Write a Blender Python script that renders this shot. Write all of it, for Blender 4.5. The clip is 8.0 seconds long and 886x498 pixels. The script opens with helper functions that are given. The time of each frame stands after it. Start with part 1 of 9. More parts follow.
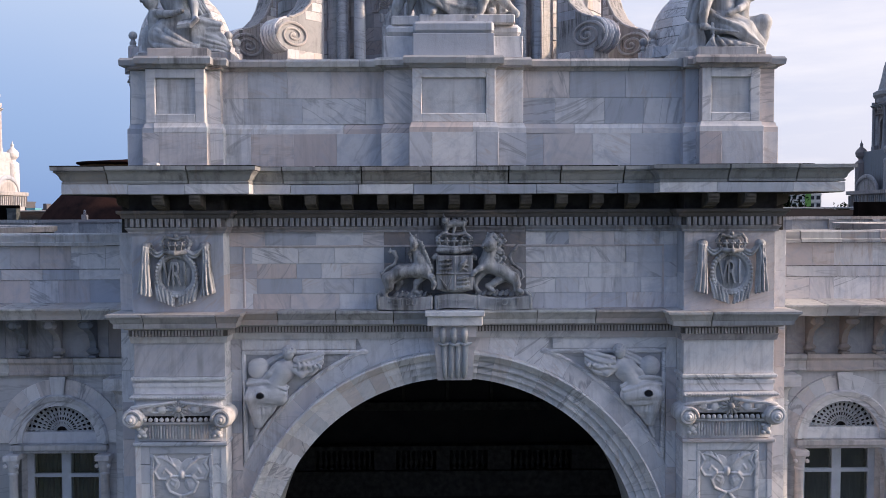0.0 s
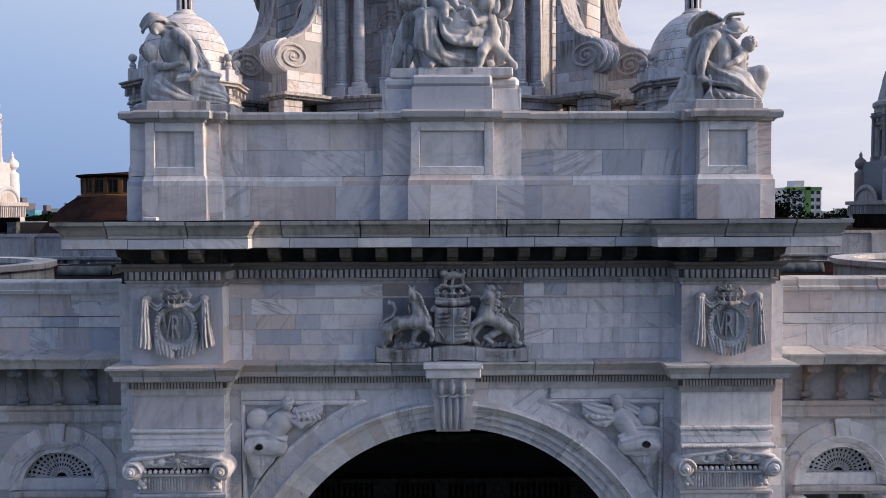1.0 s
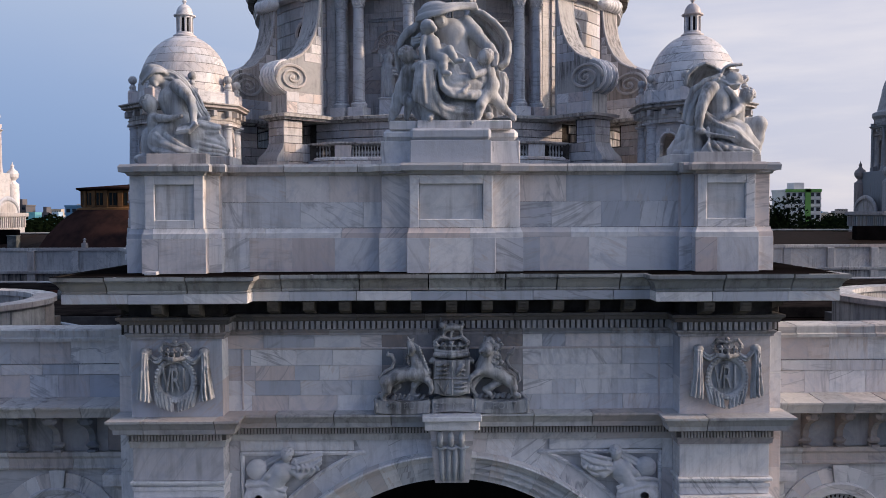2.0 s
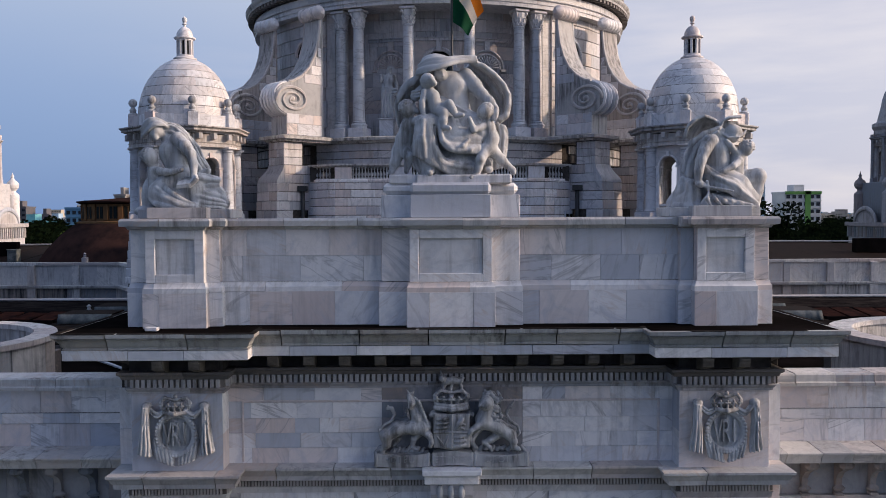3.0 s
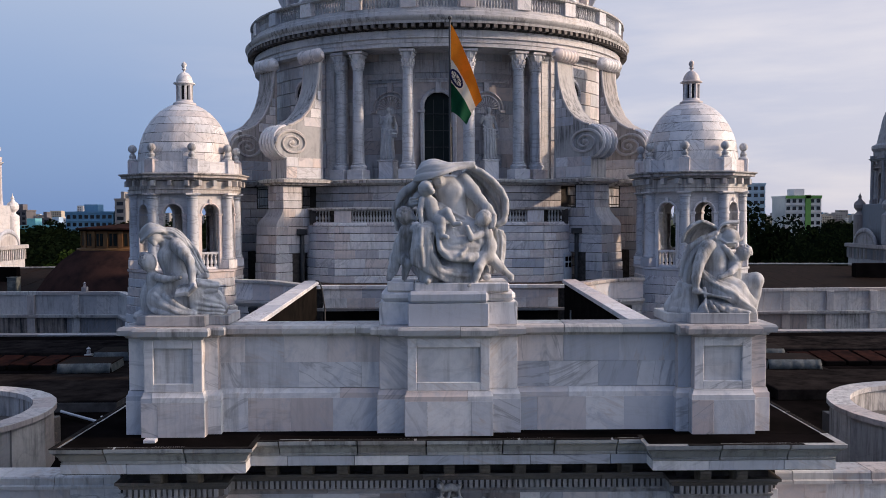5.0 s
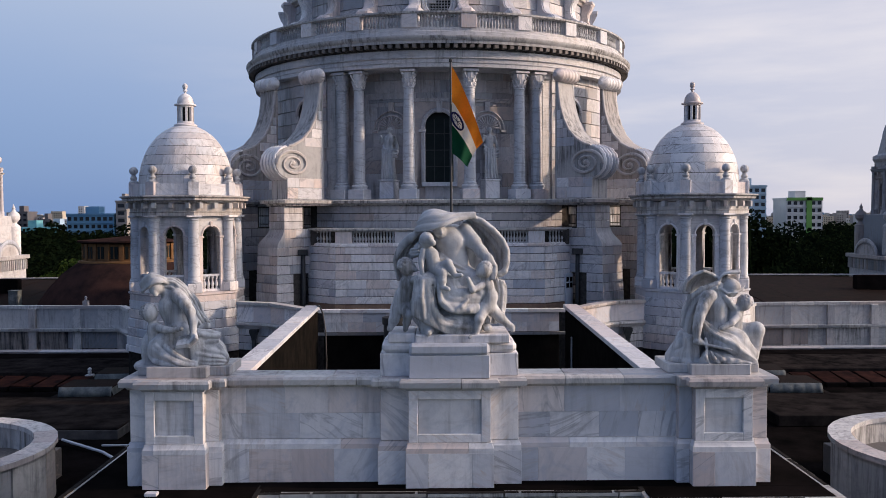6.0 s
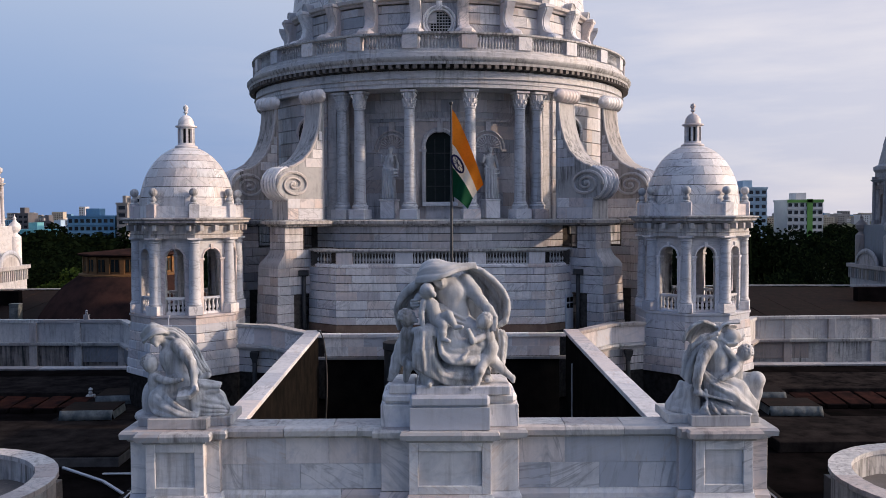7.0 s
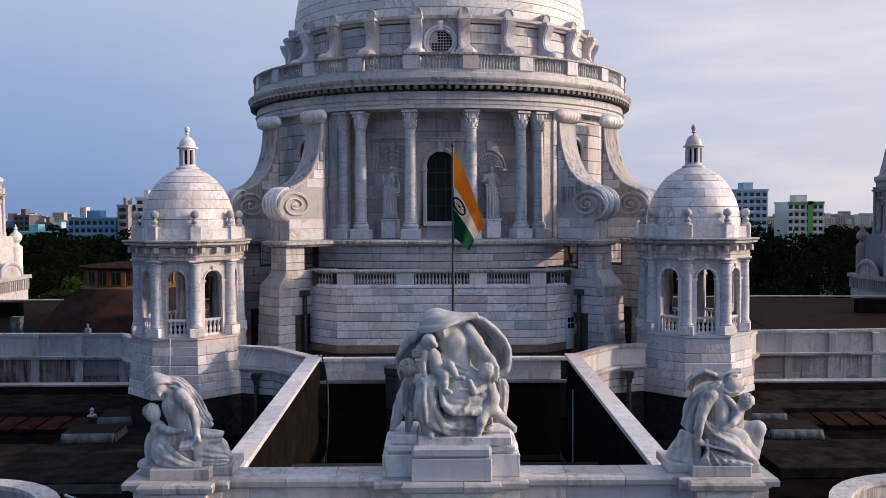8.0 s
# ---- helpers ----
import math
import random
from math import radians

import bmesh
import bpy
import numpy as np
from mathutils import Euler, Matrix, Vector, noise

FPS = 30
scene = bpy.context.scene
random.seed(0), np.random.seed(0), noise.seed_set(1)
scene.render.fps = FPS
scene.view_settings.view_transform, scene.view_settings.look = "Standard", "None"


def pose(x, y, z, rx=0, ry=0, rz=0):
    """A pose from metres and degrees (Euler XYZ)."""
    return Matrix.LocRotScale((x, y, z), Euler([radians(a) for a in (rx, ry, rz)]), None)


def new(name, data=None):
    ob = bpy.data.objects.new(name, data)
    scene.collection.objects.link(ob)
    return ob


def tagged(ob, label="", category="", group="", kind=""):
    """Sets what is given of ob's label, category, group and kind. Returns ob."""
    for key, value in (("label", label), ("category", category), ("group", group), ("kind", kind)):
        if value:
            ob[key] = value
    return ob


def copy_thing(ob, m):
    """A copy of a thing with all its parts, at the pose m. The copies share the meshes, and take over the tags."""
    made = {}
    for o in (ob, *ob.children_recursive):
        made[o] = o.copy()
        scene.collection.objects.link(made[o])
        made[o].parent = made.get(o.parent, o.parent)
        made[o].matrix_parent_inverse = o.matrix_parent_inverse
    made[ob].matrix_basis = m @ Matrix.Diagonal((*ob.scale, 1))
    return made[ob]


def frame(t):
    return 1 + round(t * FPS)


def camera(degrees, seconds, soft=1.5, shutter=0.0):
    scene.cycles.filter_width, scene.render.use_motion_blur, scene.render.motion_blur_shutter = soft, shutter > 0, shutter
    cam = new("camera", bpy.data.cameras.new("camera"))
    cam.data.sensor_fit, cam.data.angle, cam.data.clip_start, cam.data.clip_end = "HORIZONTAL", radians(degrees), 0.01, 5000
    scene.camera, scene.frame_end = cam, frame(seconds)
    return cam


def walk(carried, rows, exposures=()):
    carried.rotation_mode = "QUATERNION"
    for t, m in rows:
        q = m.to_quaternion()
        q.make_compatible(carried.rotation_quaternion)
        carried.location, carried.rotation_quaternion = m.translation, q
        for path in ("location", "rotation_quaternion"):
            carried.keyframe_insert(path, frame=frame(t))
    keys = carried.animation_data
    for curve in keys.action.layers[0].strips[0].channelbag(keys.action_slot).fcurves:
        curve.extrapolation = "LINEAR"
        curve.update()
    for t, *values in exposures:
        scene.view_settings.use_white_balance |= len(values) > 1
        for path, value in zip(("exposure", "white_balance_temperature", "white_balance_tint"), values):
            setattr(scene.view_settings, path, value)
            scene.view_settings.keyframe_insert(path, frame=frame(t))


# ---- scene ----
cam = camera(54.0, 8.0, soft=0.7)
# seconds, eye x, y, z, turn to the right in degrees
ROWS = [
    (0.0, -0.325, -15.715, 15.798, 0.54), (0.5, -0.309, -15.728, 16.274, 0.54), (1.0, -0.292, -15.735, 16.752, 0.54),
    (1.5, -0.276, -15.740, 17.225, 0.54), (3.0, -0.262, -15.735, 18.700, 0.54), (3.5, -0.250, -15.715, 19.192, 0.54),
    (4.0, -0.232, -15.705, 19.700, 0.53), (4.5, -0.212, -15.695, 20.200, 0.53), (6.0, -0.205, -15.650, 21.635, 0.46),
    (6.5, -0.195, -15.625, 22.105, 0.43), (7.0, -0.198, -15.625, 22.585, 0.42), (7.5, -0.212, -15.630, 23.060, 0.40),
    (8.0, -0.214, -15.630, 23.529, 0.38),
]
PITCH, ROLL = -2.33, -0.24
walk(cam, [(t, pose(x, y, z, 0, 0, -turn) @ pose(0, 0, 0, 90 + PITCH, 0, 0) @ pose(0, 0, 0, 0, 0, ROLL)) for t, x, y, z, turn in ROWS],
     exposures=[(0.0, 0.47), (1.5, 0.20), (3.0, 0.12), (4.5, 0.12), (8.0, 0.16)])
import itertools


# ---- world, sun ----
SUN_AZ, SUN_EL = -1.8, 19.0   # degrees behind the facade's own line, degrees above the horizon
sun_way = Vector((math.cos(radians(SUN_AZ)) * math.cos(radians(SUN_EL)), math.sin(radians(SUN_AZ)) * math.cos(radians(SUN_EL)), math.sin(radians(SUN_EL))))
world = bpy.data.worlds.new("world")
scene.world = world
world.use_nodes = True
wn, wl = world.node_tree.nodes, world.node_tree.links
sky = wn.new("ShaderNodeTexSky")
sky.sky_type, sky.sun_disc = "NISHITA", False
sky.sun_elevation, sky.sun_rotation = radians(SUN_EL), radians(90 - SUN_AZ)
sky.air_density, sky.dust_density, sky.ozone_density = 1.0, 2.0, 2.0
# thin evening veil of cloud over the clear sky: bluer low down, paler and pinker higher up and towards the sun
coord = wn.new("ShaderNodeTexCoord")
sep = wn.new("ShaderNodeSeparateXYZ")
wl.new(coord.outputs["Generated"], sep.inputs[0])
squash = wn.new("ShaderNodeMapping")
squash.inputs["Scale"].default_value = (1.0, 1.0, 6.0)
wl.new(coord.outputs["Generated"], squash.inputs[0])
puff = wn.new("ShaderNodeTexNoise")
puff.inputs["Scale"].default_value, puff.inputs["Detail"].default_value, puff.inputs["Roughness"].default_value = 2.6, 7.0, 0.55
wl.new(squash.outputs[0], puff.inputs["Vector"])


def sky_mix(fac, a, b):
    x = wn.new("ShaderNodeMix")
    x.data_type = "RGBA"
    for sock, v in ((x.inputs[0], fac), (x.inputs[6], a), (x.inputs[7], b)):
        if isinstance(v, float):
            sock.default_value = v
        elif isinstance(v, tuple):
            sock.default_value = (*v, 1)
        else:
            wl.new(v, sock)
    return x.outputs[2]


def sky_range(src, lo, hi, a=0.0, b=1.0):
    x = wn.new("ShaderNodeMapRange")
    for i, v in enumerate((lo, hi, a, b)):
        x.inputs[i + 1].default_value = v
    wl.new(src, x.inputs[0])
    return x.outputs[0]


VEIL_LOW, VEIL_HIGH, VEIL_SUN, CLOUD = (1.6, 2.45, 4.7), (4.1, 4.6, 5.6), (4.8, 4.7, 5.5), (5.9, 5.6, 6.0)
toward = wn.new("ShaderNodeVectorMath")
toward.operation = "DOT_PRODUCT"
toward.inputs[1].default_value = sun_way
wl.new(coord.outputs["Generated"], toward.inputs[0])
veil = sky_mix(sky_range(sep.outputs["Z"], 0.0, 0.30), VEIL_LOW, VEIL_HIGH)
veil = sky_mix(sky_range(toward.outputs["Value"], -0.3, 0.45, 0.0, 0.95), veil, VEIL_SUN)
gathered = wn.new("ShaderNodeMath")
gathered.operation = "MULTIPLY"
wl.new(sky_range(puff.outputs[0], 0.47, 0.66, 0.0, 0.8), gathered.inputs[0])
wl.new(sky_range(toward.outputs["Value"], -0.35, 0.25), gathered.inputs[1])
veil = sky_mix(gathered.outputs[0], veil, CLOUD)
low_left = wn.new("ShaderNodeMath")
low_left.operation = "MULTIPLY"
wl.new(sky_range(sep.outputs["X"], -0.50, 0.12, 0.85, 0.0), low_left.inputs[0])
wl.new(sky_range(sep.outputs["Z"], 0.02, 0.30, 1.0, 0.0), low_left.inputs[1])
veil = sky_mix(low_left.outputs[0], veil, (1.35, 2.2, 4.1))
# the side away from the sun is dimmer and bluer, the zenith is bright with thin cloud, the sun's own quarter glows
veil = sky_mix(sky_range(toward.outputs["Value"], -0.95, -0.52, 0.9, 0.0), veil, (0.45, 0.75, 1.7))
veil = sky_mix(sky_range(sep.outputs["Y"], -0.8, 0.1, 0.85, 0.0), veil, (0.80, 1.28, 2.65))
veil = sky_mix(sky_range(sep.outputs["Z"], 0.35, 0.85, 0.0, 0.8), veil, (1.45, 2.1, 3.8))
veil = sky_mix(sky_range(toward.outputs["Value"], 0.60, 0.97), veil, (17.0, 16.0, 16.5))
both_skies = sky_mix(0.88, sky.outputs[0], veil)
wn["Background"].inputs["Strength"].default_value = 0.13
wl.new(both_skies, wn["Background"].inputs[0])
lamp = bpy.data.lights.new("sun", "SUN")
lamp.energy, lamp.angle, lamp.color = 3.2, radians(1.5), (1.0, 0.72, 0.52)
sun = new("sun", lamp)
sun.matrix_world = Matrix.Translation((60, 20, 60)) @ sun_way.to_track_quat("Z", "Y").to_matrix().to_4x4()


# ---- materials ----
def mat_new(name):
    m = bpy.data.materials.new(name)
    m.use_nodes = True
    return m, m.node_tree.nodes, m.node_tree.links, m.node_tree.nodes["Principled BSDF"]


def mixed(n, l, fac, a, b, blend="MIX"):
    """A colour mix; a, b are colours or sockets, fac a number or a socket."""
    x = n.new("ShaderNodeMix")
    x.data_type, x.blend_type = "RGBA", blend
    for sock, v in ((x.inputs[0], fac), (x.inputs[6], a), (x.inputs[7], b)):
        if isinstance(v, (int, float)):
            sock.default_value = v
        elif isinstance(v, tuple):
            sock.default_value = (*v, 1)
        else:
            l.new(v, sock)
    return x.outputs[2]


def ramp(n, l, src, lo, hi, a=0.0, b=1.0):
    x = n.new("ShaderNodeMapRange")
    x.inputs[1].default_value, x.inputs[2].default_value, x.inputs[3].default_value, x.inputs[4].default_value = lo, hi, a, b
    l.new(src, x.inputs[0])
    return x.outputs[0]


def noisy(n, l, vec, scale, detail=4.0, rough=0.55, distort=0.0):
    x = n.new("ShaderNodeTexNoise")
    x.inputs["Scale"].default_value, x.inputs["Detail"].default_value = scale, detail
    x.inputs["Roughness"].default_value, x.inputs["Distortion"].default_value = rough, distort
    l.new(vec, x.inputs["Vector"])
    return x.outputs[0]


def bumped(n, l, b, height, dist, strength=0.4):
    x = n.new("ShaderNodeBump")
    x.inputs["Strength"].default_value, x.inputs["Distance"].default_value = strength, dist
    l.new(height, x.inputs["Height"])
    l.new(x.outputs[0], b.inputs["Normal"])


def marble(name, base=(0.66, 0.645, 0.65), warm=(0.62, 0.52, 0.44), cool=(0.46, 0.48, 0.53), vein=0.55, stain=0.35, rough=0.5, per_piece=1.0, dark=(0.10, 0.095, 0.09), reach=0.0, relief=0.35):
    """Weathered white marble: each piece has its own tint, cloudy veins and streaky stains."""
    m, n, l, b = mat_new(name)
    geo, info = n.new("ShaderNodeNewGeometry"), n.new("ShaderNodeObjectInfo")
    rnd = info.outputs["Random"]
    off = n.new("ShaderNodeVectorMath")
    off.operation = "SCALE"
    off.inputs[0].default_value = (37.0, 19.0, 53.0)
    l.new(rnd, off.inputs["Scale"])
    pos = n.new("ShaderNodeVectorMath")
    l.new(geo.outputs["Position"], pos.inputs[0])
    l.new(off.outputs[0], pos.inputs[1])
    p, w = pos.outputs[0], geo.outputs["Position"]
    lay = n.new("ShaderNodeVectorRotate")
    lay.rotation_type = "Y_AXIS"
    angle = n.new("ShaderNodeMath")
    angle.operation = "MULTIPLY"
    angle.inputs[1].default_value = 17.0
    l.new(rnd, angle.inputs[0])
    l.new(p, lay.inputs["Vector"])
    l.new(angle.outputs[0], lay.inputs["Angle"])
    bed = lay.outputs[0] if per_piece else p
    if per_piece:
        white = n.new("ShaderNodeTexWhiteNoise")
        white.noise_dimensions = "1D"
        l.new(rnd, white.inputs["W"])
        r2 = white.outputs["Value"]
        col = mixed(n, l, ramp(n, l, rnd, 0.40, 1.0, 0.0, 0.85 * per_piece), base, cool)
        col = mixed(n, l, ramp(n, l, r2, 0.55, 1.0, 0.0, 0.75 * per_piece), col, warm)
        # some pieces carry broad smoky bands
        smoke = n.new("ShaderNodeMapping")
        smoke.inputs["Rotation"].default_value = (0.5, 0.9, 0.2)
        smoke.inputs["Scale"].default_value = (0.8, 1.0, 4.2)
        l.new(bed, smoke.inputs[0])
        gate = n.new("ShaderNodeMath")
        gate.operation = "MULTIPLY"
        l.new(ramp(n, l, noisy(n, l, smoke.outputs[0], 1.1, 5.0, 0.6, 0.8), 0.54, 0.74), gate.inputs[0])
        l.new(ramp(n, l, white.outputs["Color"], 0.45, 0.85, 0.0, 0.42), gate.inputs[1])
        col = mixed(n, l, gate.outputs[0], col, tuple(0.42 * v for v in cool))
        # a few are clouded with rust, and the veins are strong in some and faint in others
        more = n.new("ShaderNodeTexWhiteNoise")
        more.noise_dimensions = "1D"
        l.new(r2, more.inputs["W"])
        rust = n.new("ShaderNodeMath")
        rust.operation = "MULTIPLY"
        l.new(ramp(n, l, noisy(n, l, smoke.outputs[0], 1.7, 4.0, 0.6, 1.4), 0.52, 0.70), rust.inputs[0])
        l.new(ramp(n, l, more.outputs["Value"], 0.55, 0.9, 0.0, 0.5), rust.inputs[1])
        col = mixed(n, l, rust.outputs[0], col, (0.46, 0.34, 0.26))
        strong = ramp(n, l, more.outputs["Value"], 0.05, 0.5, 1.35, 0.2)
    else:
        col = mixed(n, l, ramp(n, l, noisy(n, l, w, 0.8), 0.4, 0.75, 0.0, 0.7), base, cool)
        col = mixed(n, l, ramp(n, l, noisy(n, l, w, 1.7, 2.0), 0.55, 0.8, 0.0, 0.5), col, warm)
    cloud = noisy(n, l, p, 1.9, 6.0, 0.62, 1.6)
    col = mixed(n, l, ramp(n, l, cloud, 0.48, 0.72, 0.0, 0.5), col, cool)
    patch = noisy(n, l, w, 5.5, 5.0, 0.7, 0.6)
    col = mixed(n, l, ramp(n, l, patch, 0.52, 0.75, 0.0, 0.45), col, tuple(0.62 * v for v in base))
    # thin diagonal veins
    stretch = n.new("ShaderNodeMapping")
    stretch.inputs["Rotation"].default_value = (0.3, 0.6, 0.4)
    stretch.inputs["Scale"].default_value = (0.5, 1.0, 2.6)
    l.new(bed, stretch.inputs[0])
    v = noisy(n, l, stretch.outputs[0], 0.9, 4.0, 0.55, 0.9)
    near = n.new("ShaderNodeMath")
    near.operation = "ABSOLUTE"
    sub = n.new("ShaderNodeMath")
    sub.operation = "SUBTRACT"
    sub.inputs[1].default_value = 0.5
    l.new(v, sub.inputs[0])
    l.new(sub.outputs[0], near.inputs[0])
    thread = ramp(n, l, near.outputs[0], 0.0, 0.035, vein, 0.0)
    if per_piece:
        power = n.new("ShaderNodeMath")
        power.operation, power.use_clamp = "MULTIPLY", True
        l.new(thread, power.inputs[0])
        l.new(strong, power.inputs[1])
        thread = power.outputs[0]
    col = mixed(n, l, thread, col, (0.20, 0.205, 0.23))
    # rain streaks and lichen
    streak = n.new("ShaderNodeMapping")
    streak.inputs["Scale"].default_value = (4.0, 4.0, 0.35)
    l.new(w, streak.inputs[0])
    s1 = noisy(n, l, streak.outputs[0], 1.5, 5.0, 0.65)
    s2 = noisy(n, l, w, 0.55, 3.0)
    both = n.new("ShaderNodeMath")
    both.operation = "MULTIPLY"
    l.new(ramp(n, l, s1, 0.48 - 0.12 * reach, 0.72 - 0.16 * reach), both.inputs[0])
    l.new(ramp(n, l, s2, 0.40 - 0.12 * reach, 0.62 - 0.10 * reach), both.inputs[1])
    fac = n.new("ShaderNodeMath")
    fac.operation = "MULTIPLY"
    fac.inputs[1].default_value = stain
    l.new(both.outputs[0], fac.inputs[0])
    col = mixed(n, l, fac.outputs[0], col, dark)
    l.new(col, b.inputs["Base Color"])
    fine = noisy(n, l, w, 38.0, 3.0)
    l.new(ramp(n, l, fine, 0.3, 0.7, rough - 0.1, rough + 0.15), b.inputs["Roughness"])
    bumped(n, l, b, noisy(n, l, w, 14.0, 6.0, 0.7), 0.012, relief)
    return m


def plain(name, a, c, scale=3.0, rough=0.7, metal=0.0, bump=0.01, tint=0.0, spec=0.15):
    """Two-tone worn surface."""
    m, n, l, b = mat_new(name)
    geo, info = n.new("ShaderNodeNewGeometry"), n.new("ShaderNodeObjectInfo")
    w = geo.outputs["Position"]
    col = mixed(n, l, ramp(n, l, noisy(n, l, w, scale, 5.0, 0.6), 0.35, 0.68), a, c)
    col = mixed(n, l, ramp(n, l, noisy(n, l, w, scale * 7, 4.0, 0.65), 0.5, 0.8, 0.0, 0.45), col, tuple(0.55 * v for v in a))
    if tint:
        col = mixed(n, l, ramp(n, l, info.outputs["Random"], 0, 1, 0.0, tint), col, tuple(0.4 * v for v in c))
    l.new(col, b.inputs["Base Color"])
    b.inputs["Roughness"].default_value, b.inputs["Metallic"].default_value = rough, metal
    b.inputs["Specular IOR Level"].default_value = 0.5 if metal else spec
    if bump:
        bumped(n, l, b, noisy(n, l, w, scale * 5, 5.0, 0.65), bump)
    return m


MARBLE = marble("marble_ashlar", base=(0.80, 0.79, 0.80), warm=(0.62, 0.51, 0.47), cool=(0.38, 0.42, 0.50), vein=0.42, stain=0.48)
MARBLE_HIGH = marble("marble_drum_blocks", base=(0.60, 0.59, 0.61), warm=(0.46, 0.38, 0.34), cool=(0.29, 0.32, 0.37), vein=0.45, stain=0.8)
MARBLE_NICHE = marble("marble_niche_blocks", base=(0.60, 0.59, 0.61), warm=(0.45, 0.37, 0.33), cool=(0.28, 0.31, 0.36), vein=0.5, stain=0.95)
# dirty marble, which also carries painted shade on the wings and a tower
MARBLE_DIM = marble("marble_dirty_and_shaded", base=(0.40, 0.40, 0.42), warm=(0.28, 0.22, 0.19), cool=(0.14, 0.17, 0.21), vein=0.3, stain=0.95, rough=0.65)
MARBLE_OLD = marble("marble_weathered", base=(0.60, 0.59, 0.58), warm=(0.46, 0.38, 0.35), cool=(0.30, 0.32, 0.36), vein=0.35, stain=0.9, rough=0.6)
MARBLE_SOFT = marble("marble_carved", base=(0.56, 0.575, 0.595), warm=(0.36, 0.31, 0.28), cool=(0.29, 0.32, 0.36), vein=0.12, stain=0.8, rough=0.7, per_piece=0.0, reach=0.4, relief=0.6)
MARBLE_PALE = marble("marble_carved_pale", base=(0.72, 0.71, 0.72), warm=(0.54, 0.45, 0.40), cool=(0.40, 0.43, 0.48), vein=0.12, stain=0.6, rough=0.65, per_piece=0.0)
MARBLE_GREY = marble("marble_relief_grey", base=(0.52, 0.52, 0.525), warm=(0.36, 0.32, 0.29), cool=(0.24, 0.25, 0.27), vein=0.1, stain=0.95, rough=0.65, per_piece=0.0, dark=(0.05, 0.048, 0.046), reach=0.45, relief=0.9)
MARBLE_RUN = marble("marble_drum", base=(0.62, 0.61, 0.62), warm=(0.57, 0.49, 0.43), cool=(0.40, 0.42, 0.46), vein=0.35, stain=0.75, per_piece=0.0)
MARBLE_LIP = marble("marble_grimy_lip", base=(0.56, 0.55, 0.54), warm=(0.42, 0.35, 0.31), cool=(0.26, 0.28, 0.31), vein=0.3, stain=0.9, rough=0.65, per_piece=0.6, dark=(0.06, 0.057, 0.055), reach=0.4)
WEATHERED = marble("marble_streaked", base=(0.52, 0.52, 0.52), warm=(0.40, 0.34, 0.30), cool=(0.28, 0.30, 0.33), vein=0.3, stain=0.95, rough=0.7, dark=(0.05, 0.05, 0.05), reach=0.3)
COLUMN_STONE = marble("marble_blue_grey", base=(0.60, 0.62, 0.66), warm=(0.54, 0.51, 0.50), cool=(0.36, 0.40, 0.46), vein=0.5, stain=0.5, per_piece=0.0)
STAINED = marble("marble_black_stained", base=(0.42, 0.42, 0.43), warm=(0.30, 0.24, 0.20), cool=(0.20, 0.22, 0.25), vein=0.3, stain=0.97, rough=0.7, dark=(0.02, 0.02, 0.02), reach=0.9)
# sooty stone that also holds the shade under cornices in its colour
SOOT_AND_SHADE = marble("marble_soot_and_shade", base=(0.17, 0.155, 0.145), warm=(0.11, 0.09, 0.08), cool=(0.07, 0.07, 0.073), vein=0.1, stain=0.8, rough=0.7)
MARBLE_EVEN = marble("marble_even", base=(0.80, 0.79, 0.80), warm=(0.60, 0.50, 0.45), cool=(0.48, 0.51, 0.56), vein=0.5, stain=0.5, per_piece=0.7)
# grime and cornice shade together in the soffit and bracket colours
SOFFIT = plain("soffit_grime_and_shade", (0.085, 0.08, 0.078), (0.035, 0.033, 0.033), 3.0, 0.9, spec=0.0)
BRACKET_STONE = plain("sooty_shaded_bracket_stone", (0.15, 0.135, 0.115), (0.07, 0.064, 0.058), 4.0, 0.85, spec=0.05)
CYMA = marble("marble_grey_cyma", base=(0.50, 0.50, 0.49), warm=(0.32, 0.29, 0.26), cool=(0.22, 0.24, 0.26), vein=0.3, stain=0.9, rough=0.65, dark=(0.05, 0.048, 0.045), reach=0.15)
# algae on the cornice edge, and plain black for floors and feet
PLAIN_BLACK = plain("black_algae_and_stone", (0.035, 0.033, 0.032), (0.015, 0.014, 0.014), 5.0, 0.9, spec=0.0)
# near-black tone for the roof well and one far wall
BLACKENED = plain("near_black_wall", (0.006, 0.006, 0.006), (0.014, 0.012, 0.011), 1.5, 0.9, spec=0.0)
# mortar tone, reused for the shade in the hall and behind balusters
JOINT_AND_SHADE = plain("joint_mortar_and_shade", (0.045, 0.042, 0.04), (0.09, 0.083, 0.078), 6.0, 0.9, spec=0.0)
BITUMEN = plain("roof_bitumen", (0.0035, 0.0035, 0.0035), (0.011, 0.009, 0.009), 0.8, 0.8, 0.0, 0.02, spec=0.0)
ROOF_GREY = plain("roof_grey_screed", (0.005, 0.005, 0.006), (0.040, 0.034, 0.032), 1.3, 0.9, 0.0, 0.02, 0.5, spec=0.0)
ROOF_RED = plain("roof_red_tile", (0.080, 0.030, 0.021), (0.022, 0.015, 0.014), 1.6, 0.85, 0.0, 0.02, 0.5, spec=0.0)
COPPER = plain("brown_dome_sheet", (0.055, 0.030, 0.026), (0.022, 0.016, 0.016), 1.0, 0.75, 0.0, 0.03, spec=0.0)
OCHRE = plain("ochre_paint", (0.24, 0.13, 0.055), (0.13, 0.075, 0.04), 1.5, 0.8)
IRON = plain("dark_iron", (0.03, 0.035, 0.04), (0.055, 0.055, 0.055), 4.0, 0.55, 0.4)
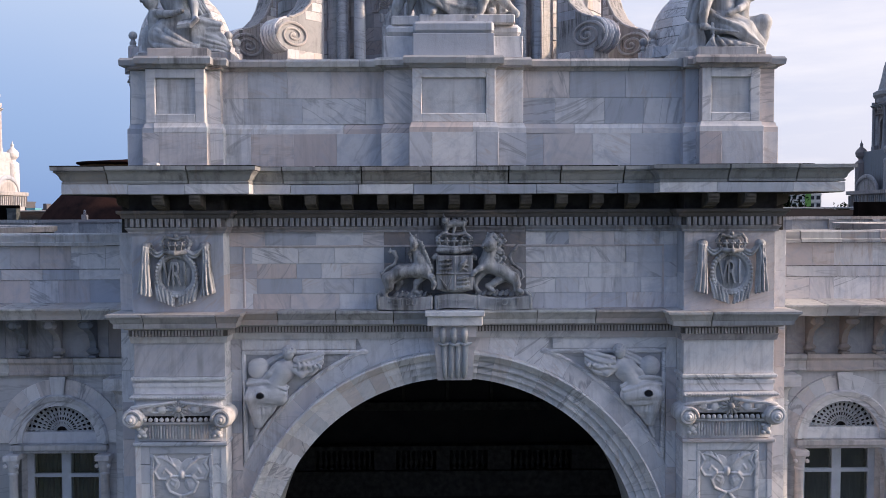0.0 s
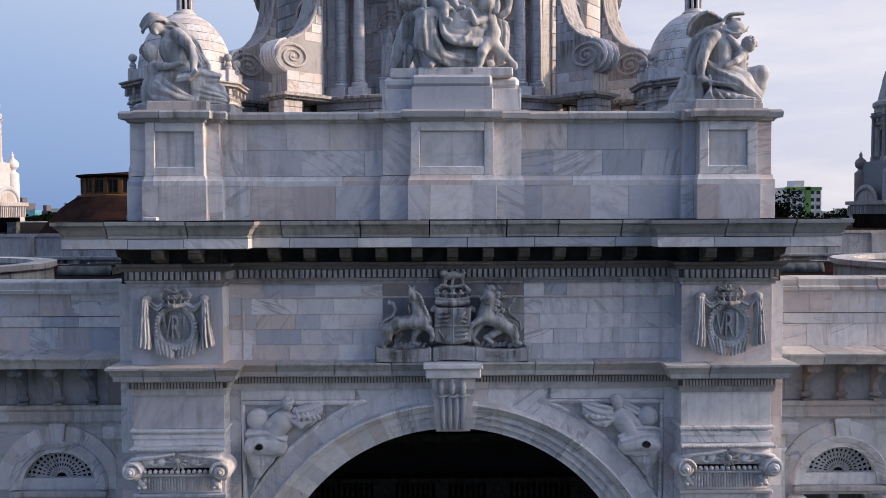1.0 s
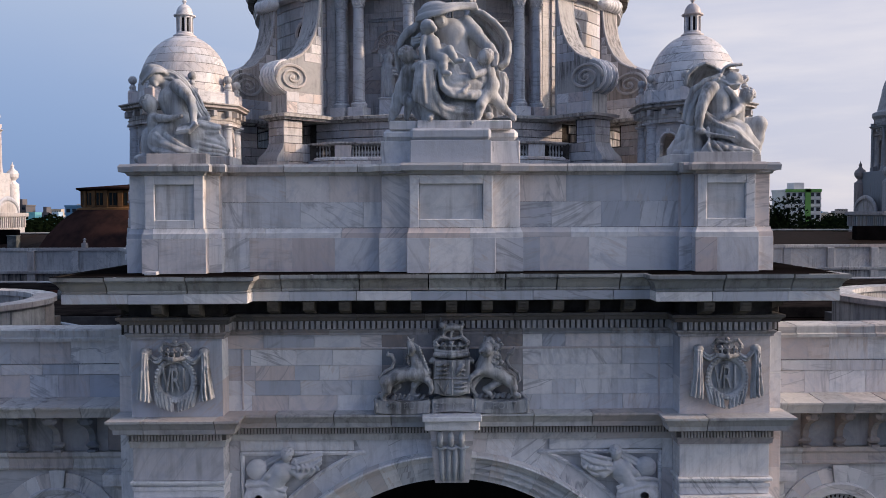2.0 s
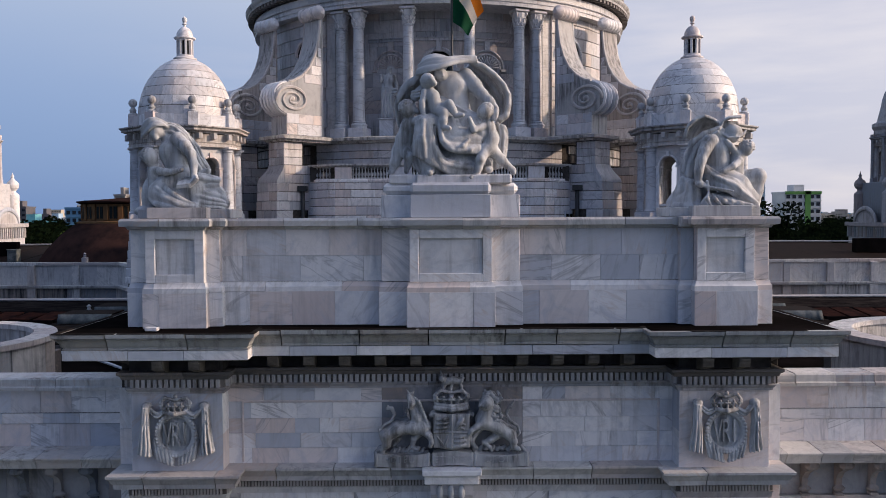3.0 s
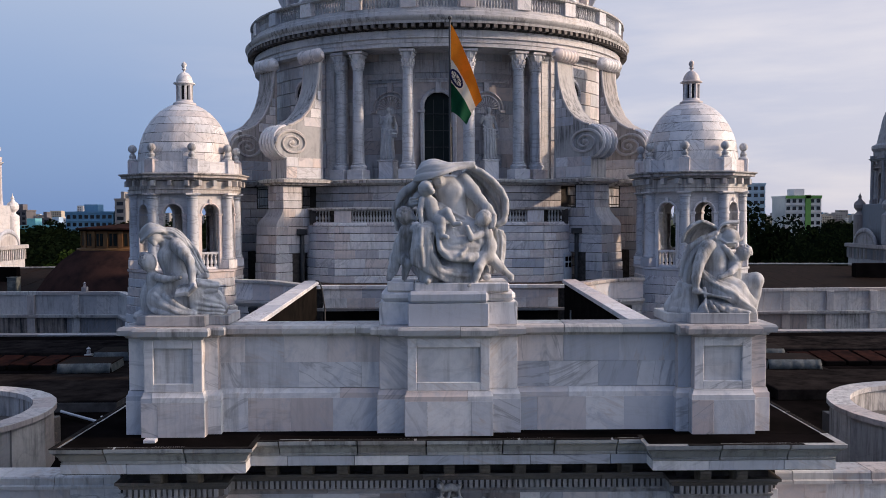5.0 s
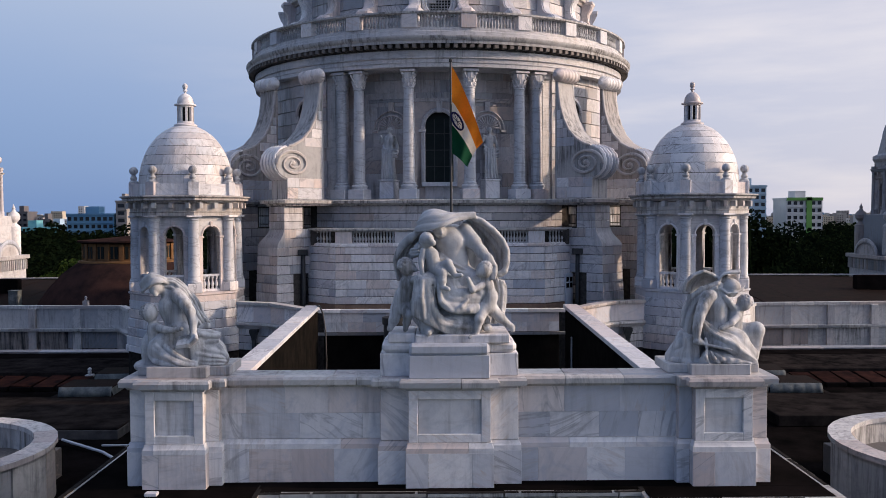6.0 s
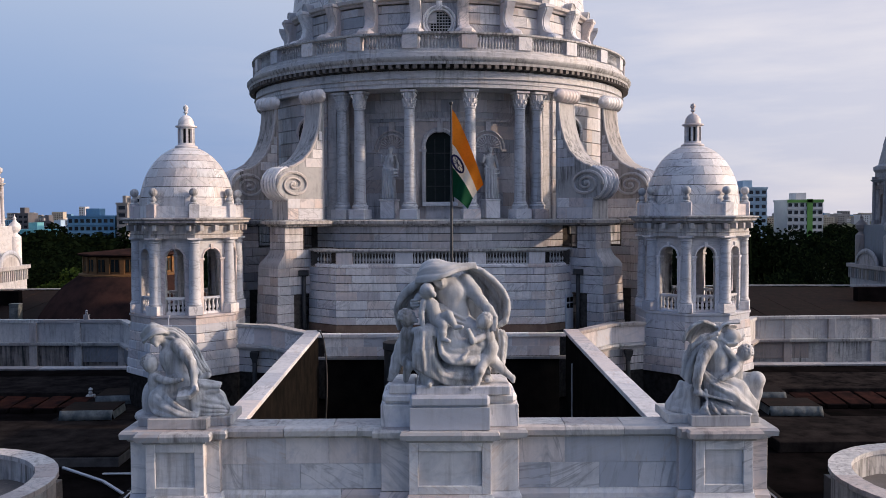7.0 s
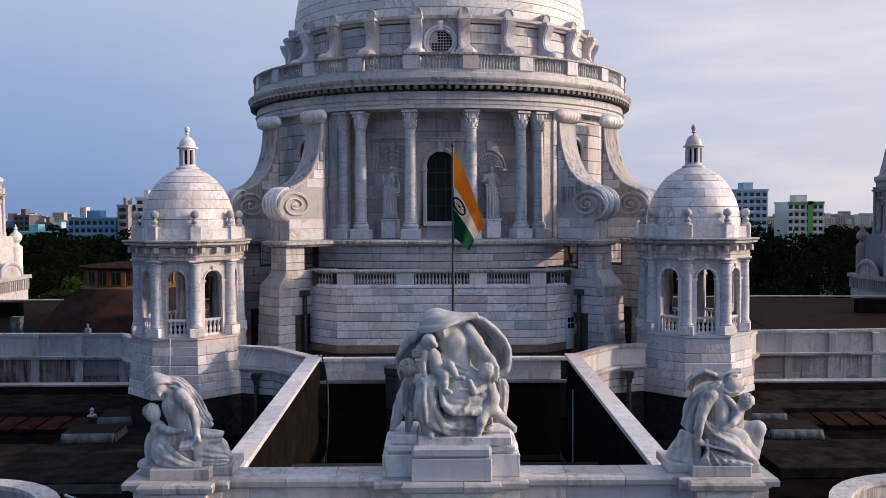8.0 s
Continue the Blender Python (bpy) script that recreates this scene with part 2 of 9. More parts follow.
# the shade of rooms and openings, put into the colour
DARK = plain("interior_shade", (0.035, 0.033, 0.034), (0.055, 0.05, 0.05), 1.0, 0.9, spec=0.0)
PAINT = plain("window_frame_paint", (0.56, 0.60, 0.66), (0.48, 0.52, 0.58), 5.0, 0.5)
CURTAIN = plain("curtain_cloth", (0.11, 0.125, 0.15), (0.16, 0.18, 0.20), 5.0, 0.9)
SAFFRON = plain("saffron_cloth", (0.75, 0.29, 0.03), (0.68, 0.25, 0.02), 3.0, 0.8, 0, 0.0)
WHITE_CLOTH = plain("white_cloth", (0.74, 0.70, 0.64), (0.68, 0.65, 0.60), 3.0, 0.8, 0, 0.0)
GREEN_CLOTH = plain("green_cloth", (0.012, 0.11, 0.055), (0.010, 0.09, 0.045), 3.0, 0.8, 0, 0.0)
NAVY = plain("navy_print", (0.01, 0.012, 0.05), (0.012, 0.014, 0.06), 3.0, 0.8, 0, 0.0)
LEAF = plain("leaves", (0.003, 0.006, 0.0035), (0.0065, 0.0115, 0.005), 0.06, 0.8, 0, 0.0, 0.3, spec=0.0)
LEAF_LIGHT = plain("fresh_leaves", (0.018, 0.034, 0.009), (0.030, 0.050, 0.013), 0.5, 0.8, 0, 0.0, 0.3, spec=0.0)
LAWN = plain("lawn_and_gravel", (0.13, 0.14, 0.12), (0.05, 0.07, 0.04), 0.05, 0.9, spec=0.0)
# window glass drawn dark and matt, so no sky reflects in it
DULL_PANE = plain("dark_green_pane", (0.010, 0.016, 0.016), (0.018, 0.026, 0.026), 2.0, 0.5, 0.0, 0.004, spec=0.1)
PANE, _n, _l, _b = mat_new("clear_window_pane")
_b.inputs["Base Color"].default_value, _b.inputs["Roughness"].default_value, _b.inputs["Transmission Weight"].default_value = (0.85, 0.9, 0.9, 1), 0.03, 1.0
GLASS, _n, _l, _b = mat_new("window_glass")
_b.inputs["Base Color"].default_value, _b.inputs["Roughness"].default_value = (0.012, 0.014, 0.018, 1), 0.08


# ---- building helpers ----
def part(name, bm, mat, parent=None, label="", angle=35.0, kind=""):
    """Links a bmesh as one mesh object under a thing or a part."""
    me = bpy.data.meshes.new(name)
    bmesh.ops.recalc_face_normals(bm, faces=bm.faces)
    bm.to_mesh(me)
    bm.free()
    return linked(name, me, mat, parent, label, angle, kind)


def linked(name, me, mat, parent=None, label="", angle=35.0, kind=""):
    if not me.materials:
        me.materials.append(mat)
    if angle:
        me.polygons.foreach_set("use_smooth", [True] * len(me.polygons))
        me.set_sharp_from_angle(angle=radians(angle))
    ob = new(name, me)
    ob.parent = parent
    return tagged(ob, label, kind=kind)


def thing(name, label, category="", group="", kind="", at=(0, 0, 0)):
    ob = tagged(new(name), label, category, group, kind)
    ob.location = at
    return ob


def box(bm, x0, x1, y0, y1, z0, z1, bevel=0.0):
    """An upright box with softened edges."""
    made = bmesh.ops.create_cube(bm, size=1.0, matrix=Matrix.Translation(((x0 + x1) / 2, (y0 + y1) / 2, (z0 + z1) / 2)) @ Matrix.Diagonal((abs(x1 - x0), abs(y1 - y0), abs(z1 - z0), 1)))
    if bevel:
        edges = list({e for v in made["verts"] for e in v.link_edges})
        bmesh.ops.bevel(bm, geom=edges, offset=bevel, segments=1, affect="EDGES", profile=0.5)


def boxed(*a, bevel=0.012):
    bm = bmesh.new()
    box(bm, *a, bevel=bevel)
    return bm


def offsets(path, closed=False):
    """Mitred outward directions (to the right of the way) for each point of a plan path."""
    k, out = len(path), []
    for i in range(k):
        a = path[i - 1] if i or closed else None
        c = path[(i + 1) % k] if i < k - 1 or closed else None
        ns = []
        for u, v in ((a, path[i]), (path[i], c)):
            if u is not None and v is not None:
                d = Vector((v[0] - u[0], v[1] - u[1])).normalized()
                ns.append(Vector((d.y, -d.x)))
        m = ns[0] if len(ns) == 1 else (ns[0] + ns[1]) / max(0.3, 1 + ns[0].dot(ns[1]))
        out.append(m)
    return out


def sweep(bm, path, profile, closed=False):
    """Carries a closed profile of (outward, height) along a plan path, mitred at its corners."""
    rings = []
    for p, m in zip(path, offsets(path, closed)):
        rings.append([bm.verts.new((p[0] + m.x * o, p[1] + m.y * o, z)) for o, z in profile])
    k = len(profile)
    pairs = list(zip(rings, rings[1:])) + ([(rings[-1], rings[0])] if closed else [])
    for a, c in pairs:
        for i in range(k):
            bm.faces.new((a[i], a[(i + 1) % k], c[(i + 1) % k], c[i]))
    if not closed:
        bm.faces.new(rings[0])
        bm.faces.new(rings[-1][::-1])


def cut_path(path, cuts, gap):
    """Splits a plan path at the given distances along it, leaving a thin joint."""
    acc = [0.0]
    for a, c in zip(path, path[1:]):
        acc.append(acc[-1] + math.dist(a, c))

    def at(s):
        for i in range(len(path) - 1):
            if s <= acc[i + 1] or i == len(path) - 2:
                k = (s - acc[i]) / (acc[i + 1] - acc[i])
                return tuple(u + (v - u) * k for u, v in zip(path[i], path[i + 1]))

    marks = [0.0, *[c for c in sorted(cuts) if 0.1 < c < acc[-1] - 0.1], acc[-1]]
    for a, c in zip(marks, marks[1:]):
        a2, c2 = a + (gap / 2 if a else 0), c - (gap / 2 if c < acc[-1] else 0)
        yield [at(a2), *[p for p, s in zip(path, acc) if a2 + 0.02 < s < c2 - 0.02], at(c2)]


def course(name, path, profile, mat, parent, step=1.15, gap=0.012, seed=1, jitter=0.25):
    """A moulded stone course built of separate lengths with open joints."""
    rng = random.Random(seed)
    total = sum(math.dist(a, c) for a, c in zip(path, path[1:]))
    cuts, s = [], step * rng.uniform(0.4, 1.0)
    while s < total:
        cuts.append(s)
        s += step * rng.uniform(1 - jitter, 1 + jitter)
    for sub in cut_path(path, cuts, gap):
        bm = bmesh.new()
        lift = rng.uniform(-0.004, 0.004)
        sweep(bm, sub, [(o + lift, z + lift) for o, z in profile])
        part(name, bm, mat, parent)


def lathe(bm, profile, n=48, a0=0.0, a1=360.0, at=(0, 0), turn=0.0):
    """Turns a profile of (radius, height) about an upright axis; angle 0 faces the front (-y), growing to +x."""
    full = abs(a1 - a0) >= 359.9
    steps = n if full else n + 1
    rings = []
    for i in range(steps):
        t = radians(a0 + (a1 - a0) * i / n + turn)
        rings.append([bm.verts.new((at[0] + r * math.sin(t), at[1] - r * math.cos(t), z)) for r, z in profile])
    for i in range(n):
        a, c = rings[i], rings[(i + 1) % steps]
        for j in range(len(profile) - 1):
            if profile[j][0] < 1e-6 and profile[j + 1][0] < 1e-6:
                continue
            bm.faces.new((a[j], c[j], c[j + 1], a[j + 1]))
    bmesh.ops.remove_doubles(bm, verts=bm.verts, dist=1e-5)


def tube(bm, pts, radii, n=8):
    """A tapering limb with rounded ends along a polyline."""
    pts = [Vector(p) for p in pts]
    if isinstance(radii, (int, float)):
        radii = [radii] * len(pts)
    d0, d1 = (pts[0] - pts[1]).normalized(), (pts[-1] - pts[-2]).normalized()
    line = [(pts[0] + d0 * radii[0] * 0.8, radii[0] * 0.35), *zip(pts, radii), (pts[-1] + d1 * radii[-1] * 0.8, radii[-1] * 0.35)]
    rings = []
    for i, (p, r) in enumerate(line):
        way = (line[min(i + 1, len(line) - 1)][0] - line[max(i - 1, 0)][0]).normalized()
        u = way.orthogonal().normalized() if i == 0 else (u - way * u.dot(way)).normalized()
        v = way.cross(u)
        rings.append([bm.verts.new(p + (u * math.cos(2 * math.pi * k / n) + v * math.sin(2 * math.pi * k / n)) * r) for k in range(n)])
    for a, c in zip(rings, rings[1:]):
        for k in range(n):
            bm.faces.new((a[k], a[(k + 1) % n], c[(k + 1) % n], c[k]))
    bm.faces.new(rings[0][::-1])
    bm.faces.new(rings[-1])


def ball(bm, c, r, turn=(0, 0, 0), sub=2):
    r = (r, r, r) if isinstance(r, (int, float)) else r
    bmesh.ops.create_icosphere(bm, subdivisions=sub, radius=1.0, matrix=Matrix.Translation(c) @ Euler([radians(a) for a in turn]).to_matrix().to_4x4() @ Matrix.Diagonal((*r, 1)))


def carved(name, bm, mat, parent=None, voxel=0.03, smooth=4, label=""):
    """Melts overlapping forms into one carved surface."""
    me = bpy.data.meshes.new(name)
    bm.to_mesh(me)
    bm.free()
    tmp = bpy.data.objects.new("tmp", me)
    scene.collection.objects.link(tmp)
    mod = tmp.modifiers.new("melt", "REMESH")
    mod.mode, mod.voxel_size, mod.adaptivity = "VOXEL", voxel, 0.0
    sm = tmp.modifiers.new("soften", "SMOOTH")
    sm.factor, sm.iterations = 0.5, smooth
    deps = bpy.context.evaluated_depsgraph_get()
    out = bpy.data.meshes.new_from_object(tmp.evaluated_get(deps))
    out.name = name
    bpy.data.objects.remove(tmp)
    return linked(name, out, mat, parent, label, 0) if not out.polygons.foreach_set("use_smooth", [True] * len(out.polygons)) else None


BLOCKS = {}


def block_mesh(w, h, d, c=0.008):
    """A dressed stone with chamfered face: width along x, height along z, face towards -y, open behind. Shared by size."""
    key = (round(w, 2), round(h, 3), round(d, 3), c)
    if key not in BLOCKS:
        w2, h2 = w / 2, h / 2
        e = min(c, 0.004)
        rings = [[(-w2 + e * i, y, -h2 + c * i), (w2 - e * i, y, -h2 + c * i), (w2 - e * i, y, h2 - c * i), (-w2 + e * i, y, h2 - c * i)] for i, y in ((0, d), (0, c), (1, 0))]
        faces = [(8, 9, 10, 11)]
        for r in (0, 4):
            faces += [(r + k, r + (k + 1) % 4, r + 4 + (k + 1) % 4, r + 4 + k) for k in range(4)]
        me = bpy.data.meshes.new("stone_block")
        me.from_pydata([v for r in rings for v in r], [], faces)
        BLOCKS[key] = me
    return BLOCKS[key]


def stone(parent, mat, centre, way, w, h, d=0.10, name="stone_block", c=0.008):
    """One stone, its face centre at a place, facing the plan direction way."""
    me = block_mesh(w, h, d, c)
    if not me.materials:
        me.materials.append(mat)
    elif me.materials[0] != mat:
        key = (id(me), mat.name)
        if key not in BLOCKS:
            BLOCKS[key] = me.copy()
            BLOCKS[key].materials.clear()
            BLOCKS[key].materials.append(mat)
        me = BLOCKS[key]
    ob = new(name, me)
    ob.parent = parent
    ob.matrix_basis = pose(*centre, 0, 0, math.degrees(math.atan2(way[1], way[0])) + 90)
    return ob


def ashlar(parent, mat, a, b, rows, length=0.8, gap=0.0035, depth=0.10, seed=0, vary=0.3, proud=0.0, chamfer=0.003, holes=()):
    """Courses of stones on the plan line from a to b, faces on the line, outward to its right. rows: heights of the bed joints."""
    rng = random.Random(seed)
    a, b = Vector(a), Vector(b)
    L, d = (b - a).length, (b - a).normalized()
    way = Vector((d.y, -d.x))
    for i, (z0, z1) in enumerate(zip(rows, rows[1:])):
        marks, s = [0.0], length * rng.uniform(0.35, 1.0)
        while s < L - 0.35 * length:
            marks.append(s)
            s += length * rng.uniform(1 - vary, 1 + vary)
        marks.append(L)
        for s0, s1 in zip(marks, marks[1:]):
            s0, s1 = round(s0, 2), round(s1, 2)
            if any(h0 < (s0 + s1) / 2 < h1 and k0 < (z0 + z1) / 2 < k1 for h0, h1, k0, k1 in holes):
                continue
            c = a + d * (s0 + s1) / 2 + way * (proud + rng.uniform(0, 0.006))
            stone(parent, mat, (c.x, c.y, (z0 + z1) / 2), way, s1 - s0 - min(gap, 0.0035), z1 - z0 - gap, depth, c=chamfer)


def dentils(bm, path, out, depth, z0, z1, pitch, fill):
    """A row of small blocks along a plan path."""
    for a, c in zip(path, path[1:]):
        a, c = Vector(a), Vector(c)
        L, d = (c - a).length, (c - a).normalized()
        w = Vector((d.y, -d.x))
        k = max(1, round(L / pitch))
        for i in range(k):
            p = a + d * (i + 0.5) * L / k
            m = Matrix(((d.x, -w.x, 0, p.x + w.x * (out - depth / 2)), (d.y, -w.y, 0, p.y + w.y * (out - depth / 2)), (0, 0, 1, (z0 + z1) / 2), (0, 0, 0, 1)))
            bmesh.ops.create_cube(bm, size=1.0, matrix=m @ Matrix.Diagonal((pitch * fill, depth, z1 - z0, 1)))


def baluster_mesh(h, r):
    """A turned vase-shaped baluster with square ends."""
    bm = bmesh.new()
    prof = [(0.0, 0.0), (0.9, 0.0), (0.9, 0.10), (0.5, 0.13), (0.95, 0.30), (1.0, 0.38), (0.45, 0.62), (0.40, 0.72), (0.62, 0.76), (0.42, 0.80), (0.85, 0.89), (0.85, 1.0), (0.0, 1.0)]
    lathe(bm, [(a * r, b * h) for a, b in prof], 8)
    me = bpy.data.meshes.new("baluster")
    bm.to_mesh(me)
    bm.free()
    me.polygons.foreach_set("use_smooth", [True] * len(me.polygons))
    me.set_sharp_from_angle(angle=radians(40))
    return me


def placed(name, me, mat, parent, x, y, z, turn=0.0):
    if not me.materials:
        me.materials.append(mat)
    ob = new(name, me)
    ob.parent = parent
    ob.matrix_basis = pose(x, y, z, 0, 0, turn)
    return ob


def spiral(bm, at, u, v, n, ru, rv, turns=2.2, r=0.05, steps=44):
    """A raised scroll line in the plane of u and v."""
    pts = []
    for i in range(steps + 1):
        k = 1 - 0.86 * i / steps
        t = 2 * math.pi * turns * i / steps
        pts.append(Vector(at) + Vector(u) * ru * k * math.cos(t) + Vector(v) * rv * k * math.sin(t) + Vector(n) * r * 0.3)
    tube(bm, pts, [r * (0.55 + 0.45 * (1 - i / steps)) for i in range(steps + 1)], 6)


def letters(text, size, depth, mat, parent, m, pitch=0.68):
    """Raised letters in the built-in font, each a part of its own."""
    for i, ch in enumerate(text):
        if ch == " ":
            continue
        cu = bpy.data.curves.new("letter", "FONT")
        cu.body, cu.size, cu.extrude, cu.align_x, cu.align_y = ch, size, depth, "CENTER", "CENTER"
        tmp = bpy.data.objects.new("tmp", cu)
        scene.collection.objects.link(tmp)
        me = bpy.data.meshes.new_from_object(tmp.evaluated_get(bpy.context.evaluated_depsgraph_get()))
        bpy.data.objects.remove(tmp)
        ob = linked("letter", me, mat, parent, "", 30)
        ob.matrix_basis = m @ pose((i - (len(text) - 1) / 2) * size * pitch, 0, 0)


class Clay:
    """A block of modelling clay: forms are pressed together softly on a lattice, then turned into one skin."""

    def __init__(self, lo, hi, step):
        self.lo, self.step = np.array(lo, dtype=float), step
        self.size = [int((b - a) / step) + 2 for a, b in zip(lo, hi)]
        self.all = np.full(self.size, 9.0, dtype=np.float32)
        self.now = self.all.copy()

    def near(self, lo, hi):
        a = np.clip(((np.array(lo) - self.lo) / self.step).astype(int) - 1, 0, np.array(self.size))
        b = np.clip(((np.array(hi) - self.lo) / self.step).astype(int) + 2, 0, np.array(self.size))
        if (b <= a).any():
            return None, None
        axes = [self.lo[k] + self.step * np.arange(a[k], b[k]) for k in range(3)]
        return tuple(slice(a[k], b[k]) for k in range(3)), np.meshgrid(*axes, indexing="ij", sparse=True)

    def press(self, box, d, k, cut=False):
        f = self.now[box]
        if cut:
            h = np.maximum(k - np.abs(f + d), 0) / k
            self.now[box] = np.maximum(f, -d) + h * h * k / 4
        else:
            h = np.maximum(k - np.abs(f - d), 0) / k
            self.now[box] = np.minimum(f, d) - h * h * k / 4

    def limb(self, pts, radii, k=0.05, cut=False):
        pts = [np.array(p, dtype=float) for p in pts]
        radii = [radii] * len(pts) if isinstance(radii, (int, float)) else radii
        for p, q, r, e in zip(pts, pts[1:], radii, radii[1:]):
            m = max(r, e) + k + 2 * self.step
            box, g = self.near(np.minimum(p, q) - m, np.maximum(p, q) + m)
            if box is None:
                continue
            v = q - p
            t = np.clip(sum((g[i] - p[i]) * v[i] for i in range(3)) / max(float(v @ v), 1e-9), 0, 1)
            d = np.sqrt(sum((g[i] - p[i] - t * v[i]) ** 2 for i in range(3))) - (r + (e - r) * t)
            self.press(box, d, k, cut)

    def egg(self, c, r, turn=0.0, k=0.05, cut=False):
        """An egg of half-axes r, leaning by turn degrees in the facade's plane."""
        r = (r, r, r) if isinstance(r, (int, float)) else r
        m = max(r) + k + 2 * self.step
        box, g = self.near(np.array(c) - m, np.array(c) + m)
        x, y, z = (g[i] - c[i] for i in range(3))
        co, si = math.cos(radians(turn)), math.sin(radians(turn))
        x, z = x * co + z * si, -x * si + z * co
        n0 = np.sqrt((x / r[0]) ** 2 + (y / r[1]) ** 2 + (z / r[2]) ** 2)
        n1 = np.sqrt((x / r[0] ** 2) ** 2 + (y / r[1] ** 2) ** 2 + (z / r[2] ** 2) ** 2)
        self.press(box, n0 * (n0 - 1) / np.maximum(n1, 1e-6), k, cut)

    def slab(self, c, half, rx, ry, k=0.02):
        m = np.array(Euler((radians(rx), radians(ry), 0)).to_matrix()).T
        w = max(half) * 1.8
        box, g = self.near(np.array(c) - w, np.array(c) + w)
        p = [g[i] - c[i] for i in range(3)]
        q = [np.abs(sum(m[i][j] * p[j] for j in range(3))) - half[i] + 0.01 for i in range(3)]
        out = np.sqrt(sum(np.maximum(v, 0) ** 2 for v in q)) + np.minimum(np.maximum(np.maximum(q[0], q[1]), q[2]), 0)
        self.press(box, out - 0.01, k)

    def cloth(self, a, b, folds=5, depth=0.03, thick=0.045, bulge=(0, 0, 0), k=0.05, seed=0):
        """Cloth between two flowing lines, with soft folds that run along them."""
        def flow(pts, n):
            pts = [Vector(p) for p in pts]
            out = []
            for i in range(n + 1):
                u = i / n * (len(pts) - 1)
                j = min(int(u), len(pts) - 2)
                t = u - j
                p0, p1, p2, p3 = pts[max(j - 1, 0)], pts[j], pts[j + 1], pts[min(j + 2, len(pts) - 1)]
                out.append(0.5 * (2 * p1 + (p2 - p0) * t + (2 * p0 - 5 * p1 + 4 * p2 - p3) * t * t + (3 * p1 - p0 - 3 * p2 + p3) * t ** 3))
            return out
        thick = thick * 0.72
        span = max((Vector(p) - Vector(q)).length for p, q in zip(a, b))
        reach = sum((Vector(p) - Vector(q)).length for p, q in zip(a, a[1:]))
        nu, nv = int(reach / (thick * 0.55)) + 4, int(span / (thick * 0.5)) + 4
        la, lb, belly = flow(a, nu), flow(b, nu), Vector(bulge)
        keep, self.now = self.now, np.full(self.size, 9.0, dtype=np.float32)
        for i in range(nu + 1):
            along = (la[min(i + 1, nu)] - la[max(i - 1, 0)]).normalized()
            for j in range(nv + 1):
                v = j / nv
                p = la[i].lerp(lb[i], v) + belly * math.sin(math.pi * v)
                out = along.cross(lb[i] - la[i])
                out = out.normalized() if out.length > 1e-6 else Vector((0, -1, 0))
                w = folds * v + 0.35 * noise.noise(Vector((seed, 2.2 * i / nu, 1.5 * v)))
                lift = 1.7 * abs(math.cos(math.pi * w)) - 1.0 + 0.45 * abs(math.sin(math.pi * (2.6 * w + 0.8 * noise.noise(Vector((seed + 7, 2.0 * i / nu, 1.0))))))
                p = p + out * depth * 1.7 * lift
                m = thick + 2 * self.step
                box, g = self.near(p - Vector((m, m, m)), p + Vector((m, m, m)))
                if box is None:
                    continue
                d = np.sqrt((g[0] - p.x) ** 2 + (g[1] - p.y) ** 2 + (g[2] - p.z) ** 2) - thick
                self.now[box] = np.minimum(self.now[box], d)
        skin, self.now = self.now, keep
        h = np.maximum(k - np.abs(keep - skin), 0) / k
        self.now = np.minimum(keep, skin) - h * h * k / 4

    def done(self, k=0.012):
        """Ends one figure or garment: it meets the rest in a crisp crease."""
        h = np.maximum(k - np.abs(self.all - self.now), 0) / k
        self.all = np.minimum(self.all, self.now) - h * h * k / 4
        self.now = np.full(self.size, 9.0, dtype=np.float32)

    def skin(self, name):
        f = self.all
        inside = f < 0
        nx, ny, nz = (s - 1 for s in f.shape)
        total = np.zeros((nx, ny, nz, 3))
        count = np.zeros((nx, ny, nz))
        corners = list(itertools.product((0, 1), repeat=3))
        cell = lambda arr, c: arr[c[0]:c[0] + nx, c[1]:c[1] + ny, c[2]:c[2] + nz]
        for c in corners:
            for ax in range(3):
                if c[ax]:
                    continue
                e = tuple(1 if i == ax else v for i, v in enumerate(c))
                fa, fb = cell(f, c), cell(f, e)
                hit = cell(inside, c) != cell(inside, e)
                t = np.where(hit, fa / np.where(np.abs(fa - fb) < 1e-9, 1.0, fa - fb), 0.0)
                for i in range(3):
                    total[..., i] += np.where(hit, c[i] + (t if i == ax else 0.0), 0.0)
                count += hit
        live = count > 0
        number = np.full((nx, ny, nz), -1)
        number[live] = np.arange(int(live.sum()))
        at = np.argwhere(live)
        verts = (at + total[live] / count[live][:, None]) * self.step + self.lo
        quads = []
        for ax in range(3):
            u, v = (ax + 1) % 3, (ax + 2) % 3
            hit = np.argwhere(np.take(inside, range(f.shape[ax] - 1), ax) != np.take(inside, range(1, f.shape[ax]), ax))
            hit = hit[(hit[:, u] > 0) & (hit[:, v] > 0) & (hit[:, u] < f.shape[u] - 1) & (hit[:, v] < f.shape[v] - 1)]
            eu, ev = np.eye(3, dtype=int)[u], np.eye(3, dtype=int)[v]
            q = np.stack([number[tuple((hit - s * eu - t * ev).T)] for s, t in ((0, 0), (1, 0), (1, 1), (0, 1))], 1)
            flip = ~inside[tuple(hit.T)]
            q[flip] = q[flip][:, ::-1]
            quads.append(q)
        quads = np.concatenate(quads)
        me = bpy.data.meshes.new(name)
        me.from_pydata(verts.tolist(), [], quads.tolist())
        me.polygons.foreach_set("use_smooth", [True] * len(me.polygons))
        me.update()
        return me


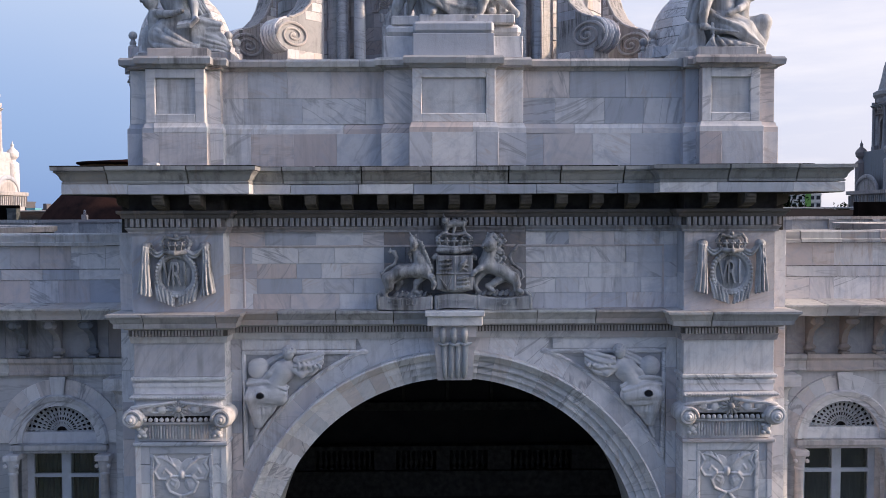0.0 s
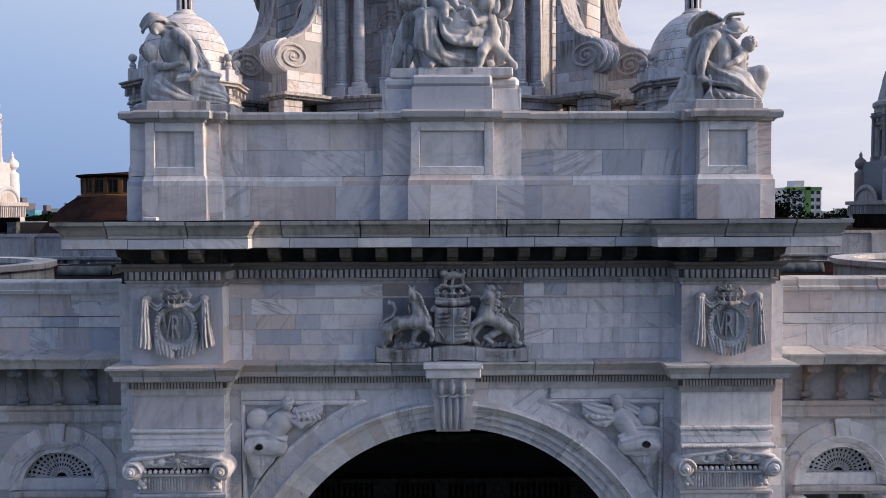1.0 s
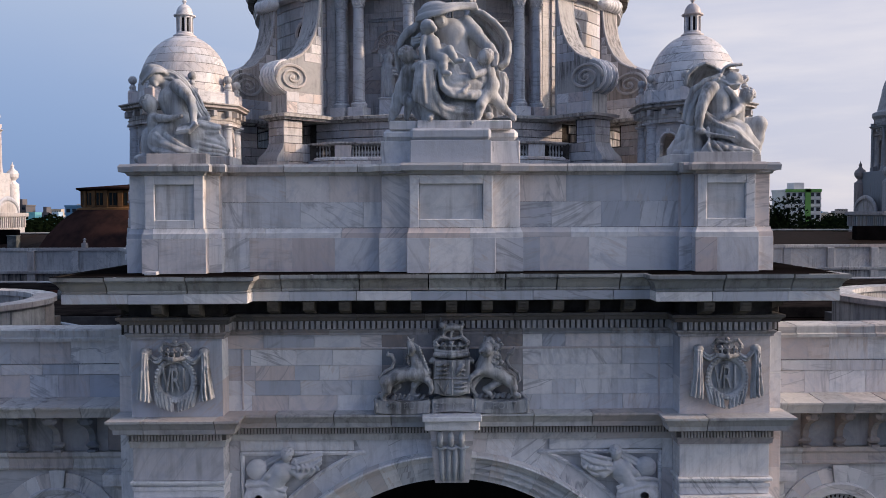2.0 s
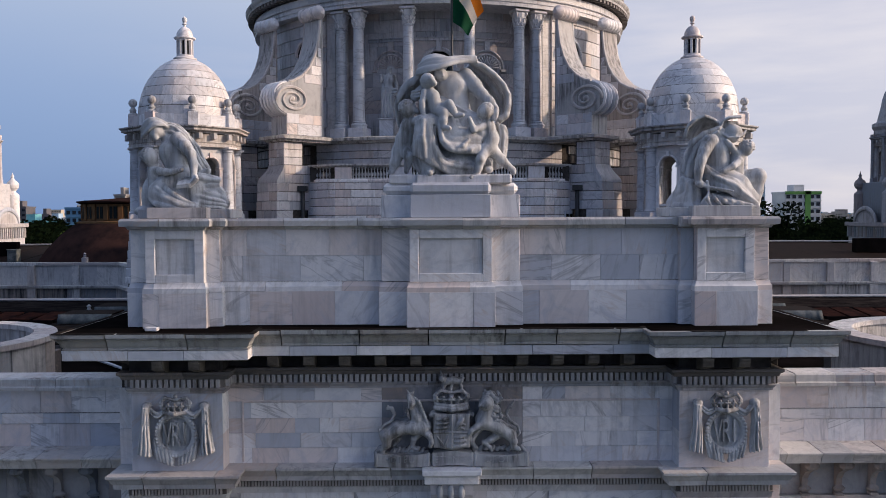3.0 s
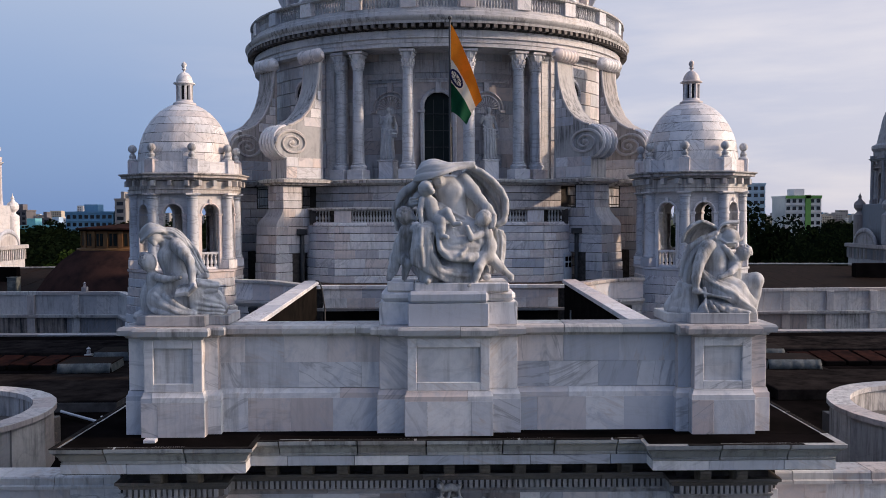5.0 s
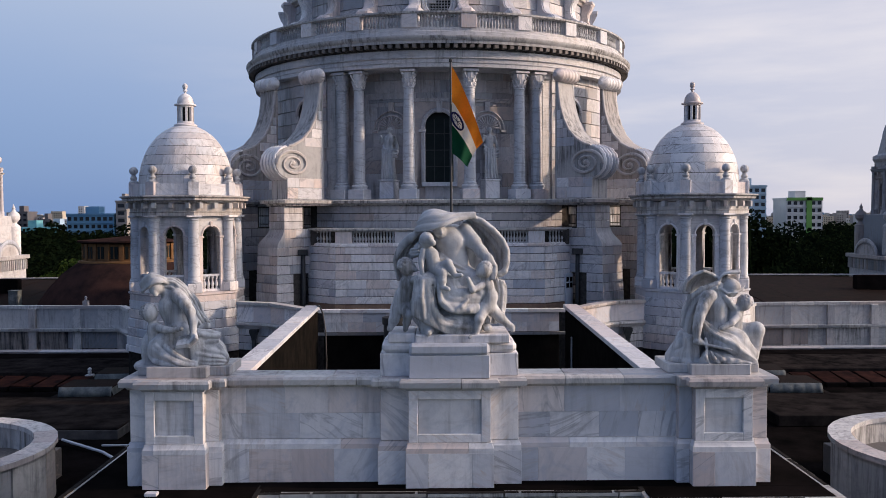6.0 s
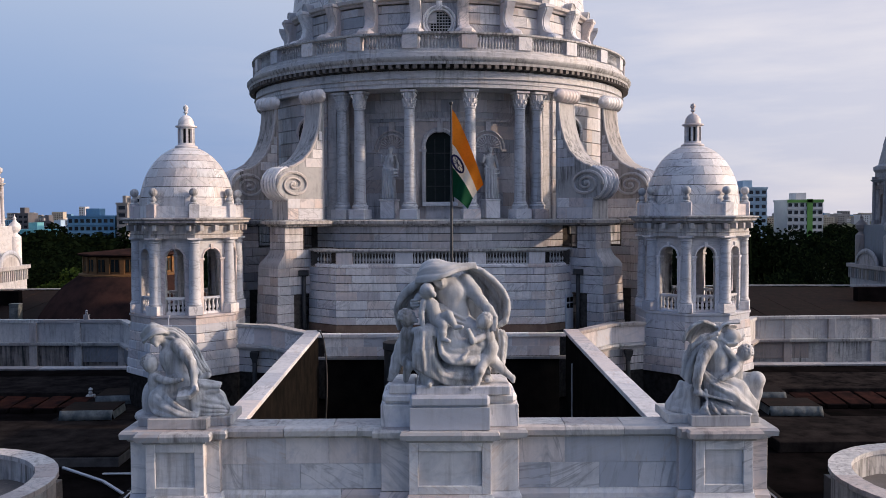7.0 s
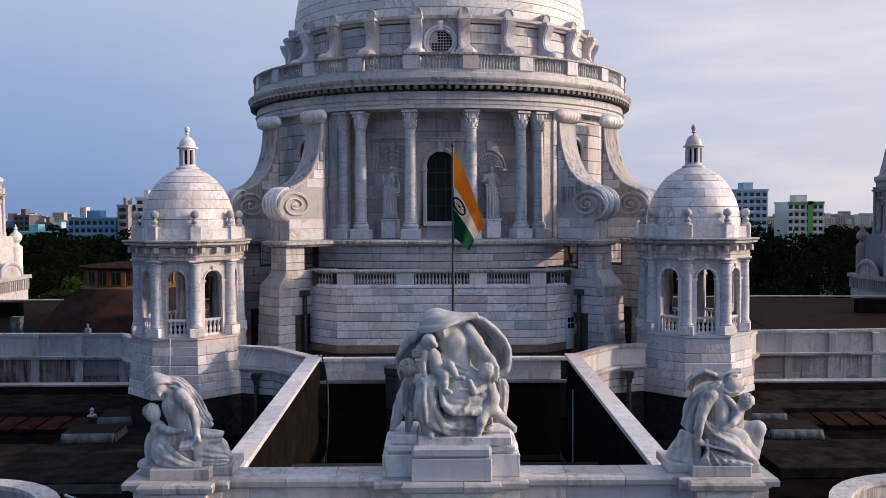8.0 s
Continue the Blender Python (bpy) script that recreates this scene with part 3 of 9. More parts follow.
def sketch(cx, base, unit, eye_x, eye_z):
    """Places a point of the carver's sketch (grid of `unit` to the metre) at depth y, drawn as seen from in front."""
    def at(u, v, y=0.0):
        s = 1 + y / 16.5
        x, z = (u - cx) / unit, (base - v) / unit
        return (eye_x + (x - eye_x) * s, y, eye_z + (z - eye_z) * s)
    return at


def curls(clay, c, r, n, seed, k=0.010):
    rnd = random.Random(seed)
    for i in range(4 * n):
        a, e = rnd.uniform(0, 2 * math.pi), math.asin(rnd.uniform(-0.35, 1.0))
        p = (c[0] + r * math.cos(a) * math.cos(e), c[1] + r * math.sin(a) * math.cos(e), c[2] + r * math.sin(e))
        clay.egg(p, rnd.uniform(0.016, 0.027), 0, k)




# ---- the portico ----
AX = 0.03   # the portico's axis


def mirror_path(half):
    """A left half of a plan path and its mirror image, front seen from -y."""
    return half + [(-x, y) for x, y in half[::-1]]


def wall_stones(parent, mat, path, rows, seed, length=0.8, **kw):
    for i, (a, c) in enumerate(zip(path, path[1:])):
        ashlar(parent, mat, a, c, rows, length, seed=seed + i, **kw)


portico = thing("portico", "white marble portico wall with a great round arch", "portico", kind="structure", at=(AX, 0, 0))
ARCH_Z, R_IN, R_OUT, R_BAND = 9.215, 3.51, 4.04, 4.38

# core of the wall round the arch, with its reveal
bm = bmesh.new()
N = 48
front, back = [], []
xs = [-4.3] + [-R_IN * math.cos(math.pi * i / N) for i in range(N + 1)] + [4.3]
for i, x in enumerate(xs):
    z0 = 0.0 if abs(x) > R_IN - 1e-6 else ARCH_Z + math.sqrt(max(0.0, R_IN ** 2 - x * x))
    for y, rim in ((0.50, front), (1.70, back)):
        rim.append((bm.verts.new((x, y, z0)), bm.verts.new((x, y, 13.60))))
for rim in (front, back):
    for a, c in zip(rim, rim[1:]):
        bm.faces.new((a[0], c[0], c[1], a[1]))
for a, c, e, f in zip(front, front[1:], back, back[1:]):
    bm.faces.new((a[0], c[0], f[0], e[0]))
part("arch_wall", bm, MARBLE_RUN, portico, "", 20)
part("frieze_core", boxed(-4.3, 4.3, 0.52, 1.7, 13.55, 16.58), JOINT_AND_SHADE, portico, "")
for s in (-1, 1):
    part("pier_core", boxed(s * 4.20, s * 5.79, 0.06, 3.0, 0.0, 16.58), JOINT_AND_SHADE, portico, "")
    part("side_core", boxed(s * 5.70, s * 6.17, 0.50, 6.0, 0.0, 16.58), JOINT_AND_SHADE, portico, "")

# arch ring: moulded voussoirs
count = 41
for i in range(count):
    a0, a1 = [math.pi * (k / count) for k in (i, i + 1)]
    g = 0.0004
    bm = bmesh.new()
    prof = [(R_IN, 1.2), (R_IN, 0.43), (R_IN + 0.12, 0.43), (R_IN + 0.125, 0.36), (R_IN + 0.26, 0.36), (R_IN + 0.265, 0.29), (R_IN + 0.38, 0.29), (R_IN + 0.39, 0.23), (R_IN + 0.44, 0.20), (R_OUT - 0.03, 0.15), (R_OUT, 0.16), (R_OUT, 0.60)]
    rings = []
    for k in range(5):
        t = a0 + g + (a1 - a0 - 2 * g) * k / 4
        rings.append([bm.verts.new((-r * math.cos(t), y, ARCH_Z + r * math.sin(t))) for r, y in prof])
    for p, q in zip(rings, rings[1:]):
        for j in range(len(prof) - 1):
            bm.faces.new((p[j], p[j + 1], q[j + 1], q[j]))
    bm.faces.new(rings[0])
    bm.faces.new(rings[-1])
    part("voussoir", bm, MARBLE_EVEN, portico, "", 25)
# stones that follow the arch outside its ring
for s in (-1, 1):
    for i in range(12):
        a0, a1 = radians(4 + i * 7.0), radians(4 + (i + 1) * 7.0)
        bm = bmesh.new()
        rim = []
        for k in range(5):
            t = a0 + 0.0007 + (a1 - a0 - 0.0014) * k / 4
            top = (13.50 - ARCH_Z) / math.sin(t) if i > 8 else R_BAND
            top = min(top, 4.12 / math.cos(t)) if math.cos(t) > 0.1 else top
            rim.append([bm.verts.new((s * r * math.cos(t), y, ARCH_Z + r * math.sin(t))) for r, y in ((R_OUT - 0.01, 0.455), (top, 0.455), (top, 0.51))])
        for p, q in zip(rim, rim[1:]):
            for j in range(2):
                bm.faces.new((p[j], p[j + 1], q[j + 1], q[j]))
        part("arch_stone", bm, MARBLE_EVEN, portico, "", 20)
    # jamb of the wall beside the pier, and the frame round the carved corner
    ashlar(portico, MARBLE, *(((-4.17, 0.455), (-3.97, 0.455)) if s < 0 else ((3.97, 0.455), (4.17, 0.455))), [9.6, 10.3, 11.0, 11.7, 12.3, 12.9, 13.5], 0.4, seed=3)
    bm = bmesh.new()
    arc = [(s * R_BAND * math.cos(radians(t)), ARCH_Z + R_BAND * math.sin(radians(t))) for t in range(27, 68, 4)]
    ring = [(s * 3.93, 13.22), *arc, (s * 1.64, 13.22), (s * 3.93, 13.22)]
    for (xa, za), (xb, zb) in zip(ring, ring[1:]):
        tube(bm, [(xa, 0.46, za), (xb, 0.46, zb)], 0.045, 6)
    part("corner_frame", bm, MARBLE, portico, "", 40)
    bm = boxed(*sorted((s * 3.97, s * 1.84)), 0.46, 0.52, 13.27, 13.5, bevel=0.006)
    part("band_stone", bm, MARBLE, portico)

# frieze stones between the piers, with a faint sunk panel border
BED = [14.02, 14.32, 14.60, 14.88, 15.20, 15.47]
ashlar(portico, MARBLE, (-4.17, 0.45), (-1.30, 0.45), BED, 0.66, seed=11, vary=0.45)
ashlar(portico, MARBLE_DIM, (-1.30, 0.45), (1.34, 0.45), BED, 0.5, seed=12, vary=0.3)
ashlar(portico, MARBLE, (1.34, 0.45), (4.17, 0.45), BED, 0.66, seed=13, vary=0.45)
bm = bmesh.new()
for x0, x1, z0, z1 in ((-3.92, 3.92, 15.18, 15.22), (-3.92, -3.88, 14.06, 15.18), (3.88, 3.92, 14.06, 15.18)):
    box(bm, x0, x1, 0.425, 0.47, z0, z1, 0.008)
part("panel_border", bm, MARBLE, portico)

FACE = mirror_path([(-5.82, 6.0), (-5.82, 0.0), (-4.17, 0.0), (-4.17, 0.45)])
TOP = mirror_path([(-6.20, 6.0), (-6.20, 0.0), (-4.17, 0.0), (-4.17, 0.45)])
# pier faces
for s in (-1, 1):
    x0, x1 = sorted((s * 5.82, s * 4.17))
    ashlar(portico, MARBLE, (x0, 0.0), (x1, 0.0), [14.03, 15.47], 3.0, seed=21 + s)
    ashlar(portico, MARBLE, (x0, 0.0), (x1, 0.0), [12.86, 13.50], 3.0, seed=23 + s)
    for xa, xb in ((x0 + 0.02, x0 + 0.27), (x1 - 0.27, x1 - 0.02)):
        ashlar(portico, MARBLE, (xa, 0.02), (xb, 0.02), [8.6, 9.0, 9.4, 9.8, 10.2, 10.55, 10.9, 11.25, 11.60], 1.0, seed=25 + s, gap=0.012)
    for a, c in (((s * 5.82, 0.45), (s * 5.82, 0.0)), ((s * 4.17, 0.0), (s * 4.17, 0.45))):
        if s > 0:
            a, c = c, a
        ashlar(portico, MARBLE, a, c, [8.6, 9.4, 10.2, 10.9, 11.6, 12.68, 13.5, 14.03, 14.7, 15.47], 0.8, seed=28)
    q = ((-6.20, 0.45), (-5.82, 0.45)) if s < 0 else ((5.82, 0.45), (6.20, 0.45))
    ashlar(portico, MARBLE, *q, [9.4, 10.2, 10.9, 11.6, 12.3, 12.9, 13.6, 14.03, 14.7, 15.47], 0.8, seed=31)
    q = ((-6.20, 2.0), (-6.20, 0.45)) if s < 0 else ((6.20, 0.45), (6.20, 2.0))
    ashlar(portico, MARBLE, *q, [9.4, 10.2, 10.9, 11.6, 12.3, 12.9, 13.6, 14.03, 14.7, 15.47], 0.8, seed=33)

# great cornice
cornice = thing("main_cornice", "weathered grey marble cornice with brackets and dentils", "cornice", kind="structure", at=(AX, 0, 0))
course("cymatium_length", TOP, [(0.0, 16.335), (0.60, 16.335), (0.605, 16.365), (0.59, 16.37), (0.59, 16.385), (0.62, 16.41), (0.635, 16.46), (0.67, 16.51), (0.715, 16.54), (0.70, 16.545), (0.70, 16.56), (0.74, 16.565), (0.745, 16.63), (0.0, 16.63)], CYMA, cornice, 1.15, 0.024, 5)
course("corona_length", TOP, [(0.0, 16.15), (0.58, 16.15), (0.60, 16.16), (0.60, 16.325), (0.0, 16.325)], MARBLE, cornice, 1.25, 0.010, 7)
# bed moulds take the corona's shade in a darker stone colour
course("bed_mould", FACE, [(0.0, 15.73), (0.13, 15.73), (0.15, 15.79), (0.20, 15.82), (0.20, 15.87), (0.0, 15.87)], SOOT_AND_SHADE, cornice, 1.6, 0.006, 9)
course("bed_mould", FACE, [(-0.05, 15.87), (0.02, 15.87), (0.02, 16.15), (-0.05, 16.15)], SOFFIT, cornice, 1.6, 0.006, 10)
course("bed_mould", FACE, [(0.0, 15.46), (0.05, 15.46), (0.05, 15.50), (0.09, 15.55), (0.09, 15.57), (0.045, 15.575), (0.045, 15.73), (0.0, 15.73)], MARBLE_DIM, cornice, 1.6, 0.006, 12)
bm = bmesh.new()
dentils(bm, FACE, 0.125, 0.09, 15.58, 15.725, 0.103, 0.62)
part("dentil_course", bm, MARBLE_DIM, cornice, "", 0, "stuff")
course("algae_line", TOP, [(0.66, 16.626), (0.744, 16.626), (0.744, 16.642), (0.66, 16.646)], PLAIN_BLACK, cornice, 1.9, 0.05, 18)
# strip behind the dentils, darkened for the shade in their gaps
course("dentil_recess", FACE, [(0.0, 15.578), (0.052, 15.578), (0.052, 15.728), (0.0, 15.728)], SOOT_AND_SHADE, cornice, 2.5, 0.004, 13)
# soffit sheet painted dark for the shade below the corona
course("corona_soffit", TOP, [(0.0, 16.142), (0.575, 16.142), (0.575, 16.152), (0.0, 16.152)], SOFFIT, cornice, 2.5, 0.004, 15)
# brackets under the corona, browned and darkened for its shade
bm = bmesh.new()
side = [(0.0, 0.0), (-0.36, 0.10), (-0.38, 0.20), (-0.38, 0.27), (0.0, 0.27)]
for x in (-0.1, 0.1):
    bm.faces.new([bm.verts.new((x, y, z)) for y, z in side])
bm.verts.ensure_lookup_table()
for i in range(5):
    bm.faces.new((bm.verts[i], bm.verts[(i + 1) % 5], bm.verts[5 + (i + 1) % 5], bm.verts[5 + i]))
for zc, yc in ((0.05, -0.17), (0.1, -0.27), (0.16, -0.36), (0.22, -0.375)):
    box(bm, -0.085, 0.085, yc - 0.03, yc + 0.05, zc - 0.012, zc + 0.02)
bracket = bpy.data.meshes.new("bracket")
bmesh.ops.recalc_face_normals(bm, faces=bm.faces)
bm.to_mesh(bracket)
bm.free()
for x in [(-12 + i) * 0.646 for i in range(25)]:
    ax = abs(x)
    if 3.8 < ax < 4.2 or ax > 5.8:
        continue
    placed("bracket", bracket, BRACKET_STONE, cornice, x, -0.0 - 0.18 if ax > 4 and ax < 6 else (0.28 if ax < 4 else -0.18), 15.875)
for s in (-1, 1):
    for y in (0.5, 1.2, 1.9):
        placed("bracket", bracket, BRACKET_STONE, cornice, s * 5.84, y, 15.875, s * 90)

# string course over the arch
string = thing("string_course", "pale marble string course with fine dentils", "moulding", kind="structure", at=(AX, 0, 0))
SIDE = mirror_path([(-5.82, 1.6), (-5.82, 0.0), (-4.17, 0.0), (-4.17, 0.45)])
course("string_length", SIDE, [(0.0, 13.775), (0.26, 13.775), (0.27, 13.86), (0.30, 13.89), (0.32, 13.95), (0.37, 13.99), (0.37, 14.03), (0.0, 14.035)], MARBLE_OLD, string, 1.2, 0.016, 14)
course("string_mould", SIDE, [(0.0, 13.48), (0.04, 13.48), (0.05, 13.56), (0.07, 13.60), (0.05, 13.605), (0.05, 13.72), (0.12, 13.73), (0.14, 13.775), (0.0, 13.775)], MARBLE_OLD, string, 1.9, 0.006, 16)
bm = bmesh.new()
dentils(bm, SIDE, 0.10, 0.06, 13.61, 13.715, 0.060, 0.58)
part("dentil_course", bm, MARBLE_OLD, string, "", 0, "stuff")

# the fine dentils' gaps get their shade from this dark strip
course("dentil_recess", SIDE, [(0.0, 13.607), (0.056, 13.607), (0.056, 13.718), (0.0, 13.718)], SOOT_AND_SHADE, string, 2.5, 0.004, 17)

# keystone console
key = thing("keystone", "fluted marble keystone console over the arch", "keystone", at=(AX, 0, 0))
bm = bmesh.new()
box(bm, -0.50, 0.50, -0.12, 0.5, 13.77, 13.95, 0.015)
box(bm, -0.54, 0.54, -0.20, 0.5, 13.95, 14.045, 0.015)
part("cap", bm, MARBLE, key)
bm = bmesh.new()
lev = [(13.77, 0.40, 0.02), (13.55, 0.385, 0.0), (13.45, 0.375, 0.05), (12.98, 0.335, 0.10), (12.74, 0.315, 0.14)]
rows = [[bm.verts.new((x, y, z)) for x, y in ((-w, 0.6), (-w, f), (w, f), (w, 0.6))] for z, w, f in lev]
for p, q in zip(rows, rows[1:]):
    for j in range(4):
        bm.faces.new((p[j], p[(j + 1) % 4], q[(j + 1) % 4], q[j]))
bm.faces.new(rows[0])
bm.faces.new(rows[-1][::-1])
part("console", bm, MARBLE, key, "", 20)
bm = bmesh.new()
for x in (-0.20, -0.065, 0.065, 0.20):
    tube(bm, [(x, 0.045, 13.45), (x * 0.92, 0.085, 13.0), (x * 0.86, 0.13, 12.80)], [0.055, 0.05, 0.045], 8)
for x in (-0.2, 0.0, 0.2):
    tube(bm, [(x - 0.02, -0.01, 13.70), (x - 0.02, -0.04, 13.60), (x - 0.02, 0.0, 13.47)], [0.055, 0.065, 0.045], 10)
    tube(bm, [(x - 0.09, 0.0, 13.44), (x, -0.02, 13.41), (x + 0.09, 0.0, 13.44)], 0.028, 6)
part("fluting", bm, MARBLE_SOFT, key, "", 50)

# Ionic pilaster capitals on the piers
for s in (-1, 1):
    cap = thing("pilaster_capital", "carved Ionic marble capital with scrolls and a rosette", "capital", "pier capitals", at=(AX + s * 4.995, 0, 0))
    bm = bmesh.new()
    box(bm, -0.84, 0.84, -0.05, 0.5, 12.68, 12.76, 0.01)
    box(bm, -0.87, 0.87, -0.09, 0.5, 12.80, 12.86, 0.012)
    box(bm, -0.82, 0.82, -0.01, 0.5, 12.55, 12.86)
    part("neck_mould", bm, MARBLE, cap)
    bm = bmesh.new()
    box(bm, -0.86, 0.86, -0.17, 0.4, 12.47, 12.54, 0.015)
    for i in range(34):
        ball(bm, (-0.85 + i * 0.0515, -0.175, 12.51), 0.024, sub=1)
    part("abacus", bm, MARBLE_PALE, cap)
    bm = bmesh.new()
    box(bm, -0.78, 0.78, -0.10, 0.3, 12.16, 12.48, 0.02)
    for x in (-1, 1):
        tube(bm, [(0.05 * x, -0.14, 12.43), (0.35 * x, -0.15, 12.38), (0.62 * x, -0.16, 12.36), (0.82 * x, -0.16, 12.33)], [0.035, 0.035, 0.04, 0.04], 6)
        ball(bm, (0.30 * x, -0.12, 12.28), (0.09, 0.05, 0.09), sub=2)
        ball(bm, (0.50 * x, -0.12, 12.30), (0.08, 0.05, 0.08), sub=2)
        tube(bm, [(0.15 * x, -0.12, 12.3), (0.4 * x, -0.14, 12.22), (0.6 * x, -0.13, 12.3)], 0.022, 6)
    for i in range(13):
        ball(bm, (-0.60 + i * 0.10, -0.13, 12.10), (0.045, 0.05, 0.05), sub=1)
    tube(bm, [(-0.65, -0.10, 12.03), (0.65, -0.10, 12.03)], 0.03, 6)
    part("echinus", bm, MARBLE_PALE, cap, "", 50)
    for x in (-1, 1):
        bm = bmesh.new()
        tube(bm, [(0.80 * x, -0.16, 12.135), (0.80 * x, 0.25, 12.135)], 0.19, 20)
        spiral(bm, (0.80 * x, -0.25, 12.135), (-x, 0, 0), (0, 0, 1), (0, -1, 0), 0.17, 0.17, 2.0, 0.034)
        ball(bm, (0.80 * x, -0.31, 12.135), 0.045, sub=1)
        part("volute", bm, MARBLE_PALE, cap, "", 50)
    bm = bmesh.new()
    ball(bm, (0, -0.16, 12.30), 0.065, sub=2)
    rosette = part("rosette", bm, MARBLE_GREY, cap, "darker weathered rosette", 50)
    for i in range(13):
        t = 2 * math.pi * i / 13
        bm = bmesh.new()
        ball(bm, (0, 0, 0), (0.075, 0.03, 0.03), sub=2)
        part("petal", bm, MARBLE_GREY, rosette, "", 60).matrix_basis = pose(0.115 * math.cos(t), -0.135, 12.30 + 0.115 * math.sin(t), 0, -math.degrees(t), 0)
    bm = bmesh.new()
    box(bm, -0.76, 0.76, -0.02, 0.3, 11.68, 12.02, 0.01)
    neck = part("fluted_neck", bm, MARBLE, cap, "", 50)
    for i in range(22):
        x = -0.55 + i * 0.0524
        bm = bmesh.new()
        tube(bm, [(x, -0.035, 11.74), (x, -0.035, 11.98)], 0.019, 6)
        part("flute", bm, MARBLE, neck, "", 50)
    for x in (-0.68, 0.68):
        for dx, dz, r in ((0, 0, 0.07), (-0.06, 0.07, 0.045), (0.06, 0.06, 0.045), (-0.05, -0.07, 0.045), (0.05, -0.07, 0.045)):
            bm = bmesh.new()
            ball(bm, (x + dx, -0.05, 11.86 + dz), (r, 0.05, r), sub=2)
            part("leaf", bm, MARBLE_PALE, neck, "", 50)
    bm = bmesh.new()
    box(bm, -0.86, 0.86, -0.06, 0.4, 11.60, 11.67, 0.015)
    part("astragal", bm, MARBLE, cap)
    # sunk panel with leaf scrolls below the capital
    panel = thing("carved_panel", "sunk marble panel with carved leaf scrolls", "carved panel", "pier panels", at=(AX + s * 4.995, 0, 0))
    part("panel_ground", boxed(-0.55, 0.55, 0.045, 0.2, 8.6, 11.52), MARBLE_RUN, panel)
    bm = bmesh.new()
    for x0, x1, z0, z1 in ((-0.57, -0.50, 8.6, 11.44), (0.50, 0.57, 8.6, 11.44), (-0.57, 0.57, 11.442, 11.598)):
        box(bm, x0, x1, 0.0, 0.1, z0, z1, 0.012)
    part("panel_frame", bm, MARBLE, panel)
    c = Clay((-0.54, -0.04, 10.1), (0.54, 0.12, 11.50), 0.011)
    for x in (-1, 1):
        c.egg((0.33 * x, 0.05, 11.10), (0.17, 0.035, 0.14), 0, 0.03)
        c.egg((0.36 * x, 0.05, 11.32), (0.13, 0.03, 0.10), -35 * x, 0.03)
        c.egg((0.14 * x, 0.05, 11.20), (0.15, 0.035, 0.16), 0, 0.03)
        c.egg((0.17 * x, 0.05, 10.88), (0.13, 0.035, 0.14), 0, 0.03)
        c.limb([(0.50 * x, 0.03, 11.40), (0.42 * x, 0.03, 11.26), (0.50 * x, 0.03, 11.12), (0.42 * x, 0.03, 10.98), (0.28 * x, 0.03, 10.97), (0.20 * x, 0.03, 11.06), (0.30 * x, 0.03, 11.16), (0.34 * x, 0.03, 11.10)], [0.02, 0.026, 0.026, 0.026, 0.026, 0.026, 0.024, 0.03], 0.012)
        c.limb([(0.08 * x, 0.03, 11.02), (0.20 * x, 0.02, 11.02), (0.29 * x, 0.03, 10.90), (0.22 * x, 0.03, 10.74), (0.04 * x, 0.03, 10.66)], [0.024, 0.026, 0.026, 0.026, 0.03], 0.012)
        c.limb([(0.20 * x, 0.03, 10.98), (0.10 * x, 0.03, 10.93), (0.13 * x, 0.03, 10.84), (0.19 * x, 0.03, 10.89)], [0.02, 0.022, 0.022, 0.026], 0.01)
        for k in range(4):
            c.limb([(0.05 * x, 0.03, 11.10 + 0.03 * k), ((0.16 + 0.05 * k) * x, 0.02, 11.26 + 0.03 * k), ((0.22 + 0.08 * k) * x, 0.03, 11.38)], [0.012, 0.02, 0.012], 0.012)
        c.limb([(0.02 * x, 0.04, 10.66), (0.16 * x, 0.04, 10.50), (0.10 * x, 0.04, 10.25)], [0.03, 0.04, 0.03], 0.02)
    c.egg((0.0, 0.04, 11.05), (0.06, 0.05, 0.09), 0, 0.02)
    c.done()
    linked("leaf_scroll", c.skin("leaf_scroll"), MARBLE_PALE, panel, "", 0)

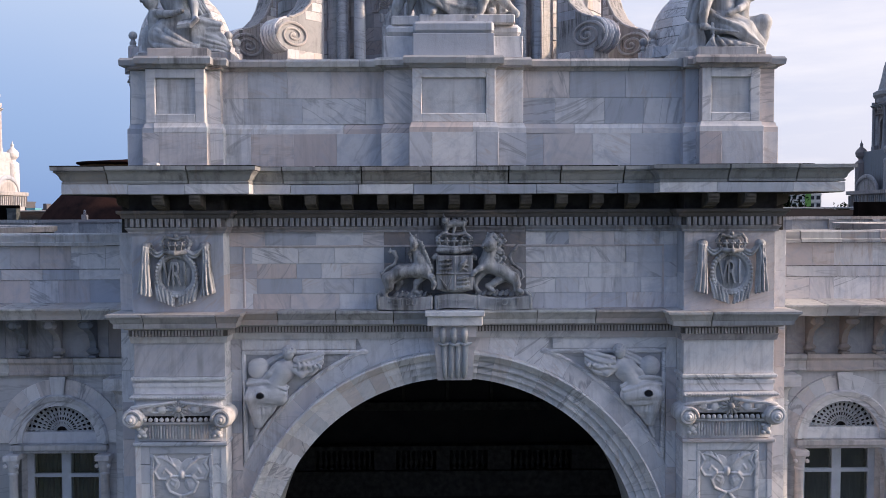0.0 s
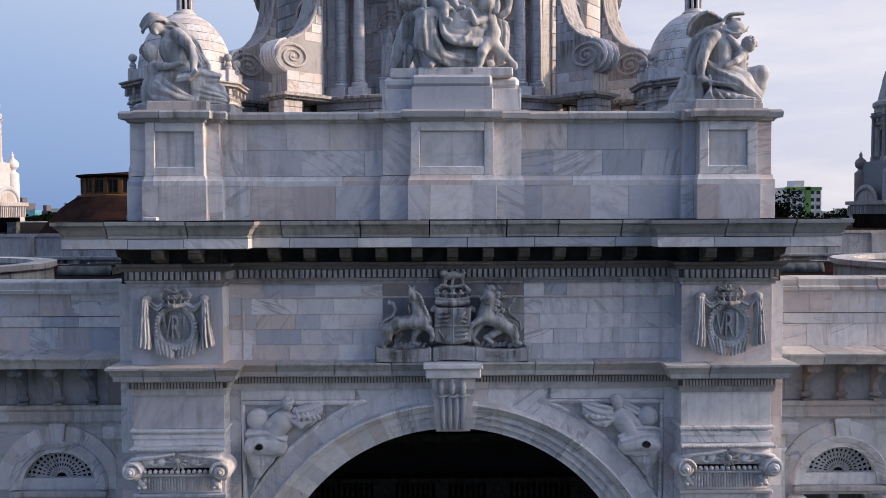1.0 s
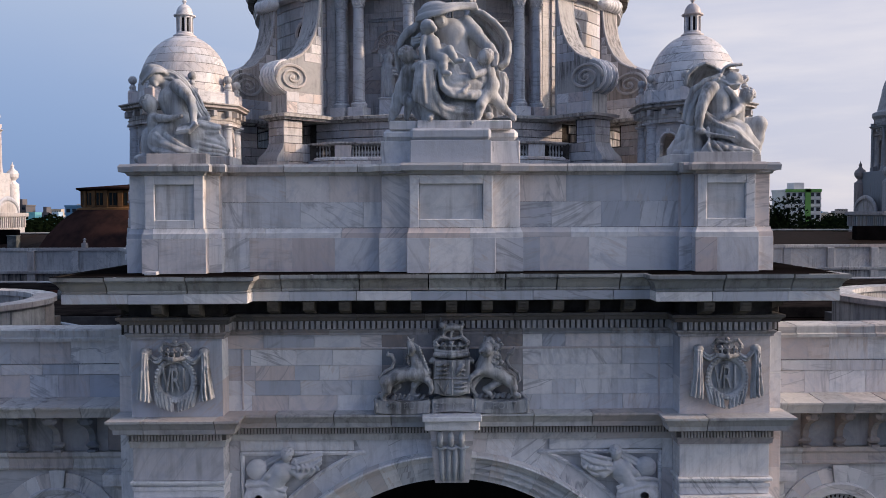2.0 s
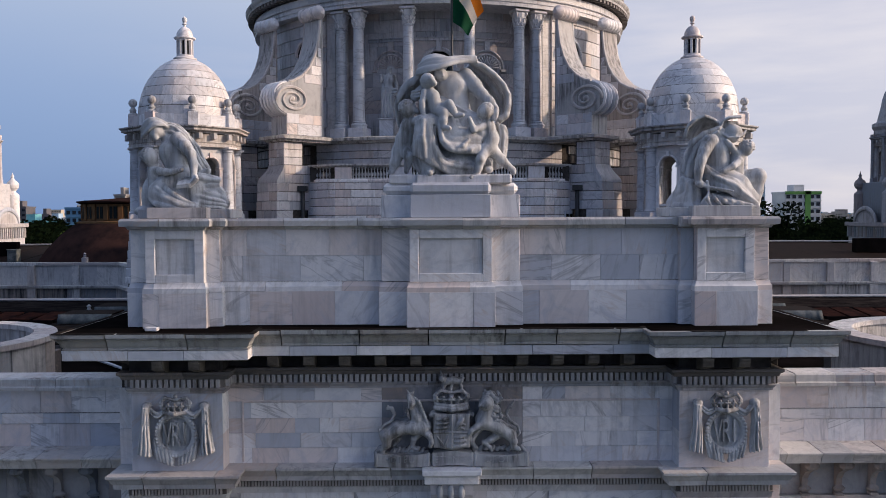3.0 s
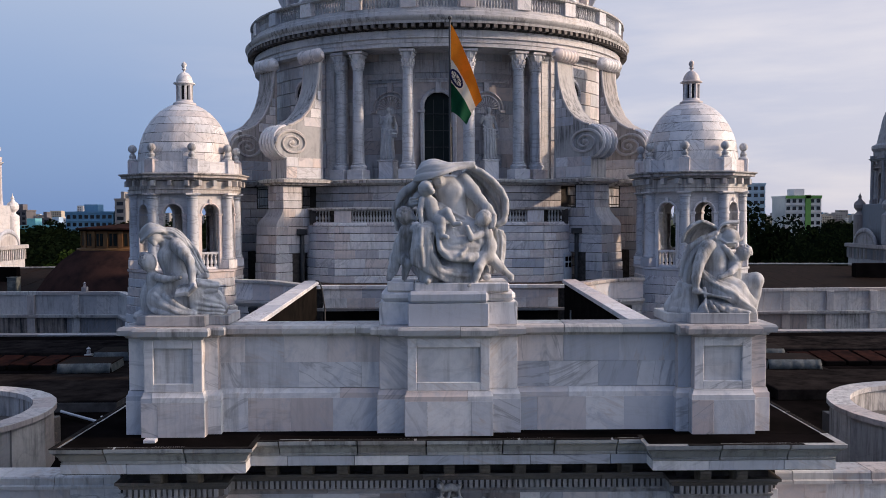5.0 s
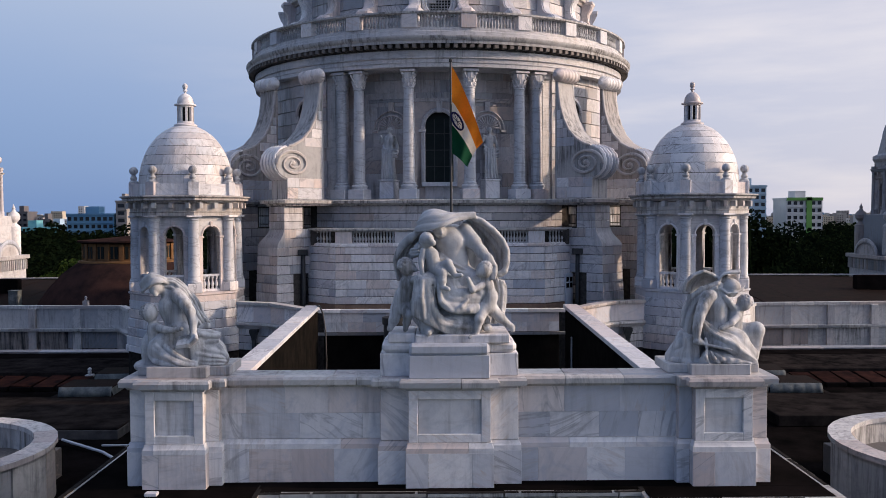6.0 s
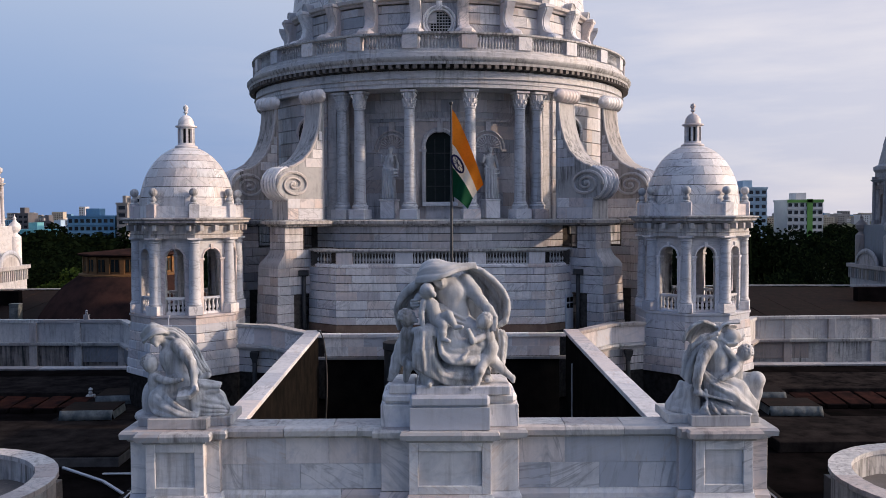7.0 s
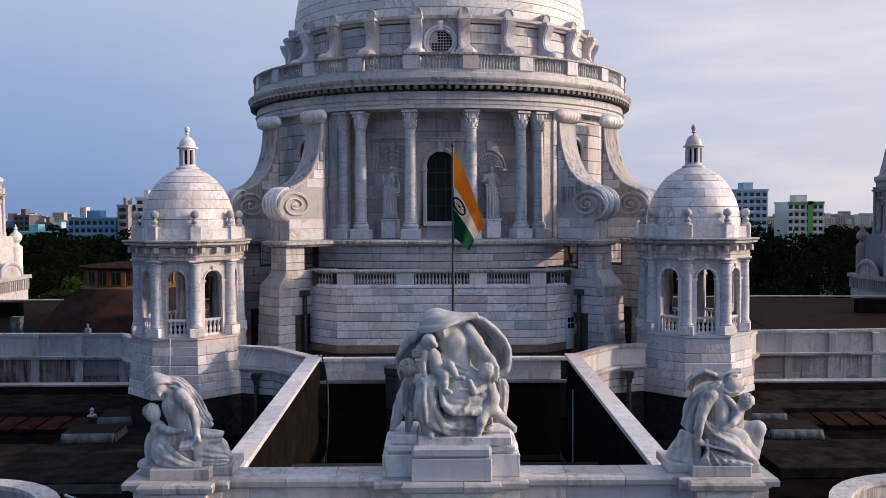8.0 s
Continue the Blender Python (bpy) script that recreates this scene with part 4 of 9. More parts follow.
# carved corner figures over the arch, in low relief
for s in (-1, 1):
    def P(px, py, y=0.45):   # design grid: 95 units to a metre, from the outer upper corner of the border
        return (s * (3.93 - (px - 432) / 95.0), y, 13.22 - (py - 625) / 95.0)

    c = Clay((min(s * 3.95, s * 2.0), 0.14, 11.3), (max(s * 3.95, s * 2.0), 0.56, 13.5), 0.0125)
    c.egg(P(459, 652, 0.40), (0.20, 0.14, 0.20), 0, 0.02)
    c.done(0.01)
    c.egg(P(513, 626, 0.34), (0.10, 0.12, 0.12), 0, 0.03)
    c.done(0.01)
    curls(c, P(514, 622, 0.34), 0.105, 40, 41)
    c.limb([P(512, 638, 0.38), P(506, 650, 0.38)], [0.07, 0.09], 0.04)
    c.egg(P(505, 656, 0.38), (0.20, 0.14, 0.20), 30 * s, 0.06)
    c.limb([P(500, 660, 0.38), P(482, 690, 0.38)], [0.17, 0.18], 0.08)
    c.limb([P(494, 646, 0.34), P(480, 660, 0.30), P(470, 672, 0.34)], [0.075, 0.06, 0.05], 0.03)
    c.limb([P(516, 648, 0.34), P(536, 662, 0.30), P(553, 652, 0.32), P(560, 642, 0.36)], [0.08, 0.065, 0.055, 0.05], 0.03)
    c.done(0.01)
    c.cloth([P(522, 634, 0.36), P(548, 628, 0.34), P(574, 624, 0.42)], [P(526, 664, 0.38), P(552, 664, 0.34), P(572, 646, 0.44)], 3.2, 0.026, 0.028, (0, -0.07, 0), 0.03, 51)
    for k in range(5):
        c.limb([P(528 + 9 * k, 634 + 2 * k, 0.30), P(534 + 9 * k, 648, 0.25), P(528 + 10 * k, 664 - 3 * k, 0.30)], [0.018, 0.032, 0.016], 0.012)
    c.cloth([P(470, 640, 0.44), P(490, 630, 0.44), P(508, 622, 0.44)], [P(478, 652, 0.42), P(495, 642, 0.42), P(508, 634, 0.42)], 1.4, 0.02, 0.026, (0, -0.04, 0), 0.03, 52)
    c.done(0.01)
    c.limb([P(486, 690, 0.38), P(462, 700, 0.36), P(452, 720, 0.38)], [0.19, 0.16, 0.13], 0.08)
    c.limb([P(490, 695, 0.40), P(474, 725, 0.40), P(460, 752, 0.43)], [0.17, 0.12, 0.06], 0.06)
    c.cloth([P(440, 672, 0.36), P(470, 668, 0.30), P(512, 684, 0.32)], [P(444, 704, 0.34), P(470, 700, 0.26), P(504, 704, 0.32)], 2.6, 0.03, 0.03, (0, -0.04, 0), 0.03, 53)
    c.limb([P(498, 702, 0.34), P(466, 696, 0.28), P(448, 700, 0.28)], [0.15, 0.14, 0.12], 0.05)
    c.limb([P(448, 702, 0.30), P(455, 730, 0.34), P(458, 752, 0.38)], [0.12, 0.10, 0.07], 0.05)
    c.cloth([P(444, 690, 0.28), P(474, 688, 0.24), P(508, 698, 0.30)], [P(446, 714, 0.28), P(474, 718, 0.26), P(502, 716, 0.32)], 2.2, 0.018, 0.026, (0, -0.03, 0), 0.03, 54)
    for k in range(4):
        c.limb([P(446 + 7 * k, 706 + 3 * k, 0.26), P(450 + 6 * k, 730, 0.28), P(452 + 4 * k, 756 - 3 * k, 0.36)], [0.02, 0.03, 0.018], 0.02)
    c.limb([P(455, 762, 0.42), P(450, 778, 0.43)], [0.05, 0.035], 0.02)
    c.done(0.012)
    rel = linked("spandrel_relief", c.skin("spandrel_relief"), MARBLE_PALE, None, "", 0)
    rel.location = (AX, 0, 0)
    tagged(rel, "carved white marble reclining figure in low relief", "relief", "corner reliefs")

# round cipher shields on the piers
for s in (-1, 1):
    sh = thing("cipher_shield", "grey marble cipher medallion with crown and hung drapery", "medallion", "cipher shields", at=(AX + s * 4.995, -0.02, 0))
    bm = bmesh.new()
    for i in range(40):
        t0, t1 = 2 * math.pi * i / 40, 2 * math.pi * (i + 1) / 40
        tube(bm, [(0.33 * math.cos(t), -0.06, 14.72 + 0.36 * math.sin(t)) for t in (t0, t1)], 0.055, 6)
    ball(bm, (0, 0.0, 14.72), (0.31, 0.05, 0.34), sub=3)
    for i in range(36):
        t = 2 * math.pi * i / 36
        ball(bm, (0.36 * math.cos(t), -0.085, 14.72 + 0.39 * math.sin(t)), (0.036, 0.05, 0.036), sub=2)
    carved("wreath", bm, MARBLE_SOFT, sh, 0.011, 0)
    letters("VRI", 0.52, 0.045, MARBLE_SOFT, sh, pose(0, -0.06, 14.71, 90, 0, 0) @ Matrix.Diagonal((0.55, 1.2, 1, 1)), 0.52)
    c = Clay((-0.34, -0.30, 15.02), (0.34, 0.06, 15.50), 0.0105)
    c.limb([(-0.19, -0.10, 15.13), (0.0, -0.16, 15.11), (0.19, -0.10, 15.13)], 0.045, 0.02)
    for x in (-0.2, -0.1, 0.0, 0.1, 0.2):
        y = -0.15 + 1.2 * x * x
        c.limb([(x, y, 15.15), (x * 1.2, y, 15.25)], [0.02, 0.016], 0.01)
        c.limb([(x * 1.2 - 0.035, y, 15.25), (x * 1.2 + 0.035, y, 15.25)], 0.02, 0.01)
        c.egg((x * 1.2, y, 15.29), 0.024, 0, 0.01)
    for x in (-1, 1):
        c.limb([(0.22 * x, -0.08, 15.17), (0.27 * x, -0.08, 15.30), (0.19 * x, -0.09, 15.40), (0.02 * x, -0.09, 15.36)], [0.025, 0.03, 0.03, 0.028], 0.012)
    c.egg((0.0, -0.09, 15.42), 0.04, 0, 0.01)
    c.egg((0.0, -0.02, 15.24), (0.19, 0.08, 0.12), 0, 0.03)
    c.done()
    linked("crown", c.skin("crown"), MARBLE_GREY, sh, "", 0)
    for x in (-1, 1):
        c = Clay((min(0.02 * x, 0.74 * x), -0.28, 14.0), (max(0.02 * x, 0.74 * x), 0.06, 15.42), 0.0115)
        c.egg((0.52 * x, -0.07, 15.24), (0.10, 0.08, 0.08), 0, 0.02)
        c.cloth([(0.58 * x, -0.08, 15.22), (0.62 * x, -0.10, 14.8), (0.68 * x, -0.09, 14.40)], [(0.48 * x, -0.08, 15.20), (0.47 * x, -0.10, 14.8), (0.44 * x, -0.09, 14.34)], 3.2, 0.034, 0.026, (0, -0.03, 0), 0.02, 61)
        c.done(0.01)
        c.cloth([(0.16 * x, -0.06, 15.14), (0.33 * x, -0.09, 15.02), (0.50 * x, -0.07, 15.18)], [(0.18 * x, -0.06, 15.20), (0.33 * x, -0.09, 15.12), (0.50 * x, -0.07, 15.25)], 1.6, 0.02, 0.024, (0, -0.02, 0), 0.02, 62)
        c.done(0.01)
        c.cloth([(0.40 * x, -0.05, 14.62), (0.36 * x, -0.09, 14.42), (0.32 * x, -0.09, 14.26)], [(0.06 * x, -0.06, 14.36), (0.05 * x, -0.09, 14.26), (0.04 * x, -0.09, 14.16)], 4.6, 0.018, 0.024, (0, -0.02, 0), 0.02, 63)
        c.done(0.01)
        linked("drapery", c.skin("drapery"), MARBLE_SOFT, sh, "", 0)

# royal arms with two beasts and a scroll
arms = thing("royal_arms", "grey weathered marble coat of arms with lion and unicorn", "coat of arms", at=(AX, 0.32, 14.03))


def A(px, py, y=-0.12):
    return ((px - 805) / 96.0, y, (550 - py) / 96.0)


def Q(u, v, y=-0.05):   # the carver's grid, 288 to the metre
    return ((u - 435) / 288.0, y, (540 - v) / 288.0)


c = Clay((-0.42, -0.36, 0.26), (0.42, 0.16, 1.16), 0.0105)
c.slab((0.0, -0.06, 0.70), (0.33, 0.13, 0.31), 0, 0)
c.egg((0.0, -0.06, 0.40), (0.30, 0.125, 0.09), 0, 0.05)
c.limb([(-0.33, -0.08, 1.00), (-0.38, -0.08, 0.96)], [0.05, 0.05], 0.03)
c.limb([(0.33, -0.08, 1.00), (0.38, -0.08, 0.96)], [0.05, 0.05], 0.03)
c.limb([(0.0, -0.20, 0.38), (0.0, -0.20, 1.0)], 0.014, 0.01)
c.limb([(-0.33, -0.20, 0.68), (0.33, -0.20, 0.68)], 0.014, 0.01)
for x, z in ((-0.16, 0.93), (-0.16, 0.85), (-0.16, 0.77), (0.16, 0.60), (0.16, 0.52), (0.16, 0.44)):
    c.limb([(x - 0.10, -0.195, z - 0.015), (x, -0.21, z), (x + 0.09, -0.195, z + 0.01)], [0.018, 0.026, 0.022], 0.012)
    for k in (-0.07, -0.02, 0.05):
        c.limb([(x + k, -0.20, z), (x + k + 0.012, -0.195, z - 0.035)], 0.011, 0.008)
c.limb([(0.10, -0.20, 0.76), (0.14, -0.215, 0.84), (0.20, -0.21, 0.92)], [0.03, 0.045, 0.03], 0.02)
c.limb([(0.14, -0.2, 0.86), (0.24, -0.2, 0.82)], 0.018, 0.01)
c.limb([(0.13, -0.2, 0.78), (0.22, -0.2, 0.74)], 0.018, 0.01)
for k in range(6):
    c.limb([(-0.26 + 0.012 * k, -0.20, 0.60 - 0.03 * k), (-0.14, -0.20, 0.44 - 0.01 * k), (-0.06 - 0.01 * k, -0.2, 0.62 - 0.03 * k)], 0.008, 0.006)
c.done()
linked("shield", c.skin("shield"), MARBLE_GREY, arms, "", 0)
c = Clay((-0.40, -0.36, 1.00), (0.40, 0.16, 1.85), 0.0105)
c.limb([(-0.29, -0.10, 1.10), (0.0, -0.16, 1.08), (0.29, -0.10, 1.10)], 0.05, 0.02)
c.limb([(-0.29, -0.10, 1.17), (0.0, -0.16, 1.15), (0.29, -0.10, 1.17)], 0.03, 0.01)
for i in range(9):
    x = -0.26 + 0.065 * i
    c.egg((x, -0.17 + 0.5 * x * x, 1.09), (0.022, 0.03, 0.022), 0, 0.006)
c.egg((0, -0.02, 1.24), (0.25, 0.10, 0.14), 0, 0.03)
for x in (-0.24, -0.12, 0.0, 0.12, 0.24):
    c.limb([(x, -0.14 + 0.6 * x * x, 1.17), (x * 1.15, -0.16 + 0.6 * x * x, 1.27)], [0.018, 0.014], 0.01)
    c.limb([(x * 1.15 - 0.045, -0.16 + 0.6 * x * x, 1.27), (x * 1.15 + 0.045, -0.16 + 0.6 * x * x, 1.27)], 0.024, 0.01)
    c.egg((x * 1.15, -0.17 + 0.6 * x * x, 1.31), 0.028, 0, 0.01)
for x in (-1, 1):
    c.limb([(0.29 * x, -0.08, 1.18), (0.31 * x, -0.08, 1.32), (0.20 * x, -0.08, 1.41), (0.02 * x, -0.08, 1.37)], [0.03, 0.032, 0.032, 0.03], 0.015)
    c.egg((0.10 * x, -0.08, 1.30), (0.06, 0.08, 0.06), 0, 0.015, True)
c.done()
# small standing beast on the crown
c.limb([Q(400, 90), Q(440, 80), Q(480, 85)], [0.07, 0.065, 0.06], 0.03)
c.limb([Q(400, 95), Q(390, 130), Q(400, 140)], [0.05, 0.035, 0.03], 0.02)
c.limb([Q(440, 95), Q(430, 138)], [0.035, 0.028], 0.02)
c.limb([Q(480, 95), Q(488, 120), Q(480, 140)], [0.045, 0.03, 0.028], 0.02)
c.egg(Q(388, 68, -0.08), (0.065, 0.07, 0.065), 0, 0.03)
c.limb([Q(382, 50), Q(378, 32)], [0.025, 0.012], 0.02)
c.limb([Q(490, 85), Q(500, 70), Q(490, 60)], [0.022, 0.02, 0.018], 0.02)
c.done()
linked("crest_crown", c.skin("crest_crown"), MARBLE_GREY, arms, "", 0)
c = Clay((-1.48, -0.34, 0.02), (-0.30, 0.16, 1.52), 0.0105)
# the horned beast
c.limb([Q(92, 372), Q(150, 338), Q(240, 325), Q(288, 328)], [0.13, 0.13, 0.145, 0.15], 0.06)
c.limb([Q(285, 318), Q(255, 268), Q(228, 215)], [0.15, 0.13, 0.09], 0.05)
c.limb([Q(216, 165, -0.10), Q(226, 195, -0.14), Q(218, 215, -0.16)], [0.075, 0.07, 0.045], 0.03)
c.limb([Q(212, 150, -0.1), Q(196, 122, -0.1)], [0.03, 0.010], 0.02)
c.limb([Q(228, 150, -0.06), Q(238, 138, -0.06)], [0.03, 0.012], 0.02)
for k in range(10):
    c.limb([Q(236 + 6 * k, 168 + 15 * k, -0.12), Q(262 + 6 * k, 182 + 15 * k, -0.16), Q(268 + 5 * k, 204 + 15 * k, -0.13)], [0.03, 0.034, 0.016], 0.012)
for k in range(3):
    c.limb([Q(200 + 4 * k, 225 + 18 * k, -0.10), Q(192 + 8 * k, 245 + 18 * k, -0.13)], [0.03, 0.018], 0.012)
c.limb([Q(285, 345, -0.1), Q(318, 365, -0.16), Q(330, 398, -0.18), Q(322, 420, -0.18)], [0.09, 0.06, 0.045, 0.04], 0.03)
c.limb([Q(275, 360, -0.02), Q(235, 395, -0.04), Q(225, 440, -0.02), Q(250, 452, -0.04)], [0.08, 0.06, 0.045, 0.04], 0.03)
c.limb([Q(88, 375, -0.08), Q(90, 415, -0.10), Q(68, 448, -0.08), Q(72, 480, -0.08), Q(95, 492, -0.12)], [0.13, 0.085, 0.05, 0.045, 0.045], 0.03)
c.limb([Q(125, 370, 0.0), Q(150, 400, 0.0), Q(130, 430, 0.0)], [0.10, 0.06, 0.04], 0.03)
c.limb([Q(62, 385), Q(52, 345), Q(80, 318), Q(118, 298), Q(132, 262), Q(118, 232), Q(98, 228)], [0.035, 0.032, 0.03, 0.032, 0.034, 0.04, 0.03], 0.015)
c.limb([Q(95, 232), Q(98, 215)], [0.035, 0.02], 0.015)
c.now += 0.004
c.done()
c.limb([Q(55, 442), Q(32, 470), Q(42, 508), Q(80, 526)], [0.045, 0.04, 0.045, 0.04], 0.02)
for k in range(7):
    c.limb([Q(120 + 26 * k, 470 - 3 * (k % 3), 0.0), Q(132 + 26 * k, 450 - 5 * (k % 2), -0.03)], [0.05, 0.03], 0.02)
c.done()
linked("beast", c.skin("horned_beast"), MARBLE_GREY, arms, "carved horned horse", 0)
c = Clay((0.25, -0.36, 0.02), (1.42, 0.16, 1.52), 0.0105)
# the maned beast
c.limb([Q(605, 300), Q(680, 328), Q(742, 368)], [0.155, 0.13, 0.13], 0.06)
c.limb([Q(610, 290), Q(630, 215)], [0.15, 0.13], 0.05)
c.egg(Q(618, 192, -0.16), (0.135, 0.14, 0.135), 0, 0.03)
c.limb([Q(600, 190, -0.2), Q(588, 200, -0.24)], [0.06, 0.05], 0.03)
c.limb([Q(596, 214, -0.22), Q(604, 222, -0.2)], [0.03, 0.03], 0.01)
c.egg(Q(592, 209, -0.28), (0.028, 0.05, 0.016), 0, 0.008, True)
rnd = random.Random(31)
for k in range(80):
    u, v = rnd.uniform(606, 694), rnd.uniform(132, 286)
    c.limb([Q(u, v, -0.08), Q(u + 8, v + rnd.uniform(8, 16), -0.13), Q(u + rnd.uniform(2, 14), v + 24, -0.10)], [0.026, 0.03, 0.012], 0.010)
c.limb([Q(612, 160, -0.1), Q(640, 145, -0.1), Q(662, 150, -0.08)], [0.04, 0.05, 0.03], 0.02)
c.limb([Q(600, 300, -0.12), Q(565, 318, -0.18), Q(540, 335, -0.2), Q(530, 352, -0.2)], [0.08, 0.055, 0.045, 0.04], 0.03)
c.limb([Q(600, 330, -0.02), Q(560, 375, -0.04), Q(545, 410, -0.06)], [0.08, 0.055, 0.045], 0.03)
c.limb([Q(745, 372, -0.06), Q(765, 405, -0.10), Q(760, 432, -0.10), Q(790, 442, -0.14)], [0.115, 0.075, 0.05, 0.045], 0.03)
c.limb([Q(700, 368, -0.02), Q(645, 398, -0.08), Q(610, 412, -0.08), Q(640, 438, -0.10)], [0.095, 0.065, 0.045, 0.045], 0.03)
c.limb([Q(775, 388), Q(798, 365), Q(788, 330), Q(745, 300), Q(728, 262), Q(742, 228), Q(762, 208)], [0.035, 0.032, 0.03, 0.03, 0.032, 0.038, 0.03], 0.015)
c.limb([Q(752, 225), Q(768, 196)], [0.045, 0.018], 0.015)
c.now += 0.002
c.done()
for k in range(8):
    c.limb([Q(560 + 30 * k, 462 - 3 * (k % 3), 0.0), Q(572 + 30 * k, 446 - 5 * (k % 2), -0.03)], [0.05, 0.03], 0.02)
c.limb([Q(560, 440), Q(535, 400), Q(530, 350), Q(552, 335)], [0.04, 0.045, 0.04, 0.03], 0.015)
c.limb([Q(810, 442), Q(838, 470), Q(848, 512)], [0.04, 0.045, 0.05], 0.02)
c.done()
linked("beast", c.skin("maned_beast"), MARBLE_GREY, arms, "carved maned cat", 0)
for x0, x1, word in ((672, 764, "DIEU"), (773, 841, "ET MON"), (847, 938, "DROIT")):
    bm = bmesh.new()
    k = 10
    prof = []
    for i in range(k + 1):
        px = x0 + (x1 - x0) * i / k
        sag = 4 * math.sin(math.pi * i / k) * (-1 if word == "ET MON" else 1)
        prof.append((A(px, 524 + sag * 0.4)[0], A(px, 524 + sag)[2], A(px, 547 + sag * 0.6)[2]))
    for y in (-0.15, 0.03):
        vs = [(bm.verts.new((x, y, zt)), bm.verts.new((x, y, max(zb, 0.01)))) for x, zt, zb in prof]
        for p, q in zip(vs, vs[1:]):
            bm.faces.new((p[0], q[0], q[1], p[1]))
    bm.verts.ensure_lookup_table()
    n2 = 2 * (k + 1)
    for i in range(k):
        for o in (0, 1):
            bm.faces.new((bm.verts[2 * i + o], bm.verts[2 * i + 2 + o], bm.verts[n2 + 2 * i + 2 + o], bm.verts[n2 + 2 * i + o]))
    for i in (0, k):
        bm.faces.new((bm.verts[2 * i], bm.verts[2 * i + 1], bm.verts[n2 + 2 * i + 1], bm.verts[n2 + 2 * i]))
    for px in (x0, x1):
        tube(bm, [A(px, 526, -0.12), A(px, 546, -0.12)], 0.04)
    part("scroll", bm, MARBLE_GREY, arms, "", 40)
    letters(word, 0.17, 0.012, MARBLE_GREY, arms, pose(A((x0 + x1) / 2, 0)[0], -0.155, 0.155, 90, 0, 0))

arms.scale = (1.0, 1.7, 1.0)

# ---- flat roof of the portico and the attic ----
deck = thing("portico_roof", "black bitumen roof deck behind the cornice", "roof", kind="structure", at=(AX, 0, 0))
bm = bmesh.new()
box(bm, -6.80, 6.80, 0.0, 6.0, 16.56, 16.645, 0.01)
box(bm, -6.80, -3.50, -0.60, 0.05, 16.56, 16.640, 0.01)
box(bm, 3.50, 6.80, -0.60, 0.05, 16.56, 16.640, 0.01)
box(bm, -3.6, 3.6, -0.16, 0.05, 16.56, 16.635, 0.01)
part("deck", bm, BITUMEN, deck, "")
bm = bmesh.new()
box(bm, -5.42, -5.20, -0.42, -0.27, 16.645, 16.71, 0.01)
tagged(part("loose_slab", bm, MARBLE, None, "small broken marble slab lying on the roof"), category="slab").location = (AX, 0, 0)

attic = thing("attic", "white marble attic wall with panelled piers", "attic wall", kind="structure", at=(AX, 0, 0))
SHAFT = mirror_path([(-5.88, 1.55), (-5.88, 0.27), (-5.54, 0.27), (-5.54, 0.06), (-4.49, 0.06), (-4.49, 0.27), (-4.25, 0.27), (-4.25, 0.45), (-1.27, 0.45), (-1.27, 0.27), (-0.75, 0.27), (-0.75, 0.06)])
PLINTH = [(p[0] + 0.055 * m.x, p[1] + 0.055 * m.y) for p, m in zip(SHAFT, offsets(SHAFT))]
wall_stones(attic, MARBLE, PLINTH, [16.63, 17.27], 40, 0.80, vary=0.15)
course("base_mould", SHAFT, [(-0.06, 17.27), (0.055, 17.27), (0.055, 17.36), (0.03, 17.39), (0.02, 17.45), (-0.06, 17.45)], MARBLE, attic, 1.3, 0.006, 43)
for i, (a, c) in enumerate(zip(SHAFT, SHAFT[1:])):
    pier_front = abs(a[1] - 0.06) < 0.01 and abs(c[1] - 0.06) < 0.01
    wide = abs(c[0] - a[0]) > 2
    if pier_front:
        w = abs(c[0] - a[0])
        inset = 0.17
        mid = (a[0] + c[0]) / 2
        hw = w / 2 - inset
        panel_core = boxed(mid - hw, mid + hw, 0.12, 0.2, 17.60, 18.26)
        part("sunk_panel", panel_core, MARBLE_PALE, attic)
        bm = bmesh.new()
        box(bm, a[0], mid - hw, 0.06, 0.2, 17.455, 18.42, 0.01)
        box(bm, mid + hw, c[0], 0.06, 0.2, 17.455, 18.42, 0.01)
        box(bm, mid - hw, mid + hw, 0.06, 0.2, 17.455, 17.61, 0.01)
        box(bm, mid - hw, mid + hw, 0.06, 0.2, 18.25, 18.42, 0.01)
        part("panel_surround", bm, MARBLE, attic)
    else:
        ashlar(attic, MARBLE, a, c, [17.455, 17.93, 18.42] if wide else [17.455, 18.42], 0.95, seed=60 + i, vary=0.25)
course("cap_length", SHAFT, [(-0.1, 18.42), (0.03, 18.42), (0.06, 18.47), (0.15, 18.485), (0.16, 18.58), (0.13, 18.625), (-0.1, 18.625)], MARBLE_OLD, attic, 1.35, 0.010, 47)
bm = bmesh.new()
box(bm, -4.4, 4.4, 0.53, 1.0, 16.6, 18.44)
for x0, x1 in ((-5.80, -4.33), (-1.19, 1.19), (4.33, 5.80)):
    box(bm, x0, x1, 0.35, 1.5, 16.6, 18.44)
for x0, x1 in ((-5.46, -4.57), (-0.67, 0.67), (4.57, 5.46)):
    box(bm, x0, x1, 0.2, 0.5, 16.6, 18.44)
part("core", bm, JOINT_AND_SHADE, attic, "")
for i in range(8):
    x0 = -4.35 + i * 1.0875
    part("coping_slab", boxed(x0, x0 + 1.08, 0.50, 1.12, 18.44, 18.62, bevel=0.01), MARBLE_OLD, attic)
